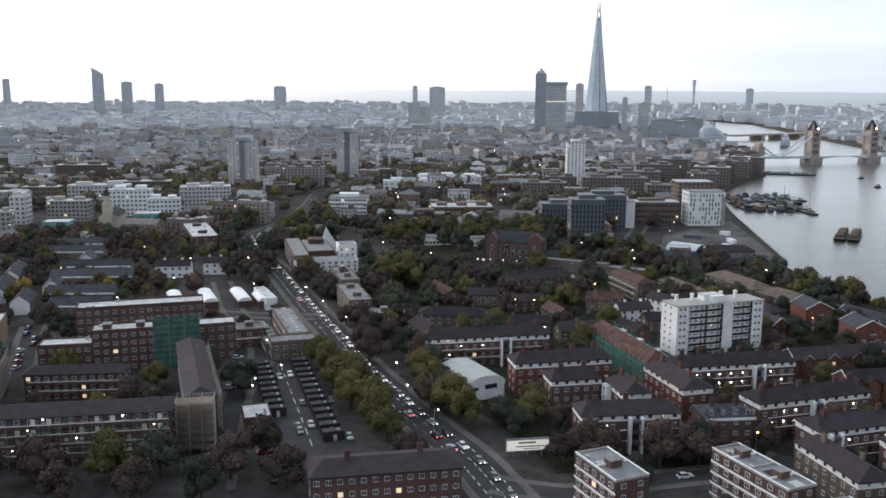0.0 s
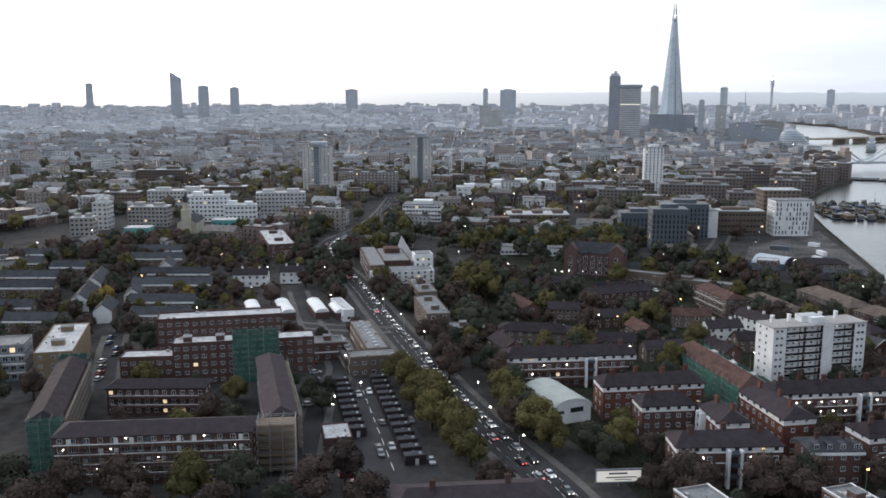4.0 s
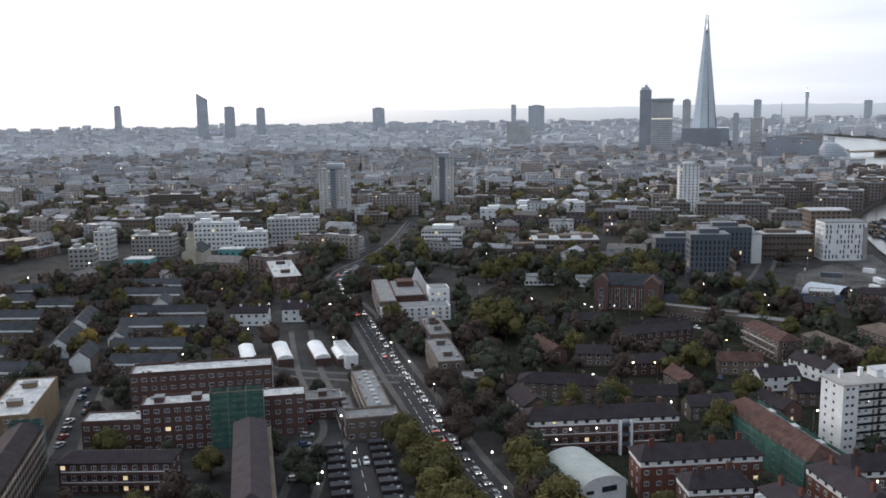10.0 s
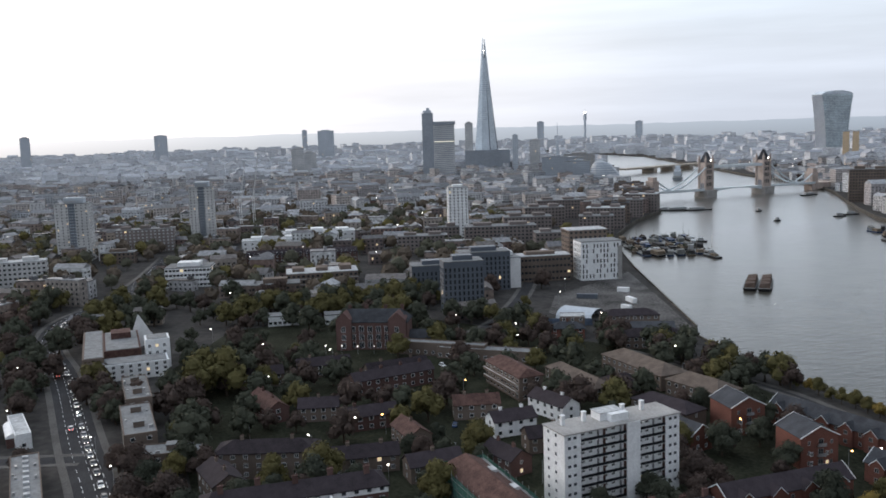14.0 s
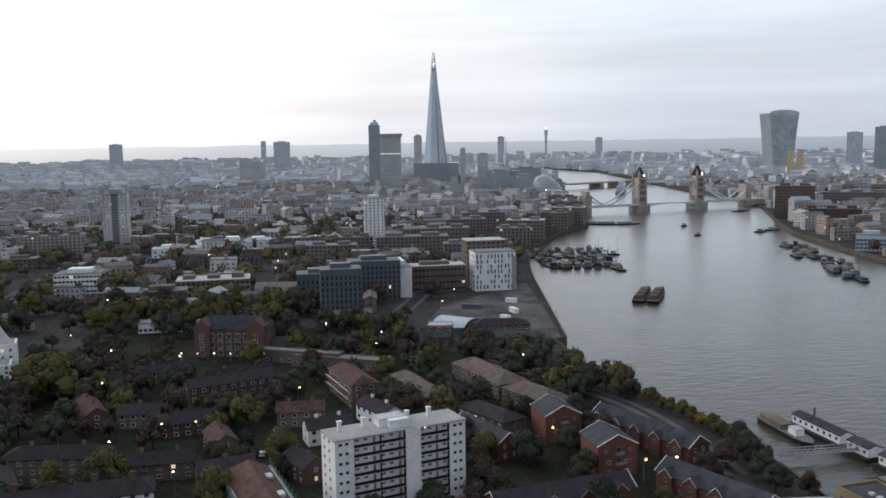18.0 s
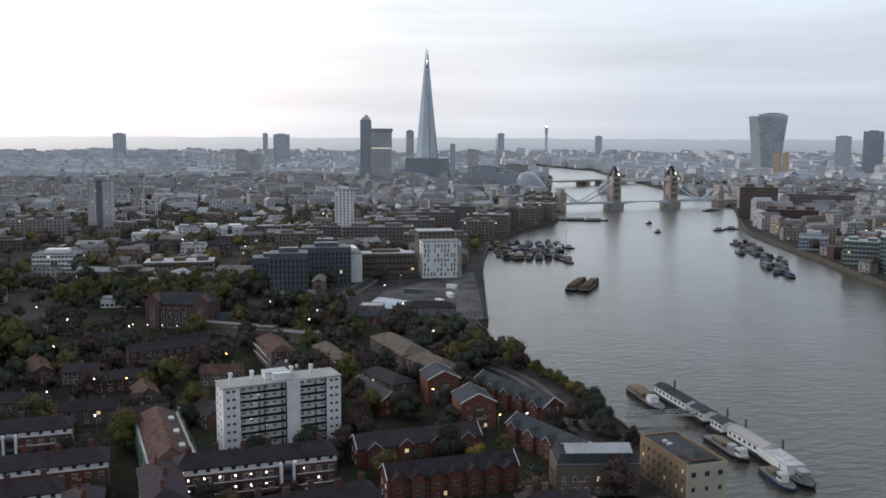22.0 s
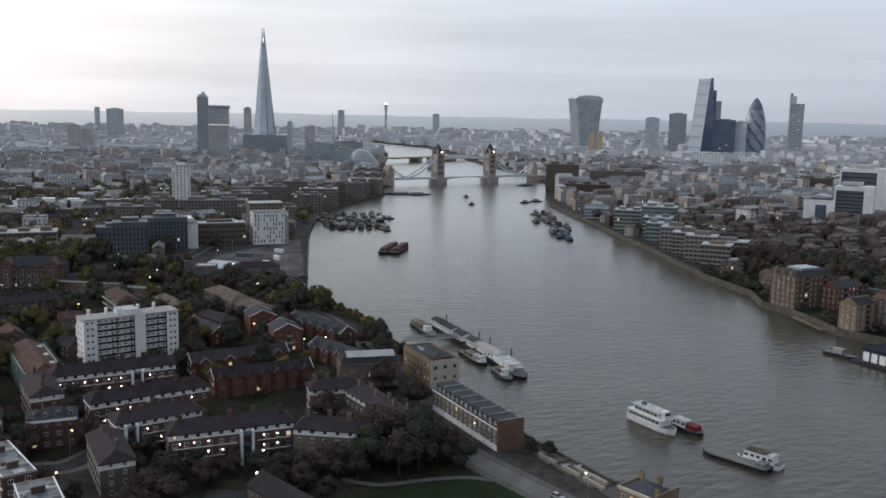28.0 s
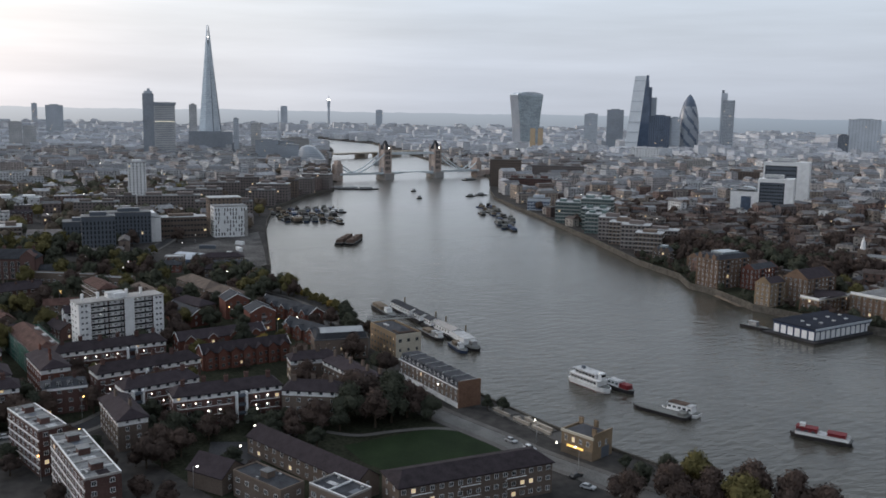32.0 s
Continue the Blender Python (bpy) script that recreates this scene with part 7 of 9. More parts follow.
def luffing_crane(x, y, h, reach, rot):
    b = thing("tower_crane", x, y, 0, rot, "white luffing tower crane on a building site", "crane", "cranes")
    m = Shape()
    for sx in (-0.9, 0.9):
        for sy in (-0.9, 0.9):
            m.bar((sx, sy, 0), (sx, sy, h), 0.16, n=4)
    for k in range(int(h / 2.5)):
        m.bar((-0.9, -0.9, k * 2.5), (0.9, -0.9, k * 2.5 + 2.5), 0.1, n=4).bar((0.9, 0.9, k * 2.5), (-0.9, 0.9, k * 2.5 + 2.5), 0.1, n=4)
    part("mast", m, WHITE, b)
    tip = (reach, 0, h + reach * 1.05)
    j = Shape()
    for o in ((0, -0.7, 0), (0, 0.7, 0), (-0.8, 0, 1.2)):
        j.bar((1 + o[0], o[1], h + o[2]), (tip[0] + o[0] * 0.3, o[1] * 0.3, tip[2] + o[2] * 0.3), 0.2, 0.14, 4)
    part("jib", j, WHITE, b)
    part("counterweight", Shape().box(-7, -4, -1.2, 1.2, h - 0.5, h + 1.5), CLAD, b)
    part("cab", Shape().box(-1, 1, -1.6, 1.6, h - 0.3, h + 2.2), WHITE, b)
    part("stay", Shape().bar((-4, 0, h + 7), tip, 0.08, n=4).bar((-4, 0, h), (-4, 0, h + 7), 0.2, n=4), STEEL, b)


luffing_crane(-786, -45, 34, 38, 8)
luffing_crane(-782, -32, 36, 40, 6)


def far_bridge():
    b = thing("road_bridge", -1560, 868, RIVER_Z, 113, "low pale stone road bridge far upstream", "bridge")
    part("deck", Shape().box(-150, 150, -14, 14, 9, 12), STONE, b)
    for xx in (-60, 0, 60):
        part("pier", Shape().box(xx - 5, xx + 5, -16, 16, -6, 9), STONE, b)


far_bridge()


def viaduct():
    b = thing("railway_viaduct", -1090, 95, 0, 44, "long dark brick railway viaduct with pale trains", "viaduct")
    part("wall", Shape().box(-270, 270, -16, 16, -0.3, 8), BRICK, b)
    part("track_bed", Shape().box(-270, 270, -15, 15, 8, 8.3), ASPHALT, b)
    for k in range(10):
        part("train", Shape().box(-40 + k * 21, -20.5 + k * 21, -6, -3, 8.4, 12.0), FELT_PALE, b, "pale railway carriage")
    for k in range(24):
        part("mast", Shape().bar((-260 + k * 22, 14, 8.3), (-260 + k * 22, 14, 15), 0.2, n=4), STEEL, b)



def rail_bridge(x, y, rot, L):
    b = thing("rail_bridge", x, y, 0, rot, "pale concrete rail bridge on slim piers", "bridge")
    part("deck", Shape().box(-L / 2, L / 2, -4, 4, 5.6, 6.6), CONCRETE, b)
    for sy in (-1, 1):
        part("parapet", Shape().box(-L / 2, L / 2, sy * 4 - 0.2, sy * 4 + 0.2, 6.6, 7.8), WHITE, b)
    for k in range(int(L / 18)):
        part("pier", Shape().box(-L / 2 + 8 + k * 18, -L / 2 + 10 + k * 18, -3, 3, -0.3, 5.6), CONCRETE, b)


rail_bridge(-497, -375, 149, 148)
viaduct()

# ---------------------------------------------------------------- roads and open ground


def ribbon(pts, width, z0, z1, offset=0.0):
    """A strip along a line of points, with real thickness."""
    s = Shape()
    edge = []
    for k, (x, y) in enumerate(pts):
        a, b = pts[max(0, k - 1)], pts[min(len(pts) - 1, k + 1)]
        d = Vector((b[0] - a[0], b[1] - a[1], 0)).normalized()
        n = Vector((-d.y, d.x, 0))
        edge.append(((x + n.x * (offset - width / 2), y + n.y * (offset - width / 2)), (x + n.x * (offset + width / 2), y + n.y * (offset + width / 2))))
    for (r0, l0), (r1, l1) in zip(edge, edge[1:]):
        s.prism([r0, r1, l1, l0], z0, z1)
    return s


def smooth(pts, n=5):
    out = []
    for k in range(len(pts) - 1):
        p0, p1, p2, p3 = pts[max(0, k - 1)], pts[k], pts[k + 1], pts[min(len(pts) - 1, k + 2)]
        for q in range(n):
            t = q / n
            out.append(tuple(0.5 * (2 * b + (c - a) * t + (2 * a - 5 * b + 4 * c - d) * t * t + (3 * b - a - 3 * c + d) * t ** 3) for a, b, c, d in zip(p0, p1, p2, p3)))
    return out + [pts[-1]]


MAIN = smooth([(150, -66), (90, -70), (50, -76), (26, -80), (6, -84), (-23, -93), (-50, -100), (-79, -107), (-125, -116), (-167, -125), (-255, -142), (-320, -158), (-380, -160), (-440, -140), (-520, -125), (-640, -112)])
SETTS = mat("grey_setts", (0.14, 0.138, 0.135), var=0.35, big=0.1, fine=2)
STREETS = [(MAIN, 12.0, "main road full of queuing cars"),
           (smooth([(190, 128), (147, 119), (121, 112), (101, 109), (74, 104), (40, 100), (14, 96)]), 7.0, "narrow riverside street"),
           (smooth([(26, -80), (34, -62), (30, -42), (28, -20), (30, -8), (20, 4)]), 6.5, "side street between the brick estates"),
           (smooth([(20, -150), (-30, -150), (-70, -148), (-100, -143), (-160, -158), (-230, -170)]), 6.5, "service road beside the car park"),
           (smooth([(-170, -240), (-178, -200), (-160, -160), (-150, -122)]), 6.0, "residential street"),
           (smooth([(-80, -225), (-88, -226), (-118, -233), (-142, -238), (-150, -239.5)]), 6.5, "street of parked cars beside the estate"),
           (smooth([(-262, 36), (-300, 70), (-390, 118), (-480, 150)]), 6.5, "back street through the estates"),
           (smooth([(-58, 120), (-90, 124), (-130, 124), (-170, 112), (-215, 96)]), 2.2, "riverside path road")]
for order, (pts, width, lab) in enumerate(STREETS):
    road = single("road", ribbon(pts, width, -0.2, 0.06 - 0.006 * order), SETTS if order == 1 else ASPHALT, ("grey paved " if order == 1 else "dark asphalt ") + lab, "road", "structure")
    for side in (-1, 1):
        single("pavement", ribbon(pts, 2.4, -0.2, 0.16 - 0.006 * order, side * (width / 2 + 1.2)), PAVING, "grey paved footway with a raised kerb", "pavement", "structure")
    for (xa, ya), (xb, yb) in zip(pts, pts[1:]):
        d = math.hypot(xb - xa, yb - ya)
        TAKEN.append(((xa + xb) / 2, (ya + yb) / 2, d / 2 + 2, width / 2 + 2.6, math.atan2(yb - ya, xb - xa)))
marks = Shape()
for k in range(len(MAIN) - 1):
    (xa, ya), (xb, yb) = MAIN[k], MAIN[k + 1]
    d = Vector((xb - xa, yb - ya, 0))
    L = d.length
    d.normalize()
    n = Vector((-d.y, d.x, 0))
    q = 0.0
    while q < L:
        p = Vector((xa, ya, 0)) + d * q
        e = p + d * 2.2
        for off in (0.0, 3.4, -3.4):
            a, b = p + n * (off - 0.09), p + n * (off + 0.09)
            marks.face((a.x, a.y, 0.07), (a.x + d.x * 2.2, a.y + d.y * 2.2, 0.07), (b.x + d.x * 2.2, b.y + d.y * 2.2, 0.07), (b.x, b.y, 0.07))
        q += 6.0
single("lane_markings", marks, WHITE, "worn white lane dashes", "road marking", "stuff")
gardens = Shape().prism([(-330, 20), (-325, -70), (-240, -104), (-190, -95), (-60, -84), (0, -66), (22, -62), (24, 0), (60, 4), (120, 20), (140, 60), (128, 104), (60, 96), (-10, 112), (-60, 118), (-160, 118), (-206, 110), (-240, 84)], -0.2, 0.012)
single("gardens", gardens, GARDEN, "dark back gardens of soil, grass and leaf litter", "gardens", "structure")
bank = Shape()
for xa, xb in zip(range(-160, 100, 10), range(-150, 110, 10)):
    bank.prism([(xa, bank_y(NORTH, xa) + 0.4), (xb, bank_y(NORTH, xb) + 0.4), (xb, bank_y(NORTH, xb) + 60), (xa, bank_y(NORTH, xa) + 60)], -0.2, 0.04)
single("bank_gardens", bank, GARDEN, "dark planted strip along the far river wall", "gardens", "structure")
yard = Shape().prism([(-89, -145), (14, -135), (-2, -112), (-87, -126)], -0.2, 0.03)
single("car_park", yard, ASPHALT, "dark asphalt car park with marked rows", "car park", "structure")
TAKEN.append((-38, -129, 54, 14, radians(7)))
green = Shape().prism([(84, 62), (100, 62), (120, 70), (128, 88), (124, 104), (112, 106), (92, 103), (83, 94)], -0.2, 0.05)
single("lawn", green, GRASS, "mown green playing field with worn edge", "lawn", "structure")
TAKEN.append((102, 82, 20, 22, 0))
path = ribbon(smooth([(70, 62), (78, 70), (80, 82), (83, 94), (88, 101)]), 2.2, -0.2, 0.07)
single("path", path, PAVING, "bare earth path along the field", "path", "structure")
quay_yard = Shape().prism([(-238, 147), (-262, 118), (-300, 96), (-345, 118), (-405, 196), (-300, 166)], -0.2, 0.06)
single("quay_yard", quay_yard, mat("broken_concrete", (0.092, 0.088, 0.086), var=0.65, big=0.06, fine=0.7), "cleared wharf yard of broken concrete", "yard", "structure")
TAKEN.append((-320, 145, 75, 32, radians(-20)))
court = Shape().prism([(62, 26), (80, 20), (86, 34), (70, 42)], -0.2, 0.05)
single("ball_court", court, ASPHALT, "grey asphalt ball court", "court", "structure")
TAKEN.append((74, 31, 10, 9, 0))
jetty = Shape()
for k in range(4):
    jetty.box(76 + k * 10, 85 + k * 10, 121.5 + k * 0.8, 129 + k * 0.6, -0.2, 0.3)
single("embankment", jetty, PAVING, "paved river terrace with low ruins", "embankment", "structure")
for k, (x, y, L) in enumerate(((82, 123, 9), (93, 124, 8), (103, 125, 9), (98, 127.5, 14))):
    s = Shape().box(-L / 2, L / 2, -0.4, 0.4, 0, 1.1).box(-L / 2, -L / 2 + 0.8, -0.4, 2.4, 0, 0.9)
    single("ruin_wall", s, STONE, "low pale stone ruin wall", "ruin", group="ruin walls").matrix_world = pose(x, y, 0.2, 0, 0, 6)

# ---------------------------------------------------------------- hoardings and sheds on the wharf
b = thing("shed", -234, 119, 0, 67, "long dark-roofed wharf shed with white bays", "shed")
take(-234, 119, 27, 10, 67)
part("wall", Shape().box(-13, 13, -4.5, 4.5, -0.3, 5).gable_end(-13, 13, -4.5, 4.5, 5, 2), STOCK, b)
part("roof", Shape().gable_roof(-13, 13, -4.5, 4.5, 5.1, 2), SLATE, b)
for k in range(9):
    part("white_bay", Shape().box(-12 + k * 2.8, -10.4 + k * 2.8, -4.62, -4.5, 0.6, 3.9), WHITE, b)
house_row(-246, 84, 70, 16, 9, 5, RED, SLATE, "red brick house with glass lean-to roof", seed=452, hip=True, chimneys=1)
b = thing("hoarding", -268, 95, 0, 68, "dark blue site hoarding", "hoarding")
part("panels", Shape().box(-11, 11, -0.1, 0.1, 0, 3.6), BLUE_GLASS, b)
part("posts", Shape().box(-11, -10.7, 0.1, 0.4, 0, 3.8).box(10.7, 11, 0.1, 0.4, 0, 3.8), TIMBER, b)
b = thing("site_tent", -285, 108, 0, 40, "low grey curved site canopy", "canopy")
s = Shape()
arc = [(9 * math.cos(math.pi * q / 10), 5 * math.sin(math.pi * q / 10)) for q in range(11)]
for (ya, za), (yb, zb) in zip(arc, arc[1:]):
    s.face((-10, ya, za), (-10, yb, zb), (10, yb, zb), (10, ya, za))
part("cover", s, BLUE_GREY, b)
for k, (x, y, w_) in enumerate(((-310, 150, 9), (-292, 138, 6), (-340, 160, 7), (-330, 132, 12))):
    s = Shape().box(-w_ / 2, w_ / 2, -1.3, 1.3, 0, 2.6)
    single("site_cabin", s, WHITE if k < 3 else CLAD, "white site cabin on the wharf" if k < 3 else "dark site cabin on the wharf", "site cabin", group="site cabins").matrix_world = pose(x, y, 0.06, 0, 0, 20 * k)

# ---------------------------------------------------------------- trees


def tree_shapes(seed, height, spread, clumps, open_crown=0.0):
    """A trunk with limbs, and a crown of small leaf clumps round the limbs' ends."""
    rng = random.Random(seed)
    t, c = Shape(), Shape()
    fork = height * 0.3
    t.bar((0, 0, -0.2), (0.05, 0.03, fork), 0.035 * height, 0.024 * height, 7)
    lobes = []
    n = rng.randint(6, 8)
    for k in range(n):
        a = 2 * math.pi * k / n + rng.uniform(-0.3, 0.3)
        r = spread * rng.uniform(0.35, 0.6)
        z = height * rng.uniform(0.36, 0.76)
        tip = (r * math.cos(a), r * math.sin(a), z)
        t.bar((0, 0, fork * rng.uniform(0.7, 1.0)), tip, 0.014 * height, 0.005 * height, 5)
        lobes.append((Vector(tip), spread * rng.uniform(0.3, 0.46)))
    t.bar((0.05, 0.03, fork), (0.2, -0.1, height * 0.8), 0.018 * height, 0.005 * height, 5)
    lobes += [(Vector((0.1, 0, height * 0.8)), spread * 0.42), (Vector((-0.2, 0.2, height * 0.6)), spread * 0.5)]
    m = 9 if clumps > 900 else 6
    for p, r in lobes:
        rings = []
        for a in range(1, 4):
            u = math.pi * a / 4
            rings.append([p + Vector((math.sin(u) * math.cos(2 * math.pi * b / m), math.sin(u) * math.sin(2 * math.pi * b / m), math.cos(u) * 0.9)) * r * rng.uniform(0.62, 0.94) for b in range(m)])
        i = len(c.v)
        c.v += [tuple(v) for ring in rings for v in ring] + [tuple(p + Vector((0, 0, r * 0.85))), tuple(p - Vector((0, 0, r * 0.8)))]
        fs = []
        for a in range(2):
            fs += [(a * m + b, (a + 1) * m + b, (a + 1) * m + (b + 1) % m, a * m + (b + 1) % m) for b in range(m)]
        fs += [(b, (b + 1) % m, 3 * m) for b in range(m)] + [(2 * m + (b + 1) % m, 2 * m + b, 3 * m + 1) for b in range(m)]
        c.f += [tuple(i + v for v in f) for f in fs]
        c.s += [0] * len(fs)
    for k in range(clumps):
        p, r = lobes[k % len(lobes)]
        d = Vector((rng.gauss(0, 1), rng.gauss(0, 1), rng.gauss(0.35, 0.85)))
        d.normalize()
        q = p + d * r * rng.uniform(0.7, 1.16)
        size = height * rng.uniform(0.02, 0.036) * (1.0 if clumps > 900 else 1.7)
        side = d.cross(Vector((rng.gauss(0, 1), rng.gauss(0, 1), rng.gauss(0, 1)))).normalized() * size
        up = (d * rng.uniform(-0.5, 0.5) + side.cross(d).normalized()).normalized() * size * rng.uniform(0.6, 1.2)
        i = len(c.v)
        c.v += [tuple(q + side), tuple(q + up + d * size * 0.4), tuple(q - side * 0.9), tuple(q - up * 0.9 - d * size * 0.3)]
        c.f += [(i, i + 1, i + 2, i + 3)]
        c.s += [0]
    return t, c


TREES = {}
KINDS = {"green": (LEAF_GREEN, "broad dark green tree"), "olive": (LEAF_OLIVE, "broad tree with yellow-green autumn leaves"), "brown": (LEAF_BROWN, "broad tree with russet autumn leaves"), "gold": (LEAF_GOLD, "small tree with golden leaves")}
for kind, (leaf, lab) in KINDS.items():
    for v in range(4):
        t, c = tree_shapes(500 + v * 7 + len(kind), 10.0, 5.6 if v % 2 else 4.9, 2300)
        TREES[kind, v] = (t.mesh("trunk", BARK), c.mesh("crown", leaf))
TREE_COUNT = 0
LIGHT_TREES = [tree_shapes(560 + v, 10.0, 5.4, 420) for v in range(3)]
JOINED = {kind: Shape() for kind in KINDS}


def tree(x, y, h, kind, where="standing among the houses", z=0.0):
    global TREE_COUNT
    TREE_COUNT += 1
    v = TREE_COUNT % 4
    k = h * 1.12 / 10.0
    if x < -135 or y > 330:
        a, j = radians((TREE_COUNT * 73) % 360), JOINED[kind]
        ca, sa = math.cos(a) * k, math.sin(a) * k
        for sh, slot in zip(LIGHT_TREES[TREE_COUNT % 3], (1, 0)):
            i = len(j.v)
            j.v += [(x + p[0] * ca - p[1] * sa, y + p[0] * sa + p[1] * ca, z + p[2] * k) for p in sh.v]
            j.f += [tuple(i + q for q in f) for f in sh.f]
            j.s += [slot] * len(sh.f)
        TAKEN.append((x, y, h * 0.16, h * 0.16, 0))
        return
    ob = thing("tree", x, y, z, (TREE_COUNT * 73) % 360, KINDS[kind][1] + " " + where, "tree", "trees")
    ob.scale = (k * (0.92 + 0.05 * (TREE_COUNT % 4)), k, k * (0.9 + 0.06 * (TREE_COUNT % 3)))
    for nm, me in zip(("trunk", "crown"), TREES[kind, v]):
        o = new(nm, me)
        o.parent = ob
    TAKEN.append((x, y, h * 0.16, h * 0.16, 0))


rng = random.Random(600)
# the large trees by the main road, the hall and the estate
for x, y, h, kind in ((-78, -122, 11, "olive"), (-66, -119, 12, "olive"), (-60, -113, 11, "olive"), (-52, -118, 11, "olive"), (-44, -111, 13, "olive"), (-34, -113, 13, "olive"), (-26, -107, 12, "olive"), (-14, -107, 12, "olive"), (-6, -104, 10, "olive"),
                      (-82, -90, 12, "green"), (-72, -86, 11, "brown"), (-60, -84, 12, "green"), (-52, -88, 12, "olive"), (-38, -86, 12, "olive"), (-25, -83, 13, "olive"), (-14, -80, 12, "olive"), (-32, -84, 11, "green"), (-95, -94, 13, "brown"), (-30, -88, 10, "brown"),
                      (-22, -57, 9, "olive"), (-14, -60, 10, "olive"), (-4, -54, 9, "brown"), (-3, -66, 8, "green"), (16, -60, 9, "brown"), (18, -52, 12, "brown"), (22, -34, 12, "brown"), (24, -24, 10, "brown"), (24, -50, 12, "brown"), (36, -46, 9, "green"),
                      (14, -146, 13, "brown"), (10, -164, 12, "green"), (12, -176, 13, "olive"), (9, -194, 12, "brown"), (13, -206, 13, "brown"), (10, -220, 12, "green"), (22, -186, 11, "brown"), (24, -212, 12, "brown"), (4, -138, 12, "brown"), (20, -132, 11, "brown"), (26, -152, 11, "green"), (24, -168, 10, "brown"),
                      (-34, -172, 10, "green"), (-32, -188, 9, "olive"), (-34, -206, 9, "brown"), (-62, -176, 9, "olive"), (-70, -190, 8, "green"), (-74, -208, 10, "olive"), (-64, -212, 8, "brown"), (-38, -180, 11, "brown"), (-58, -151, 9, "green"), (-50, -147, 8, "green"), (-66, -146, 7, "green")):
    tree(x, y, h, kind, "beside the road" if y > -125 else "in the estate's yards")
for x, y, h, kind in ((-100, -52, 12, "olive"), (-92, -44, 10, "green"), (-86, -76, 11, "green"), (-100, -66, 11, "olive"), (-140, -88, 13, "green"), (-119, -84, 10, "brown"), (-160, -88, 12, "green"), (-182, -96, 12, "brown"), (-196, -108, 11, "brown"),
                      (-205, -76, 17, "olive"), (-214, -84, 16, "olive"), (-203, -88, 15, "olive"), (-214, -70, 14, "green"), (-300, -150, 13, "green"), (-312, -138, 12, "brown"), (-290, -160, 12, "green"), (-262, -154, 11, "green"), (-240, -152, 10, "brown"), (-330, -130, 13, "olive"),
                      (-360, -140, 14, "olive"), (-375, -120, 13, "green"), (-350, -110, 13, "green"), (-395, -110, 14, "olive"), (-410, -130, 13, "olive"), (-430, -118, 13, "green"), (-340, -176, 12, "green"), (-380, -172, 13, "green"), (-420, -172, 14, "green"), (-455, -165, 13, "green")):
    tree(x, y, h, kind)
for x, y, h, kind in ((-215, -122, 11, "brown"), (-226, -125, 12, "olive"), (-236, -127, 10, "brown"), (-200, -118, 10, "green"), (-190, -116, 9, "brown"), (-322, -140, 12, "brown"), (-336, -142, 12, "green"), (-200, -149, 10, "brown"), (-214, -151, 11, "green"), (-229, -154, 11, "brown"), (-244, -157, 12, "brown"), (-262, -162, 11, "green"),
                      (-302, -172, 12, "brown"), (-322, -176, 12, "green"), (-128, -152, 8, "green"), (-131, -164, 9, "brown"), (-130, -205, 10, "brown"), (-128, -222, 11, "green"), (-104, -222, 9, "brown"), (-72, -160, 9, "green"), (-104, -176, 8, "brown"), (-136, -180, 9, "brown"), (-140, -196, 10, "olive"), (-146, -232, 10, "brown"), (-70, -244, 10, "brown"), (-60, -252, 10, "green"), (-84, -262, 10, "olive"), (-120, -258, 11, "brown")):
    tree(x, y, h, kind, "beside the flats")
for x, y, h, kind in ((-196, -262, 8, "olive"), (-205, -259, 9, "gold"), (-222, -261, 8, "brown"), (-238, -264, 9, "green"), (-262, -268, 10, "brown"), (-290, -272, 10, "olive"), (-310, -278, 11, "brown"), (-178, -266, 8, "brown"), (-146, -252, 9, "brown"), (-152, -262, 9, "green"), (-208, -208, 8, "brown"), (-214, -222, 7, "gold"),
                      (-148, -212, 9, "brown"), (-178, -208, 8, "green"), (-240, -212, 8, "green"), (-275, -222, 9, "brown"), (-318, -242, 10, "brown"), (-318, -275, 10, "green"), (-345, -285, 11, "brown"), (-205, -318, 9, "brown"), (-245, -330, 10, "brown"), (-272, -325, 10, "olive"), (-170, -318, 9, "green"), (-350, -250, 11, "green"), (-345, -325, 11, "brown")):
    tree(x, y, h, kind, "beside the terraces")
for k in range(30):
    tree(-352 + rng.uniform(-16, 16), -72 + k * 3.9 + rng.uniform(-2, 2), rng.uniform(10, 14), ("olive", "olive", "green")[k % 3], "in a long park belt")
for x, y, h, kind in ((-300, 42, 11, "green"), (-292, 50, 11, "green"), (-284, 60, 10, "olive"), (-276, 70, 11, "green"), (-298, 58, 11, "green"), (-270, 60, 10, "green"), (-308, -32, 12, "green"), (-300, 8, 15, "olive"), (-306, 16, 15, "olive"), (-296, 22, 12, "green")):
    tree(x, y, h, kind, "by the old school")
for k in range(16):
    tree(-206 + k * 4.6 + rng.uniform(-2, 2), 106 + k * 0.9 + rng.uniform(-5, 9), rng.uniform(9, 12), ("green", "green", "olive", "brown")[k % 4], "on the river bank")
for k in range(12):
    tree(-143 + k * 5.6, 131 + 0.35 * k + rng.uniform(-0.8, 0.8), rng.uniform(4.6, 6.4), ("olive", "olive", "gold", "olive", "olive", "olive")[k % 6], "lining the riverside walk")
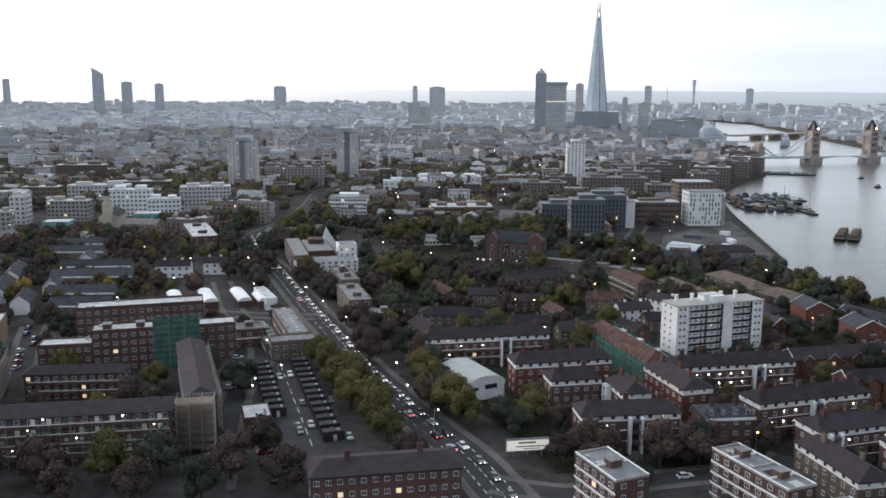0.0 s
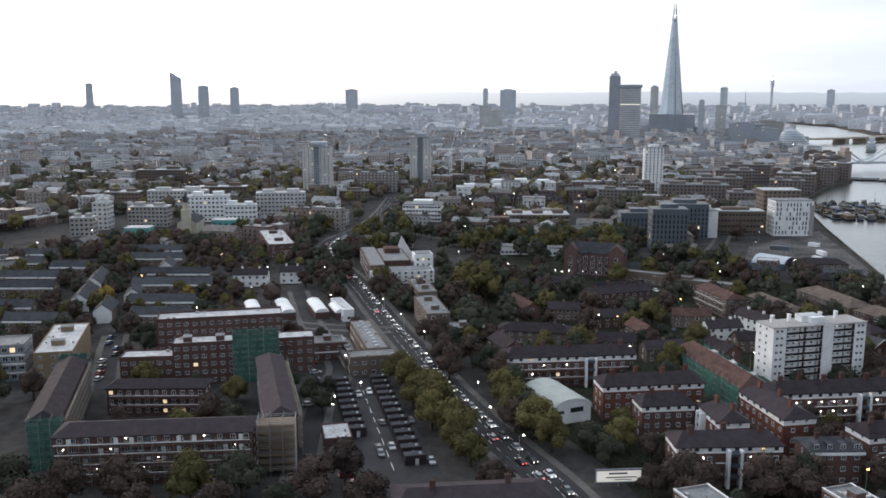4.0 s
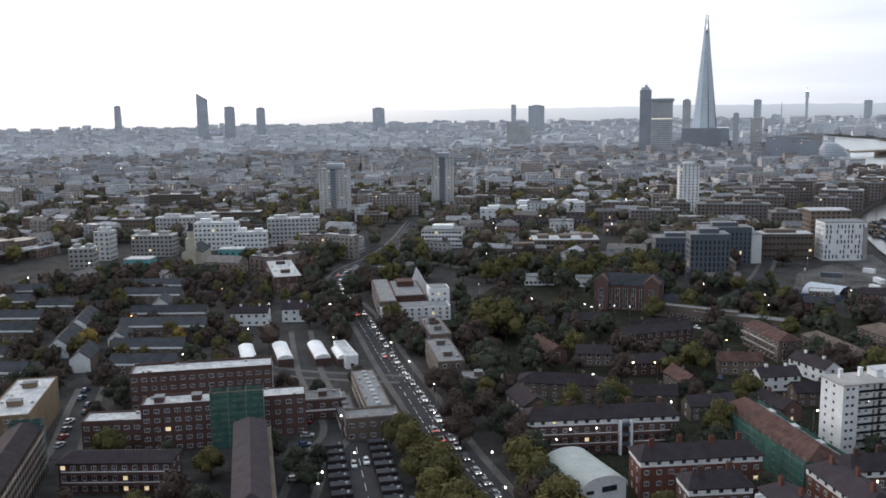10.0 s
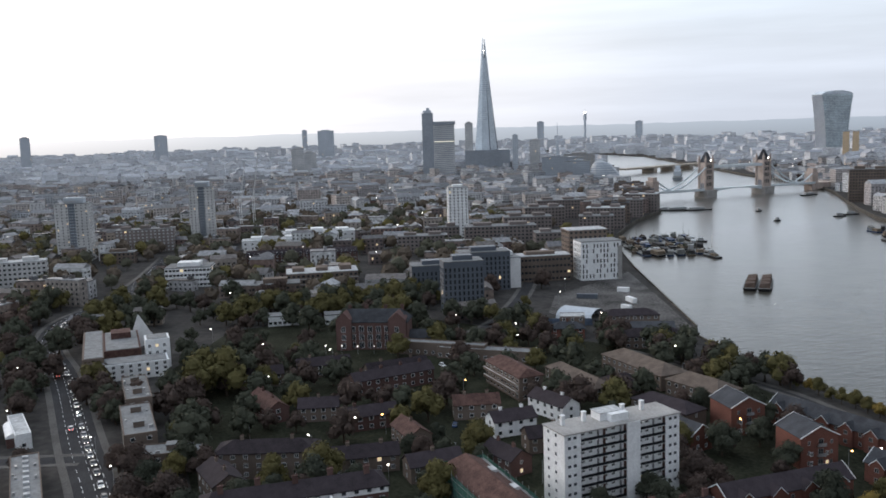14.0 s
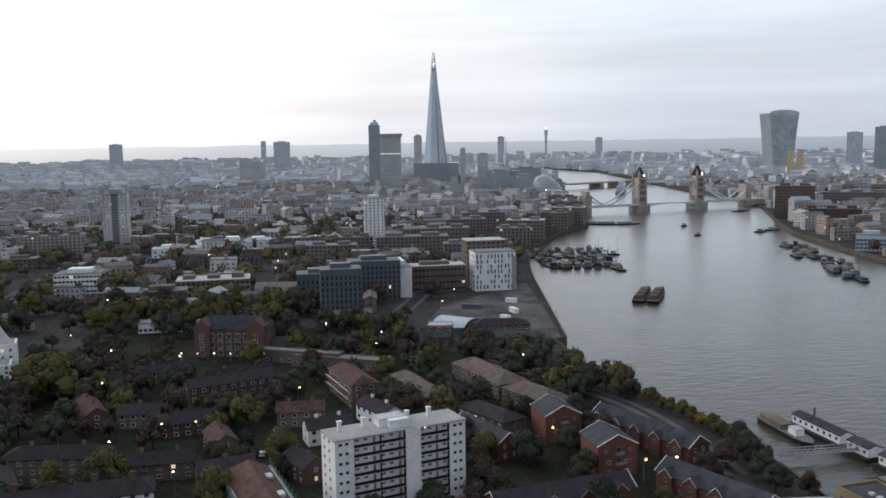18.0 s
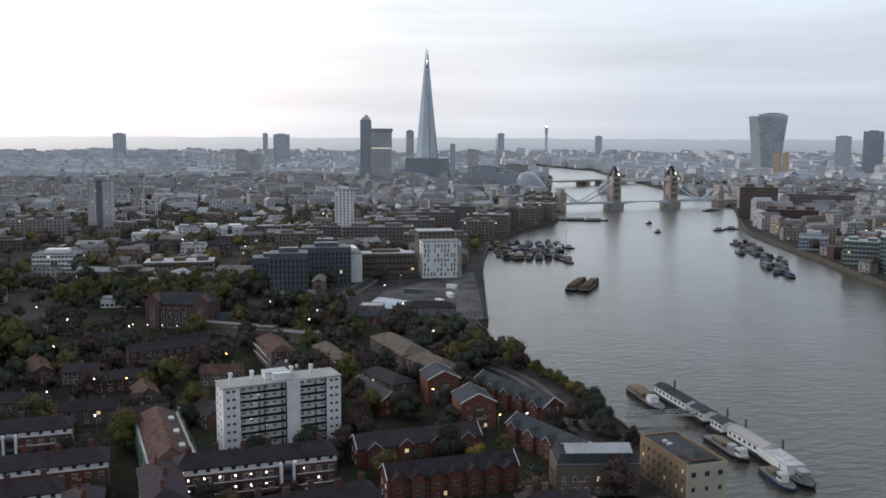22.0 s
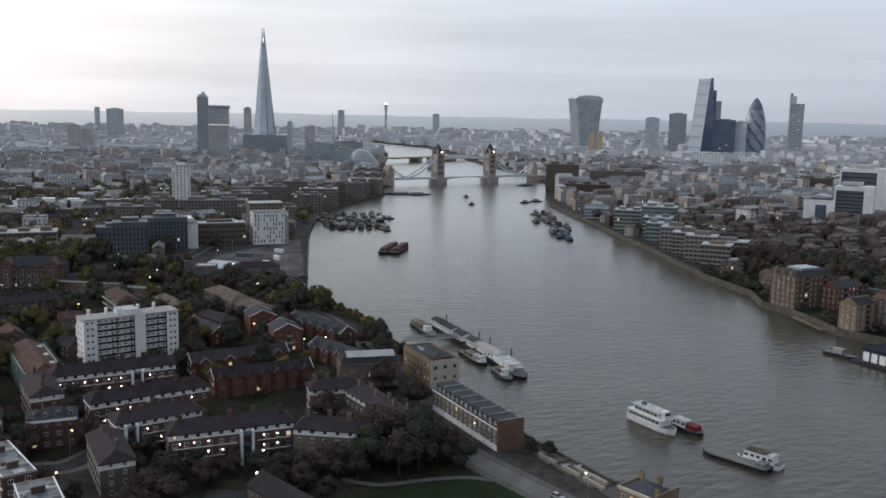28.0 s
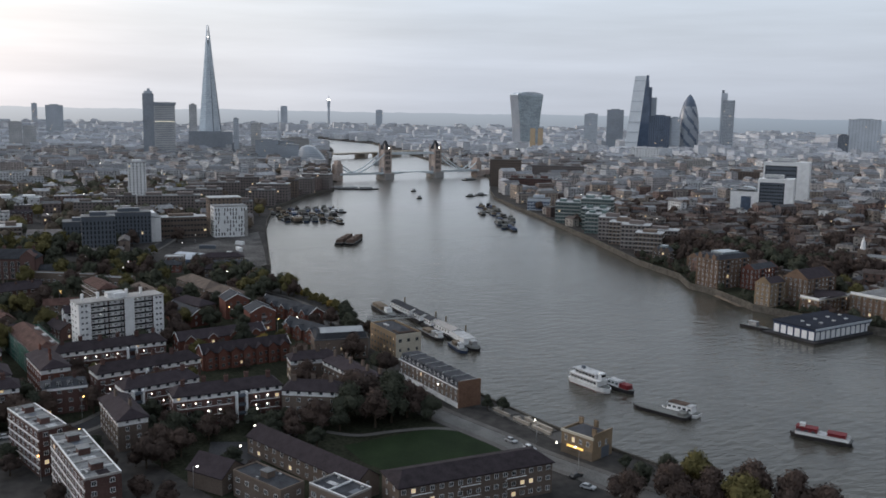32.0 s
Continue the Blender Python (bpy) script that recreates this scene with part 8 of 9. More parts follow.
for x, y, h, kind in ((-76, 133, 8, "green"), (-68, 130, 9, "green"), (-60, 127, 9, "green"), (-52, 124, 8, "green"), (-44, 122, 8, "green"), (-38, 128, 7, "brown"), (-64, 120, 8, "brown"), (-34, 76, 8, "gold"), (-38, 58, 6, "brown"), (-58, 48, 9, "brown"),
                      (-64, 30, 8, "green"), (-58, 14, 8, "green"), (-66, 46, 10, "brown"), (-82, 50, 10, "brown"), (-92, 56, 9, "olive"), (-88, 70, 5, "brown"), (-66, 73, 5, "brown"), (-60, 84, 4, "brown"), (-120, 80, 9, "green"), (-150, 104, 10, "olive"), (-156, 100, 9, "brown")):
    tree(x, y, h, kind, "near the riverside houses")
for x, y, h, kind in ((52, 70, 12, "brown"), (56, 80, 14, "brown"), (48, 80, 12, "brown"), (62, 90, 13, "green"), (70, 92, 13, "brown"), (66, 72, 13, "green"), (74, 78, 12, "brown"), (66, 60, 10, "brown"), (63, 81, 14, "brown"), (72, 85, 13, "green"), (68, 98, 10, "brown"), (76, 98, 8, "green"), (72, 66, 8, "green"),
                      (160, 112, 10, "brown"), (166, 122, 12, "brown"), (163, 134, 11, "olive"), (172, 130, 12, "brown"), (176, 142, 12, "brown"), (186, 146, 12, "brown"), (180, 134, 12, "olive"), (154, 122, 8, "green"), (150, 136, 6, "green"), (140, 129, 4.5, "green"), (80, 125, 5, "green"), (76, 121, 5, "green"), (194, 150, 11, "brown"),
                      (36, 14, 8, "green"), (58, 16, 9, "green"), (66, 12, 8, "brown"), (60, 26, 8, "brown"), (18, -2, 9, "brown"), (-6, -22, 8, "green"), (-4, 8, 7, "green"), (-18, 4, 7, "olive"), (104, 30, 5, "green"), (74, 4, 9, "brown")):
    tree(x, y, h, kind, "round the green and the estates")
TAKEN.append((-241, -19, 15, 13, radians(68)))
for x, y, h, kind in ((-80, -104, 12, "brown"), (-98, -104, 12, "brown"), (-110, -100, 11, "green"), (-122, -104, 11, "brown"), (-134, -110, 9, "brown"), (-146, -92, 10, "green"), (-118, -93, 9, "olive"), (-258, -146, 10, "brown"), (-212, -128, 11, "brown")):
    tree(x, y, h, kind, "beside the main road")
for k in range(260):
    x, y = rng.uniform(-340, -146), rng.uniform(-345, -195)
    if is_free(x, y, -1.2):
        tree(x, y, rng.uniform(4.5, 8.0), rng.choice(("brown", "brown", "green", "brown", "olive")), "between the terraces")
# streets and yards of the terraces, and the open land before the rail bridge, stay clear of garden trees
take(-240, -268, 185, 120, 4, 0)
take(-262, -186, 40, 48, 86, 0)
take(-425, -345, 150, 90, 149, 0)
take(-440, -262, 60, 70, 86, 0)
take(-31, -68, 18, 16, 18, 0)
# the gardens between: as many as find room
made, tries = 0, 0
while made < 215 and tries < 6000:
    tries += 1
    x, y = rng.uniform(-430, -90), rng.uniform(-330, 120)
    if made > 120:
        x, y = rng.uniform(-260, 30), rng.uniform(-100, 110)
    if is_free(x, y, 0.3) and not in_river(x, y, 8):
        tree(x, y, rng.uniform(7, 12), rng.choice(("green", "green", "brown", "green", "brown", "olive")), "in the back gardens")
        made += 1
made, tries = 0, 0
while made < 90 and tries < 9000:
    tries += 1
    x, y = rng.uniform(-440, -136), rng.uniform(-330, 120)
    if is_free(x, y, -0.2) and not in_river(x, y, 8):
        tree(x, y, rng.uniform(5, 9.5), rng.choice(("green", "green", "brown", "green", "brown", "olive")), "in the back gardens")
        made += 1
for k in range(95):
    u = rng.random()
    x, y = -172 + 140 * u + rng.uniform(-8, 8), 448 + 18 * math.sin(3 * u) + rng.uniform(-14, 42)
    if is_free(x, y, 0):
        tree(x, y, rng.uniform(10, 14), rng.choice(("brown", "brown", "green")), "in a belt on the far bank")
for x, y, h, kind in ((58, 6, 9, "green"), (64, 10, 9, "brown"), (52, 10, 8, "green"), (70, 15, 8, "brown"), (46, 16, 7, "brown"), (76, 8, 8, "brown"), (38, 10, 7, "green"), (-24, -34, 9, "brown"), (-32, -28, 9, "green"), (-40, -26, 8, "brown"), (-4, -4, 9, "brown"), (-10, -10, 8, "green"), (90, 62, 7, "brown"), (82, 54, 7, "green"), (72, 50, 7, "brown"), (64, 52, 7, "brown"), (56, 42, 7, "green"), (48, 36, 6, "brown"), (104, 44, 6, "brown"), (86, 26, 6, "green"), (-20, 20, 8, "brown"), (-30, 30, 8, "brown"), (-48, 34, 8, "brown"), (-54, 40, 9, "brown"), (-44, 20, 7, "green")):
    if is_free(x, y, -1.0):
        tree(x, y, h, kind, "in the estate's courts")
for k in range(64):
    x, y = rng.uniform(-20, 112), rng.uniform(-34, 70)
    if is_free(x, y, -0.6) and not in_river(x, y, 4):
        tree(x, y, rng.uniform(4, 7.5), rng.choice(("brown", "green", "brown", "green")), "in the estate's courts")
for k in range(60):
    x = -170 + k * 6.5 + rng.uniform(-4, 4)
    y = bank_y(NORTH, x) + rng.choice((28, 34, 40, 60, 80)) + rng.uniform(-6, 10)
    if is_free(x, y, 1):
        tree(x, y, rng.uniform(9, 13), rng.choice(("brown", "brown", "olive", "green")), "on the far bank")


for k in range(110):
    x = rng.uniform(-160, 90)
    y = bank_y(NORTH, x) + rng.uniform(2.5, 16)
    if is_free(x, y, -0.5):
        tree(x, y, rng.uniform(2.5, 6.0), rng.choice(("brown", "green", "green")), "by the far river wall")
for kind, sh in JOINED.items():
    if sh.f:
        single("garden_trees", sh, [KINDS[kind][0], BARK], "many " + {"green": "dark green", "olive": "yellow-green", "brown": "russet", "gold": "golden"}[kind] + " trees between the far houses", "trees", "stuff")


# lighter copies of the brown and green leaves, distance haze painted in
FAR_LEAF = leafage("haze_paled_brown_leaves", (0.115, 0.10, 0.085), (1.2, 1.05, 0.9))
FAR_GREEN = leafage("haze_paled_green_leaves", (0.088, 0.092, 0.072), (1.15, 1.05, 0.95))


def far_trees(name, n, box, material, size, seed):
    rng = random.Random(seed)
    c = Shape()
    tries = 0
    while n and tries < 20000:
        tries += 1
        x, y = rng.uniform(box[0], box[1]), rng.uniform(box[2], box[3])
        if not is_free(x, y, 2) or in_river(x, y, 6):
            continue
        n -= 1
        h = rng.uniform(*size)
        m, base = 7, len(c.v)
        for a, (zz, rr) in enumerate(((0.30, 0.30), (0.52, 0.42), (0.74, 0.36), (0.90, 0.18))):
            for b in range(m):
                f = rr * h * rng.uniform(0.8, 1.12)
                c.v.append((x + f * math.cos(2 * math.pi * b / m), y + f * math.sin(2 * math.pi * b / m), h * (zz + rng.uniform(-0.05, 0.05))))
        rings = [(base + a * m + b, base + a * m + (b + 1) % m, base + (a + 1) * m + (b + 1) % m, base + (a + 1) * m + b) for a in range(3) for b in range(m)]
        rings.append(tuple(base + 3 * m + b for b in range(m)))
        c.f += rings
        c.s += [0] * len(rings)
        for k in range(24):
            d = Vector((rng.gauss(0, 1), rng.gauss(0, 1), rng.gauss(0.3, 0.9))).normalized()
            q = Vector((x, y, h * 0.6)) + Vector((d.x * h * 0.42, d.y * h * 0.42, d.z * h * 0.38)) * rng.uniform(0.85, 1.1)
            r = h * rng.uniform(0.06, 0.12)
            ax = [Vector((rng.gauss(0, 1), rng.gauss(0, 1), rng.gauss(0, 1))).normalized() * r for _ in range(3)]
            i = len(c.v)
            c.v += [tuple(q + ax[0]), tuple(q + ax[1]), tuple(q - ax[0]), tuple(q - ax[1]), tuple(q + ax[2])]
            fs = [(0, 1, 4), (1, 2, 4), (2, 3, 4), (3, 0, 4)]
            c.f += [tuple(i + v for v in f) for f in fs]
            c.s += [0] * 4
        c.bar((x, y, -0.2), (x, y, h * 0.5), 0.02 * h, n=4)
    single(name, c, material, "far street and park trees in autumn leaf", "trees", "stuff")


far_trees("far_trees", 430, (-1000, -420, -620, 240), FAR_GREEN, (10, 16), 701)
far_trees("far_trees", 280, (-1000, -420, -520, 240), LEAF_OLIVE, (9, 14), 702)
far_trees("far_trees", 420, (-520, 120, 400, 950), LEAF_BROWN, (7, 12), 703)
far_trees("far_trees", 420, (-1900, -1000, -1000, 480), FAR_LEAF, (10, 16), 704)
far_trees("far_trees", 160, (-1500, -420, 850, 1600), LEAF_BROWN, (9, 14), 705)
far_trees("far_trees", 560, (-1050, -400, -700, 260), FAR_LEAF, (10, 16), 706)
far_trees("far_trees", 150, (-460, -200, -460, -170), LEAF_BROWN, (7, 12), 708)
far_trees("far_trees", 50, (-460, -200, -460, -170), LEAF_OLIVE, (7, 11), 709)
far_trees("far_trees", 500, (-2000, -1000, -1100, 600), FAR_LEAF, (9, 15), 707)

# ---------------------------------------------------------------- the town beyond


def town(name, rmin, rmax, cell, wall, roof, heights, seed, fill, windows, lab, wide=(8, 122), north=None):
    """Rows of plain buildings to fill a ring of the town, in two meshes: walls with their windows, and roofs."""
    rng = random.Random(seed)
    w, r, g, lt = Shape(), Shape(), Shape(), Shape()
    cx, cy = 200.0, -60.0
    n = int(2 * rmax / cell)
    for i in range(n):
        for j in range(n):
            x = cx - rmax + (i + rng.uniform(0.15, 0.85)) * cell
            y = cy - rmax + (j + rng.uniform(0.15, 0.85)) * cell
            rr = math.hypot(x - cx, y - cy)
            if rr < 620 and (x > -150 or -150 < y and x > -300) and -262 < y < 330 or y < 330 and x > 150:
                continue
            az = math.degrees(math.atan2(-(x - cx), y - cy))
            if not rmin < rr < rmax or not wide[0] < az < wide[1] or rng.random() > fill:
                continue
            if north is not None and north != (y > bank_y(NORTH, x) and x > -700):
                continue
            L, D = rng.uniform(0.55, 1.05) * cell, rng.uniform(0.26, 0.5) * cell
            h = rng.triangular(*heights)
            a = radians(85 + 90 * (rng.random() < 0.35) + rng.gauss(0, 9) + (10 * math.sin(x / 300) + 14 * math.sin(y / 260)))
            if in_river(x, y, L * 0.6) or not is_free(x, y, D * 0.6):
                continue
            c, s = math.cos(a), math.sin(a)

            def at(u, v, z):
                return (x + u * c - v * s, y + u * s + v * c, z)
            ring = [(-L / 2, -D / 2), (L / 2, -D / 2), (L / 2, D / 2), (-L / 2, D / 2)]
            w.solid([at(u, v, -0.3) for u, v in ring], [at(u, v, h) for u, v in ring], False)
            if rng.random() < 0.55 and D < 22:
                k = len(r.v)
                rise = D * 0.28
                r.v += [at(-L / 2 - .3, -D / 2 - .3, h), at(L / 2 + .3, -D / 2 - .3, h), at(L / 2 + .3, D / 2 + .3, h), at(-L / 2 - .3, D / 2 + .3, h), at(-L / 2, 0, h + rise), at(L / 2, 0, h + rise)]
                r.f += [(k, k + 1, k + 5, k + 4), (k + 2, k + 3, k + 4, k + 5), (k + 1, k + 2, k + 5), (k + 3, k, k + 4)]
                r.s += [0] * 4
            else:
                r.solid([at(u * 1.01, v * 1.01, h) for u, v in ring], [at(u * 1.01, v * 1.01, h + 0.7) for u, v in ring])
                for q in range(rng.randint(0, 3)):
                    u, v = rng.uniform(-0.4, 0.3) * L, rng.uniform(-0.3, 0.2) * D
                    box = [(u, v), (u + L * 0.12, v), (u + L * 0.12, v + D * 0.25), (u, v + D * 0.25)]
                    r.solid([at(p, o, h + 0.7) for p, o in box], [at(p, o, h + 2.8) for p, o in box])
            if windows:
                m = max(2, int(L / 3.4))
                for st in range(int(h / 3)):
                    for q in range(m):
                        u = -L / 2 + (q + 0.5) * L / m
                        z = 0.9 + 3 * st
                        t = lt if rng.random() < 0.025 else g
                        for v in (-D / 2 - 0.04, D / 2 + 0.04):
                            t.face(at(u - 0.65, v, z), at(u + 0.65, v, z), at(u + 0.65, v, z + 1.4), at(u - 0.65, v, z + 1.4))
                    e = max(1, int(D / 4))
                    for q in range(e):
                        v = -D / 2 + (q + 0.5) * D / e
                        for u in (-L / 2 - 0.04, L / 2 + 0.04):
                            g.face(at(u, v - 0.6, 0.9 + 3 * st), at(u, v + 0.6, 0.9 + 3 * st), at(u, v + 0.6, 2.3 + 3 * st), at(u, v - 0.6, 2.3 + 3 * st))
    if not w.f:
        return
    top = single(name, w, wall, lab, "town", "stuff")
    part("roofs", r, roof, top, kind="stuff")
    if windows:
        part("windows", g, GLASS, top, kind="stuff")
        if lt.f:
            part("lit_windows", lt, LIT, top, kind="stuff")


town("near_town", 170, 620, 25, FAR_1, ROOF_1, (5, 10, 6.5), 801, 0.5, True, "dense low brick houses under dark roofs", north=False)
town("north_terraces", 330, 900, 17, FAR_0, ROOF_0, (5, 11, 6.5), 806, 0.8, True, "dense brown brick terraces under dark roofs", north=True)
town("north_town", 880, 1100, 24, FAR_1, ROOF_1, (5, 20, 9), 807, 0.84, True, "dense brick and grey streets", north=True)
town("middle_town", 600, 1100, 24, FAR_1, ROOF_1, (5, 17, 8), 802, 0.56, True, "dense brick streets of houses and flats", north=False)
# distance haze is put into these rings' wall and roof colours
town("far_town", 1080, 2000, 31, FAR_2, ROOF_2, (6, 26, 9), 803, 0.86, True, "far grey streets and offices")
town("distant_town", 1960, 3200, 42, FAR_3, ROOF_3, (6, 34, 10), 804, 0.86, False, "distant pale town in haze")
town("horizon_town", 3150, 4650, 58, FAR_3, ROOF_3, (7, 46, 13), 805, 0.9, False, "haze-paled town on the horizon")

# ---------------------------------------------------------------- hills and haze at the horizon


def horizon():
    m = bpy.data.materials.new("glowing_horizon_haze")
    m.use_nodes = True
    n, l = m.node_tree.nodes, m.node_tree.links
    n.clear()
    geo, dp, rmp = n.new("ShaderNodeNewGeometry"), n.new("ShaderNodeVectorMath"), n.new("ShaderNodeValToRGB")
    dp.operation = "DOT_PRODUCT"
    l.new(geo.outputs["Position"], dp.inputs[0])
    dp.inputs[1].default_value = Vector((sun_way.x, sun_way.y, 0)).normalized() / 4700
    # haze and sun glow painted as emission: brightest towards the sun
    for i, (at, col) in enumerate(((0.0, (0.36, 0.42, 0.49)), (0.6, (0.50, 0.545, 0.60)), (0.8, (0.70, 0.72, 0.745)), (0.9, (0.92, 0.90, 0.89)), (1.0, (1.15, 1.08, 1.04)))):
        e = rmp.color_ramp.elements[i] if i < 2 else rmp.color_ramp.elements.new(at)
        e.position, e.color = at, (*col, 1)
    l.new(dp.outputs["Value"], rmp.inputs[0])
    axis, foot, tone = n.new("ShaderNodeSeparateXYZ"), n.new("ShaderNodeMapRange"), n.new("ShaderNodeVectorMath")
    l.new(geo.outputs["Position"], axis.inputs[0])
    # painted haze thickens upwards: the emission gets lighter with height
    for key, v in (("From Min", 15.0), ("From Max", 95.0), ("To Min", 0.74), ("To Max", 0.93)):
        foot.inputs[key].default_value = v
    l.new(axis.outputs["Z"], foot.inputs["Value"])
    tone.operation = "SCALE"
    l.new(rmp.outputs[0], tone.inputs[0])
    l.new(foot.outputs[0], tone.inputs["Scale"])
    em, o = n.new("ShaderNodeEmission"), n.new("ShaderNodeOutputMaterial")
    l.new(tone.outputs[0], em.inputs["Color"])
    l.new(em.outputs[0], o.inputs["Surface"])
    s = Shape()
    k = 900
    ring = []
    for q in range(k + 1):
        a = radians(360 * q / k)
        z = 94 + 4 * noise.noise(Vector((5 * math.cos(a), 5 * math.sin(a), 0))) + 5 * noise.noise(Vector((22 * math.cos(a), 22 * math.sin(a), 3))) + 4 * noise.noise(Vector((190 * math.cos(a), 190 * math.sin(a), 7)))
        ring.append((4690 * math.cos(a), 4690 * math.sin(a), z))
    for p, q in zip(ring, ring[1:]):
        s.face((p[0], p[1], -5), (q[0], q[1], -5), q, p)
    single("backdrop", s, m, "glowing backdrop of hazy low hills on the horizon", "horizon", "structure")


horizon()

# ---------------------------------------------------------------- cars
PAINTS = [mat("car_paint_" + n, c, rough=0.3, var=0.08, spec=0.6, bump=0) for n, c in (("white", (0.65, 0.66, 0.68)), ("silver", (0.34, 0.35, 0.37)), ("black", (0.025, 0.026, 0.03)), ("grey", (0.12, 0.125, 0.135)), ("red", (0.25, 0.03, 0.03)), ("blue", (0.03, 0.06, 0.14)))]
COLOURS = ("white", "silver", "black", "grey", "red", "blue")
RUBBER = mat("tyre_rubber", (0.02, 0.02, 0.02), var=0.1)


def car_shapes(L=4.3, W=1.76, van=False):
    h0, h1 = 0.28, 0.92
    top = 2.1 if van else 1.46
    body = Shape()
    prof = [(-L / 2, h0), (L / 2, h0), (L / 2, 0.72), (L / 2 - 0.25, h1 - 0.1), (L / 2 - 1.25, h1), (-L / 2 + 0.3, h1 + 0.02), (-L / 2, h1 - 0.12)]
    i = len(body.v)
    n = len(prof)
    for y in (-W / 2, W / 2):
        body.v += [(x, y * (0.96 if z > 0.85 else 1), z) for x, z in prof]
    body.f += [tuple(i + n - 1 - k for k in range(n))[::-1], tuple(i + n + k for k in range(n))[::-1]]
    body.f += [(i + k, i + n + k, i + n + (k + 1) % n, i + (k + 1) % n) for k in range(n)]
    body.s += [0] * (n + 2)
    x0, x1 = (-L / 2 + 0.05, L / 2 - 1.3) if van else (-L / 2 + 0.25, L / 2 - 1.2)
    u0, u1 = (x0 + 0.05, x1 - 0.5) if van else (x0 + 0.5, x1 - 0.75)
    low = [(x0, -W / 2 + 0.06, h1), (x1, -W / 2 + 0.06, h1), (x1, W / 2 - 0.06, h1), (x0, W / 2 - 0.06, h1)]
    high = [(u0, -W / 2 + 0.22, top - 0.06), (u1, -W / 2 + 0.22, top - 0.06), (u1, W / 2 - 0.22, top - 0.06), (u0, W / 2 - 0.22, top - 0.06)]
    cabin = Shape().solid(low, high)
    roof = Shape().solid([(a, b, c) for a, b, c in high], [(a * 0.97, b * 0.95, c + 0.06) for a, b, c in high])
    wheel = Shape()
    m = 10
    a = [(math.cos(2 * math.pi * k / m) * 0.31, math.sin(2 * math.pi * k / m) * 0.31) for k in range(m)]
    wheel.solid([(x, -0.1, z) for x, z in a], [(x, 0.1, z) for x, z in a], True, True)
    lights = Shape().box(L / 2 - 0.02, L / 2 + 0.04, -W / 2 + 0.12, -W / 2 + 0.5, 0.56, 0.74)
    return body, cabin, roof, wheel, lights


def car_model(k, van=False, lit=True):
    body, cabin, roof, wheel, lights = car_shapes(4.9 if van else 4.3, 1.9 if van else 1.76, van)
    L, W = (4.9, 1.9) if van else (4.3, 1.76)
    paint = PAINTS[k]
    c = thing("van" if van else "car", 0, 0, -50, 0, COLOURS[k] + (" panel van in the traffic" if van else " car on the asphalt road"), "van" if van else "car", "cars")
    part("body", body, paint, c)
    part("cabin", cabin, paint if van else GLASS, c, "" if van else "dark car windows")
    part("roof", roof, paint, c)
    me = wheel.mesh("wheel", RUBBER)
    for x in (-L / 2 + 0.75, L / 2 - 0.8):
        for y in (-W / 2 + 0.06, W / 2 - 0.06):
            placed("wheel", me, c, x, y, 0.31)
    if lit:
        hl = lights.mesh("headlight", HEADLIGHT)
        placed("headlight", hl, c, 0, 0, 0)
        placed("headlight", hl, c, 0, W - 0.62, 0)
        tl = Shape().box(-L / 2 - 0.04, -L / 2 + 0.02, -W / 2 + 0.1, -W / 2 + 0.4, 0.62, 0.8).mesh("tail_light", LAMP_RED)
        placed("tail_light", tl, c, 0, 0, 0)
        placed("tail_light", tl, c, 0, W - 0.5, 0)
    return c


rng = random.Random(900)
PARKED = [car_model(k, False, False) for k in range(6)]
DRIVEN = [car_model(k) for k in range(4)] + [car_model(0, True)]
USED = set()


def drive(pool, k, x, y, rot, z=0.06):
    ob = pool[k % len(pool)]
    m = pose(x, y, z, 0, 0, rot)
    if ob in USED:
        return copy_thing(ob, m)
    USED.add(ob)
    ob.matrix_world = m
    return ob


def along(pts, dist):
    for (xa, ya), (xb, yb) in zip(pts, pts[1:]):
        d = math.hypot(xb - xa, yb - ya)
        if dist <= d:
            u = dist / d
            return xa + (xb - xa) * u, ya + (yb - ya) * u, math.degrees(math.atan2(yb - ya, xb - xa))
        dist -= d
    return None


q = 70.0
while True:
    spot = along(MAIN, q)
    if spot is None or q > 560:
        break
    x, y, a = spot
    n = Vector((-math.sin(radians(a)), math.cos(radians(a)), 0))
    drive(DRIVEN, rng.choice((0, 1, 2, 2, 2, 3, 3, 3, 4 if rng.random() < 0.4 else 1)), x - n.x * 1.7, y - n.y * 1.7, a + 180)
    if rng.random() < 0.22:
        drive(DRIVEN, rng.choice((0, 1, 2, 3)), x + n.x * 1.8, y + n.y * 1.8, a)
    q += rng.uniform(7.2, 11.0) if q < 330 else rng.uniform(9, 16)
# the yard behind the shops: two rows of low walled lock-ups either side of a lane
GARAGE = thing("lock_up_garage", 0, 0, -60, 0, "low dark lock-up garage with parapet and pale door", "garage", "lock-up garages")
part("wall", Shape().box(-2.3, 2.3, -2.9, 2.9, -0.2, 2.3), TILE, GARAGE)
part("roof", Shape().box(-2.1, 2.1, -2.7, 2.7, 2.3, 2.36), SLATE, GARAGE, "dark grey felt roof")
part("parapet", Shape().box(2.05, 2.3, -2.9, 2.9, 2.3, 2.9), TILE, GARAGE)
part("door", Shape().box(2.3, 2.36, -0.1, 0.9, 0.0, 1.9), FELT_PALE, GARAGE, "pale painted door")
part("vent", Shape().box(-0.3, 0.4, 1.4, 2.0, 2.36, 2.8), FELT_PALE, GARAGE)
rng_yard = random.Random(77)
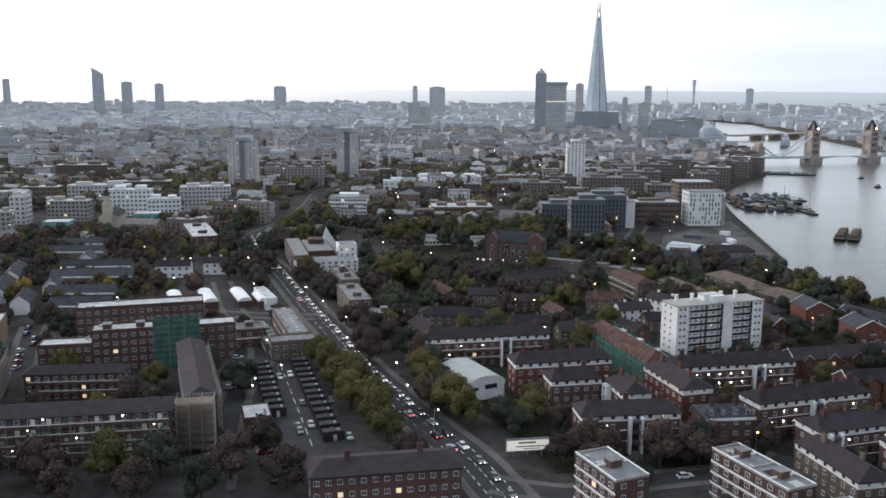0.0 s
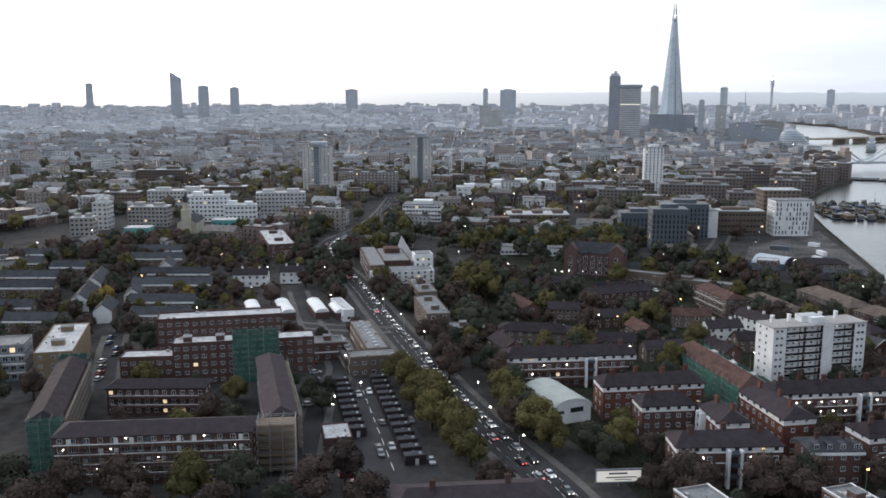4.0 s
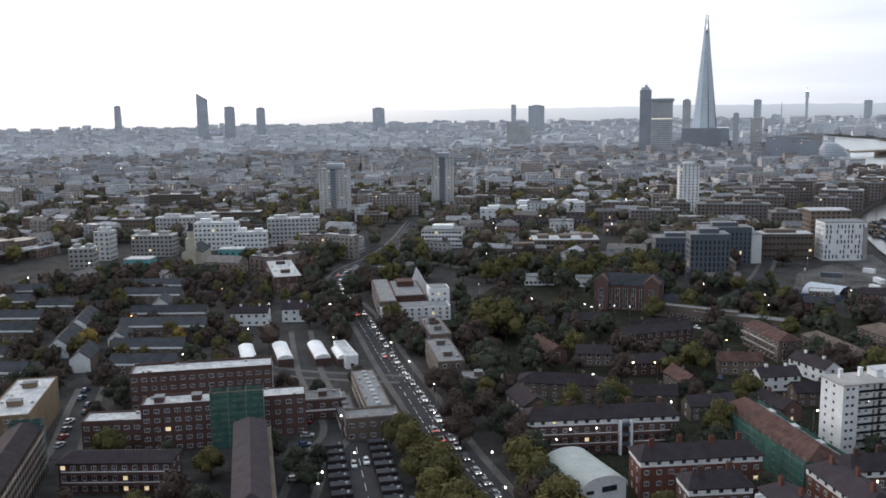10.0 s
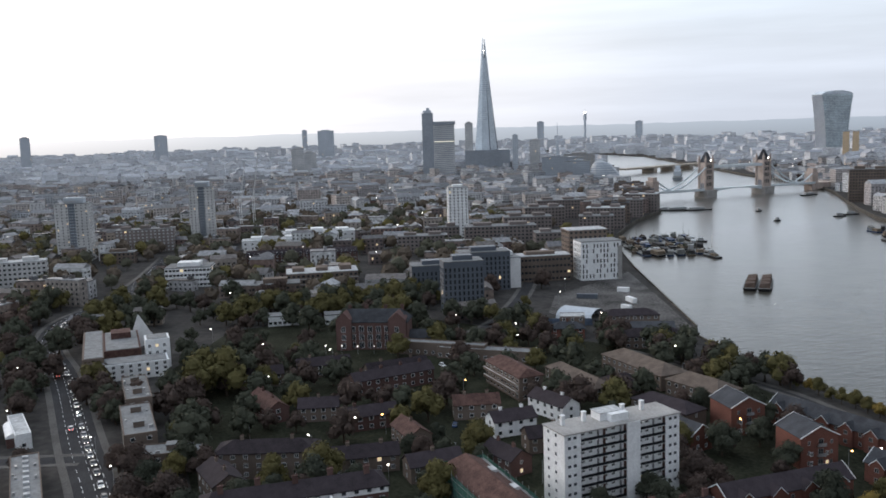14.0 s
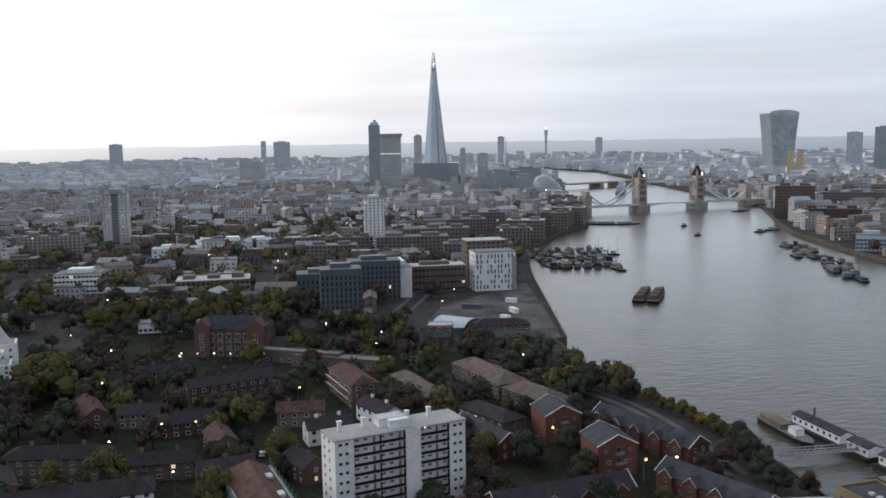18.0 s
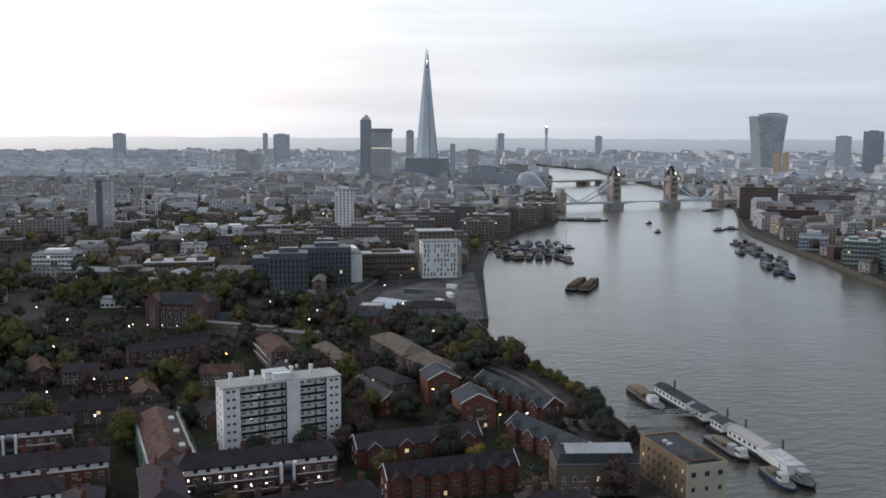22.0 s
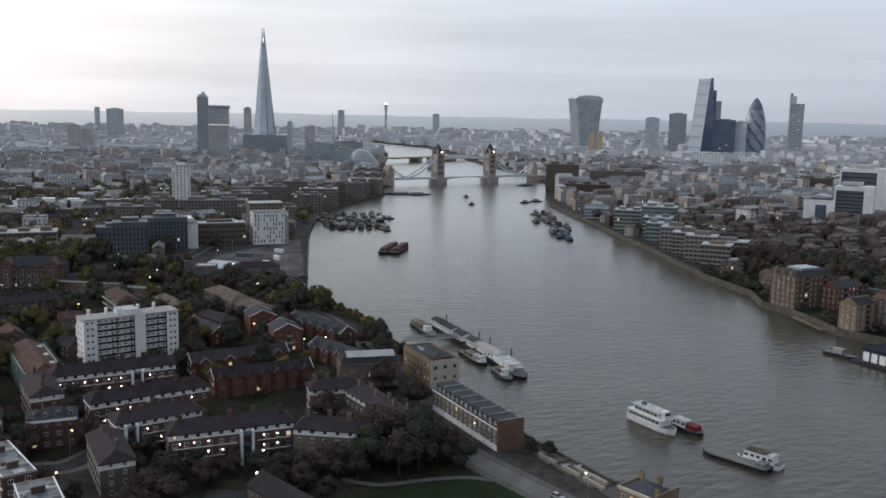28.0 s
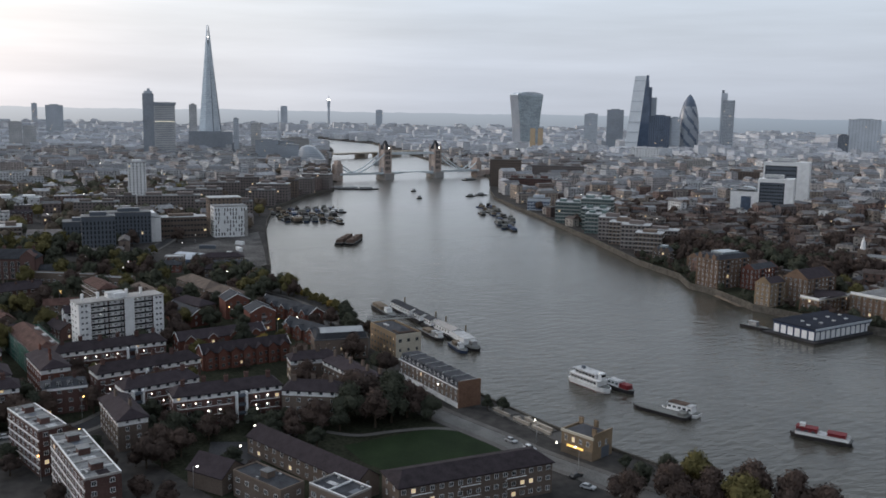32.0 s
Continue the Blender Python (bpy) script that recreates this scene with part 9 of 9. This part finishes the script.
for row, off in enumerate((-7.6, 5.8)):
    for k in range(13):
        u = -36 + k * 5.9
        ca, sa = math.cos(radians(8)), math.sin(radians(8))
        spot = pose(-44 + u * ca - off * sa, -130 + u * sa + off * ca, 0.03, 0, 0, 8)
        if row == 0 and k > 8:
            continue
        if k or row:
            copy_thing(GARAGE, spot)
        else:
            GARAGE.matrix_world = spot
for k in range(9):
    u, off = rng_yard.uniform(-40, 40), rng_yard.choice((-2.6, 1.2, 10.4))
    ca, sa = math.cos(radians(8)), math.sin(radians(8))
    drive(PARKED, rng_yard.choice((0, 1, 2, 3, 3, 5)), -44 + u * ca - off * sa, -130 + u * sa + off * ca, 8 + rng_yard.choice((0, 180)), 0.03)
lane = Shape()
for k in range(9):
    u = -38 + k * 9.0
    ca, sa = math.cos(radians(8)), math.sin(radians(8))
    lane.face(*[(-44 + a * ca - o * sa, -130 + a * sa + o * ca, 0.045) for a, o in ((u, -0.7), (u + 5, -0.7), (u + 5, -0.55), (u, -0.55))])
single("bay_lines", lane, WHITE, "worn white lane line in the yard", "road marking", "stuff")
for x, y, r in ((4, -136, 8), (10, -136, 12), (16, -135, 5), (-2, -138, 100), (-6, -146, 10), (34, -140, 95), (34, -132, 95), (40, -124, 95), (20, -120, 92), (106, 111, 12), (114, 112.5, 12), (146, 110, 30), (138, 112, 100), (58, 10, 100), (-84, -152, 98), (-92, -152, 98), (-104, -154, 98), (-72, -152, 98),
                (-58, -152, 98), (30, -52, 70), (29, -44, 80), (29, -30, 95), (66, 46, 120), (70, 50, 120), (-120, -8, 172), (-104, -6, 176), (-140, -2, 160), (-216, 14, 10), (-290, 70, 45), (-66, 121, 170), (-40, 118, 150),
                (-90, -228.8, 167), (-97, -230.4, 167), (-104, -232, 167), (-112, -233.9, 167), (-121, -231.4, 167), (-129, -233.3, 167), (-137, -238.6, 170), (-146, -240.3, 170)):
    drive(PARKED, rng.choice((0, 1, 2, 3, 5, 4)), x, y, r, 0.05)
for ob in (*PARKED, *DRIVEN):
    if ob not in USED:
        ob.location.z = 0.05
        ob.location.x, ob.location.y = 150, -66

# ---------------------------------------------------------------- street lamps


def street_lamp(x, y, h=7.0, amber=False, rot=0.0):
    p = thing("street_lamp", x, y, 0, rot, "amber street lamp on a steel pole" if amber else "white street lamp on a steel pole", "street lamp", "street lamps")
    s = Shape().bar((0, 0, -0.2), (0, 0, h), 0.09, 0.06, 6).bar((0, 0, h), (1.2, 0, h + 0.25), 0.05, n=5)
    part("pole", s, STEEL, p)
    part("lantern", Shape().spun(1.2, 0, h + 0.0, h + 0.3, 0.3, 0.2, 8), LAMP_AMBER if amber else LAMP_WHITE, p, "glowing lantern")


for k, (x, y, amber) in enumerate(((-92, -141, 0), (-60, -136, 0), (-46, -144, 0), (-38, -143.5, 0), (8, -190, 1), (-66, -205, 1), (-58, -96, 0), (-34, -96, 0), (-10, -90, 0), (-90, -112, 0), (-120, -110, 0), (-150, -118, 0), (-180, -126, 0), (-14, -64, 0), (-4, -66, 1), (30, -56, 1), (70, -24, 1), (52, -10, 1),
                                   (-96, 80, 1), (-62, 92, 1), (-160, 96, 0), (-150, -70, 0), (-200, -60, 0), (-127, -52, 0), (-140, -26, 1), (-96, -34, 0), (-84, 8, 0), (-230, 52, 0), (-252, 60, 0), (-282, 40, 0), (-236, -30, 0), (-300, -80, 0), (-170, 10, 1), (-60, 100, 0), (20, -6, 1), (14, 30, 0), (58, 44, 0),
                                   (72, 38, 0), (86, 28, 0), (96, 12, 0), (62, 108, 0), (110, 118, 0), (134, 116, 0), (-20, 116, 0), (-260, 108, 0), (-242, 100, 0), (-320, 110, 0), (-358, 130, 0), (-352, 36, 0), (-190, -150, 0), (-210, -190, 0), (-170, -210, 0), (-260, -190, 0), (-140, -190, 0), (-300, -220, 1), (-240, -250, 1), (-130, -225, 1))):
    street_lamp(x, y, 7.0, bool(amber), (k * 57) % 360)
far_lamps = Shape()
rng = random.Random(910)
for k in range(120):
    az, r = radians(rng.uniform(33, 118)), rng.uniform(320, 2300)
    x, y = 200 - r * math.sin(az), -60 + r * math.cos(az)
    if in_river(x, y, 8) or not is_free(x, y):
        continue
    e = 0.22 + r / 3800
    far_lamps.spun(x, y, 9 + r / 400, 9 + r / 400 + e, e, e * 0.6, 6)
single("far_street_lamps", far_lamps, LAMP_WHITE, "points of light from far street lamps", "street lamps", "stuff")

# ---------------------------------------------------------------- boats, barges and the pier
HULL_BLUE = mat("blue_hull", (0.04, 0.06, 0.11), var=0.2, rough=0.5)
HULL_DARK = mat("dark_hull", (0.035, 0.034, 0.036), var=0.3, rough=0.6)
HULL_RED = mat("red_boat_paint", (0.16, 0.025, 0.03), var=0.2, rough=0.5)
RUST = mat("rusty_cargo", (0.095, 0.068, 0.056), var=0.4, big=0.4, fine=2)
DECK = mat("boat_deck", (0.16, 0.165, 0.16), var=0.3, fine=2)


def hull(s, L, W, z0, z1, bow=0.22, stern=0.06):
    ring = [(-L / 2, -W / 2 * 0.8), (-L / 2 + L * stern, -W / 2), (L / 2 - L * bow, -W / 2), (L / 2 - L * bow * 0.4, -W / 2 * 0.7), (L / 2, 0), (L / 2 - L * bow * 0.4, W / 2 * 0.7), (L / 2 - L * bow, W / 2), (-L / 2 + L * stern, W / 2), (-L / 2, W / 2 * 0.8)]
    return s.solid([(x * 0.94, y * 0.88, z0) for x, y in ring], [(x, y, z1) for x, y in ring])


def boat(x, y, rot, L, W, label, hull_mat, cabins=(), name="boat", free=1.3, category="boat", mast=0.0, rail=None):
    """cabins: from, to (as shares of the length), height, share of the width, material, whether it has windows."""
    b = thing(name, x, y, RIVER_Z, rot, label, category)
    part("hull", hull(Shape(), L, W, -0.8, free), hull_mat, b)
    part("deck", hull(Shape(), L * 0.97, W * 0.94, free - 0.2, free + 0.04), DECK, b)
    z = {}
    for a, c, h, share, m, win in cabins:
        base = free if h < 3.2 else free + h * 0.0
        xa, xb, w = -L / 2 + a * L, -L / 2 + c * L, W / 2 * share
        zb = free + z.get(round(a + c, 2), 0)
        cb = part("cabin", Shape().solid([(xa, -w, free), (xb, -w, free), (xb, w, free), (xa, w, free)], [(xa + 0.15, -w + 0.1, free + h), (xb - 0.3, -w + 0.1, free + h), (xb - 0.3, w - 0.1, free + h), (xa + 0.15, w - 0.1, free + h)]), m, b)
        part("cabin_roof", Shape().box(xa, xb, -w - 0.1, w + 0.1, free + h, free + h + 0.12), FELT_PALE if m is WHITE else m, cb)
        if win:
            n = max(2, int((xb - xa) / 1.9))
            g = window_mesh(1.2, 0.8, False, CLAD)
            for lv in range(max(1, int(h / 2.2))):
                for k in range(n):
                    xx = xa + (k + 0.5) * (xb - xa) / n
                    placed("window", g, cb, xx, -w - 0.02 + 0.06, free + 0.9 + 2.2 * lv, 0)
                    placed("window", g, cb, xx, w + 0.02 - 0.06, free + 0.9 + 2.2 * lv, 180)
    if mast:
        part("mast", Shape().bar((0, 0, free), (0, 0, free + mast), 0.16, 0.06, 6).bar((0, 0, free + mast * 0.3), (-L * 0.35, 0, free + mast * 0.25), 0.08, n=5), TIMBER, b)
    return b




def passenger_boat(x, y, rot):
    b = boat(x, y, rot, 22, 6, "white double-deck passenger boat with red waterline", WHITE, (), name="passenger_boat", free=2.0, category="passenger boat")
    part("waterline", hull(Shape(), 21.4, 5.8, -0.3, 0.35), HULL_RED, b, "dark red waterline band")
    part("lower_saloon", Shape().box(-9.5, 6, -2.6, 2.6, 2.0, 4.2), WHITE, b)
    part("upper_deck", Shape().box(-10, 7, -2.9, 2.9, 4.2, 4.4), WHITE, b)
    part("upper_saloon", Shape().box(-7, 4.5, -2.3, 2.3, 4.4, 6.4), WHITE, b)
    part("sun_canopy", Shape().box(-8.5, 5.5, -2.7, 2.7, 6.4, 6.55), FELT_PALE, b)
    part("wheelhouse", Shape().solid([(4.6, -1.4, 4.4), (7, -1.4, 4.4), (7, 1.4, 4.4), (4.6, 1.4, 4.4)], [(4.6, -1.2, 7.2), (6.4, -1.2, 7.2), (6.4, 1.2, 7.2), (4.6, 1.2, 7.2)]), WHITE, b)
    part("funnel", Shape().box(-5.5, -4, -0.6, 0.6, 6.55, 7.6), CLAD, b)
    for side in (-1, 1):
        for k in range(8):
            part("saloon_window", Shape().box(-9.1 + 1.85 * k, -7.6 + 1.85 * k, side * 2.6 - 0.04, side * 2.6 + 0.04, 2.6, 3.7), GLASS, b)
        for k in range(6):
            part("upper_window", Shape().box(-6.7 + 1.85 * k, -5.2 + 1.85 * k, side * 2.3 - 0.04, side * 2.3 + 0.04, 4.9, 6.0), GLASS, b)
        part("rail", Shape().bar((-10.4, side * 2.9, 5.4), (7, side * 2.9, 5.4), 0.05, n=5), STEEL, b)
    part("wheelhouse_window", Shape().box(6.72, 6.8, -1.1, 1.1, 5.7, 6.7), GLASS, b)


passenger_boat(64, 178, -176 + 180)
boat(72, 186, 6, 15, 4.5, "small red and white launch moored alongside", HULL_DARK, ((0.15, 0.55, 2.2, 0.8, WHITE, True), (0.55, 0.85, 1.6, 0.7, HULL_RED, False)), name="launch")
boat(100, 181, -162, 23, 6, "flat grey work barge on the river", HULL_DARK, ((0.05, 0.18, 1.0, 0.6, DECK, False),), name="barge", free=1.2, category="barge")
boat(104, 187, -162, 15, 4.4, "white launch with an orange roof beside the barge", WHITE, ((0.15, 0.8, 2.4, 0.9, WHITE, True), (0.3, 0.78, 2.6, 0.86, RUST, False)), name="launch")
boat(146, 210, -152, 20, 5, "long red and white river boat at its mooring", HULL_DARK, ((0.05, 0.9, 0.9, 0.9, WHITE, False), (0.1, 0.4, 2.0, 0.7, HULL_RED, False), (0.55, 0.9, 2.4, 0.7, HULL_RED, True), (0.75, 0.85, 3.4, 0.4, WHITE, False)), name="river_boat")
# the pier: pontoons with white sheds, a gangway, barges and a working boat
pier = thing("pier", -51, 170, RIVER_Z, -3, "floating pier of pontoons with grey-roofed white sheds", "pier")
for k, (xa, xb) in enumerate(((-48, -22), (-20, -9), (-6, 3), (5, 27))):
    pn = part("pontoon", Shape().box(xa, xb, -4, 4, -0.6, 1.3), HULL_DARK, pier)
    w = 2.6
    sh = part("shed", Shape().box(xa + 0.8, xb - 0.8, -w, w, 1.3, 4.2).gable_end(xa + 0.8, xb - 0.8, -w, w, 4.2, 1.0), WHITE, pier, "white boarded pier shed")
    part("shed_roof", Shape().gable_roof(xa + 0.8, xb - 0.8, -w, w, 4.25, 1.0, 0.3), CONCRETE if k == 3 else SLATE, sh)
    n = max(2, int((xb - xa) / 3))
    for q in range(n):
        placed("window", window_mesh(1.2, 1.0, False, CLAD), sh, xa + 0.8 + (q + 0.5) * (xb - xa - 1.6) / n, -w - 0.01, 2.3)
for xx in (-46, -7.5, 4, 25):
    part("mooring_pile", Shape().bar((xx, 5.2, -5), (xx, 5.2, 6), 0.4, n=8), TIMBER, pier)
gang = thing("gangway", -67, 156, 0, 83, "pale steel lattice gangway down to the pier", "gangway")
part("walkway", Shape().box(-14, 14, -1.2, 1.2, -0.6, -0.4), DECK, gang)
for sy in (-1, 1):
    s = Shape().bar((-14, sy * 1.2, 1.2), (14, sy * 1.2, 1.2), 0.14, n=5).bar((-14, sy * 1.2, -0.5), (14, sy * 1.2, -0.5), 0.14, n=5)
    for k in range(14):
        s.bar((-14 + 2 * k, sy * 1.2, -0.5), (-13 + 2 * k, sy * 1.2, 1.2), 0.07, n=4).bar((-13 + 2 * k, sy * 1.2, 1.2), (-12 + 2 * k, sy * 1.2, -0.5), 0.07, n=4)
    part("lattice_side", s, STEEL, gang)
boat(-92, 163, -6, 30, 6.5, "dark moored barge beside the pier shed", HULL_DARK, ((0.05, 0.5, 1.6, 0.7, TIMBER, False), (0.6, 0.75, 2.2, 0.5, WHITE, False)), name="barge", category="barge")
boat(-36, 161, -4, 24, 6, "dark working barge with deck gear", HULL_DARK, ((0.2, 0.5, 1.2, 0.6, TIMBER, False), (0.55, 0.66, 1.6, 0.4, STEEL, False), (0.78, 0.9, 2.2, 0.5, WHITE, True)), name="barge", category="barge")
boat(-14, 167, -8, 28, 7, "dark working boat with white tarpaulin cover", HULL_DARK, ((0.05, 0.66, 2.6, 0.85, WHITE, False), (0.72, 0.86, 2.6, 0.4, STEEL, True)), name="tug", category="boat")
boat(-9, 160, -10, 18, 5, "blue tug moored at the pier", HULL_BLUE, ((0.2, 0.45, 1.4, 0.6, TIMBER, False), (0.55, 0.72, 2.2, 0.5, WHITE, True)), name="tug", category="boat", mast=5)
# lighters in midstream, loaded with boxes
for x, y, r in ((-341, 248.5, 143), (-336, 255.5, 143)):
    b = boat(x, y, r, 44, 8, "dark lighter loaded with rust-brown cargo", HULL_DARK, (), name="lighter", category="barge", free=1.8)
    for q in range(3):
        part("cargo", Shape().solid([(-19 + q * 12, -3.2, 1.8), (-8 + q * 12, -3.2, 1.8), (-8 + q * 12, 3.2, 1.8), (-19 + q * 12, 3.2, 1.8)], [(-18 + q * 12, -2.6, 4.6), (-9 + q * 12, -2.8, 4.2 + q * 0.4), (-9 + q * 12, 2.6, 4.4), (-18 + q * 12, 2.8, 4.0)]), RUST, b)
# houseboats and barges moored off the south bank, with gardens on deck
rng = random.Random(920)
RAFT = [(-581, 261), (-476, 246), (-464, 297), (-587, 345)]
for k in range(40):
    u, v = (k % 5 + 0.5 + rng.uniform(-0.2, 0.2)) / 5, (k // 5 + 0.5 + rng.uniform(-0.15, 0.15)) / 8
    x = (1 - v) * ((1 - u) * RAFT[0][0] + u * RAFT[1][0]) + v * ((1 - u) * RAFT[3][0] + u * RAFT[2][0])
    y = (1 - v) * ((1 - u) * RAFT[0][1] + u * RAFT[1][1]) + v * ((1 - u) * RAFT[3][1] + u * RAFT[2][1])
    b = boat(x, y, 165 + rng.uniform(-14, 14), rng.uniform(18, 30), rng.uniform(4.5, 6.5), "dark houseboat barge moored in a raft", rng.choice((HULL_DARK, HULL_DARK, HULL_BLUE, TIMBER)), ((0.1, rng.uniform(0.3, 0.8), rng.uniform(1.2, 3.4), 0.8, rng.choice((TIMBER, HULL_BLUE, DECK, HULL_DARK, TIMBER, STEEL)), False),), name="houseboat", category="houseboat", mast=rng.choice((0, 0, 0, 7, 11)))
    if rng.random() < 0.55:
        g = Shape()
        for q in range(14):
            gx, gy, gr = rng.uniform(-7, 4), rng.uniform(-1.8, 1.8), rng.uniform(0.7, 1.6)
            g.spun(gx, gy, 1.3, 1.3 + gr * rng.uniform(1.0, 2.2), gr, gr * 0.4, 6)
        part("deck_garden", g, rng.choice((LEAF_GREEN, LEAF_BROWN)), b, "shrubs growing on deck")
boat(-457, 292, 178, 24, 5.5, "sailing barge with a tall mast", HULL_DARK, ((0.2, 0.5, 1.4, 0.6, TIMBER, False),), name="sailing_barge", category="boat", mast=24)
for k in range(24):
    x, y = -535 + k * 8.1 + rng.uniform(-5, 5), 505 - k * 3.6 + rng.uniform(-12, 14)
    boat(x, y, 160 + rng.uniform(-20, 20), rng.uniform(16, 26), rng.uniform(4.5, 6), "dark barge moored in a cluster near the bank", rng.choice((HULL_DARK, HULL_DARK, HULL_BLUE)), ((0.1, rng.uniform(0.4, 0.85), rng.uniform(1.4, 3), 0.75, rng.choice((TIMBER, DECK, HULL_DARK, HULL_BLUE)), False),), name="houseboat", category="houseboat", mast=rng.choice((0, 0, 8, 12)))
for x, y, r, L, lab in ((-642, 556, 80, 14, "small dark tug on the river"), (-652, 578, 70, 16, "small dark tug on the river"), (-626, 600, 150, 44, "long grey moored barge"), (-600, 610, 150, 40, "long grey moored barge"), (-535, 330, 60, 10, "small dark boat on its mooring"),
                        (-792, 456, 80, 40, "moored work pontoon with cabins"), (-780, 474, 80, 34, "moored work pontoon with cabins"), (-800, 438, 80, 30, "moored work pontoon with cabins"), (-880, 700, 100, 30, "moored passenger boat by the bridge"), (-640, 480, 95, 8, "small launch under way"), (-730, 520, 95, 8, "small launch under way")):
    boat(x, y, r, L, max(3, L * 0.22), lab, HULL_DARK, ((0.2, 0.7, 2.4, 0.7, STEEL, False),), name="work_boat", category="boat")
boat(-1330, 760, 150, 150, 18, "grey museum warship moored beyond the bridge", BLUE_GREY, ((0.25, 0.75, 8, 0.7, BLUE_GREY, False), (0.4, 0.6, 16, 0.5, BLUE_GREY, False)), name="warship", category="ship", free=6, mast=34)


def floating_station():
    b = thing("floating_station", 46, 341, RIVER_Z, 92, "floating boatshed with white and blue panels, dark flat roof", "boatshed")
    part("pontoon", Shape().box(-26, 26, -15, 15, -0.8, 0.9), HULL_DARK, b)
    part("wall", Shape().box(-22, 22, -12, 12, 0.9, 6.4), HULL_BLUE, b)
    for k in range(11):
        part("white_panel", Shape().box(-21.5 + k * 4, -18.6 + k * 4, -12.15, -12, 1.2, 5.2), WHITE, b)
    for k in range(6):
        part("white_panel", Shape().box(-22.15, -22, -11.5 + k * 4, -8.6 + k * 4, 1.2, 5.2), WHITE, b)
    part("roof", Shape().box(-22.6, 22.6, -12.6, 12.6, 6.4, 7.0), mat("navy_roof_felt", (0.030, 0.034, 0.046), var=0.3, rough=0.95, spec=0.05), b, "dark navy felt flat roof")
    part("fascia", Shape().box(-22.8, 22.8, -12.8, -12.6, 6.0, 7.1), BLUE_GREY, b)
    for k in range(8):
        part("rooflight", Shape().box(-19 + k * 5, -17.6 + k * 5, -6 + (k % 2) * 7, -4.6 + (k % 2) * 7, 7.0, 7.5), FELT_PALE, b)
    boat(24, 318, 10, 16, 4.5, "dark workboat beside the boatshed", HULL_DARK, ((0.3, 0.6, 2.2, 0.6, STEEL, False),), name="work_boat", category="boat")


floating_station()
s = Shape()
for k in range(6):
    s.box(-14 + k * 5, -9.4 + k * 5, -1.2, 1.2, -0.3, 0)
single("jetty", s, TIMBER, "narrow timber jetty along the far bank", "jetty").matrix_world = pose(-26, 352, -1.2, 0, 0, -20)
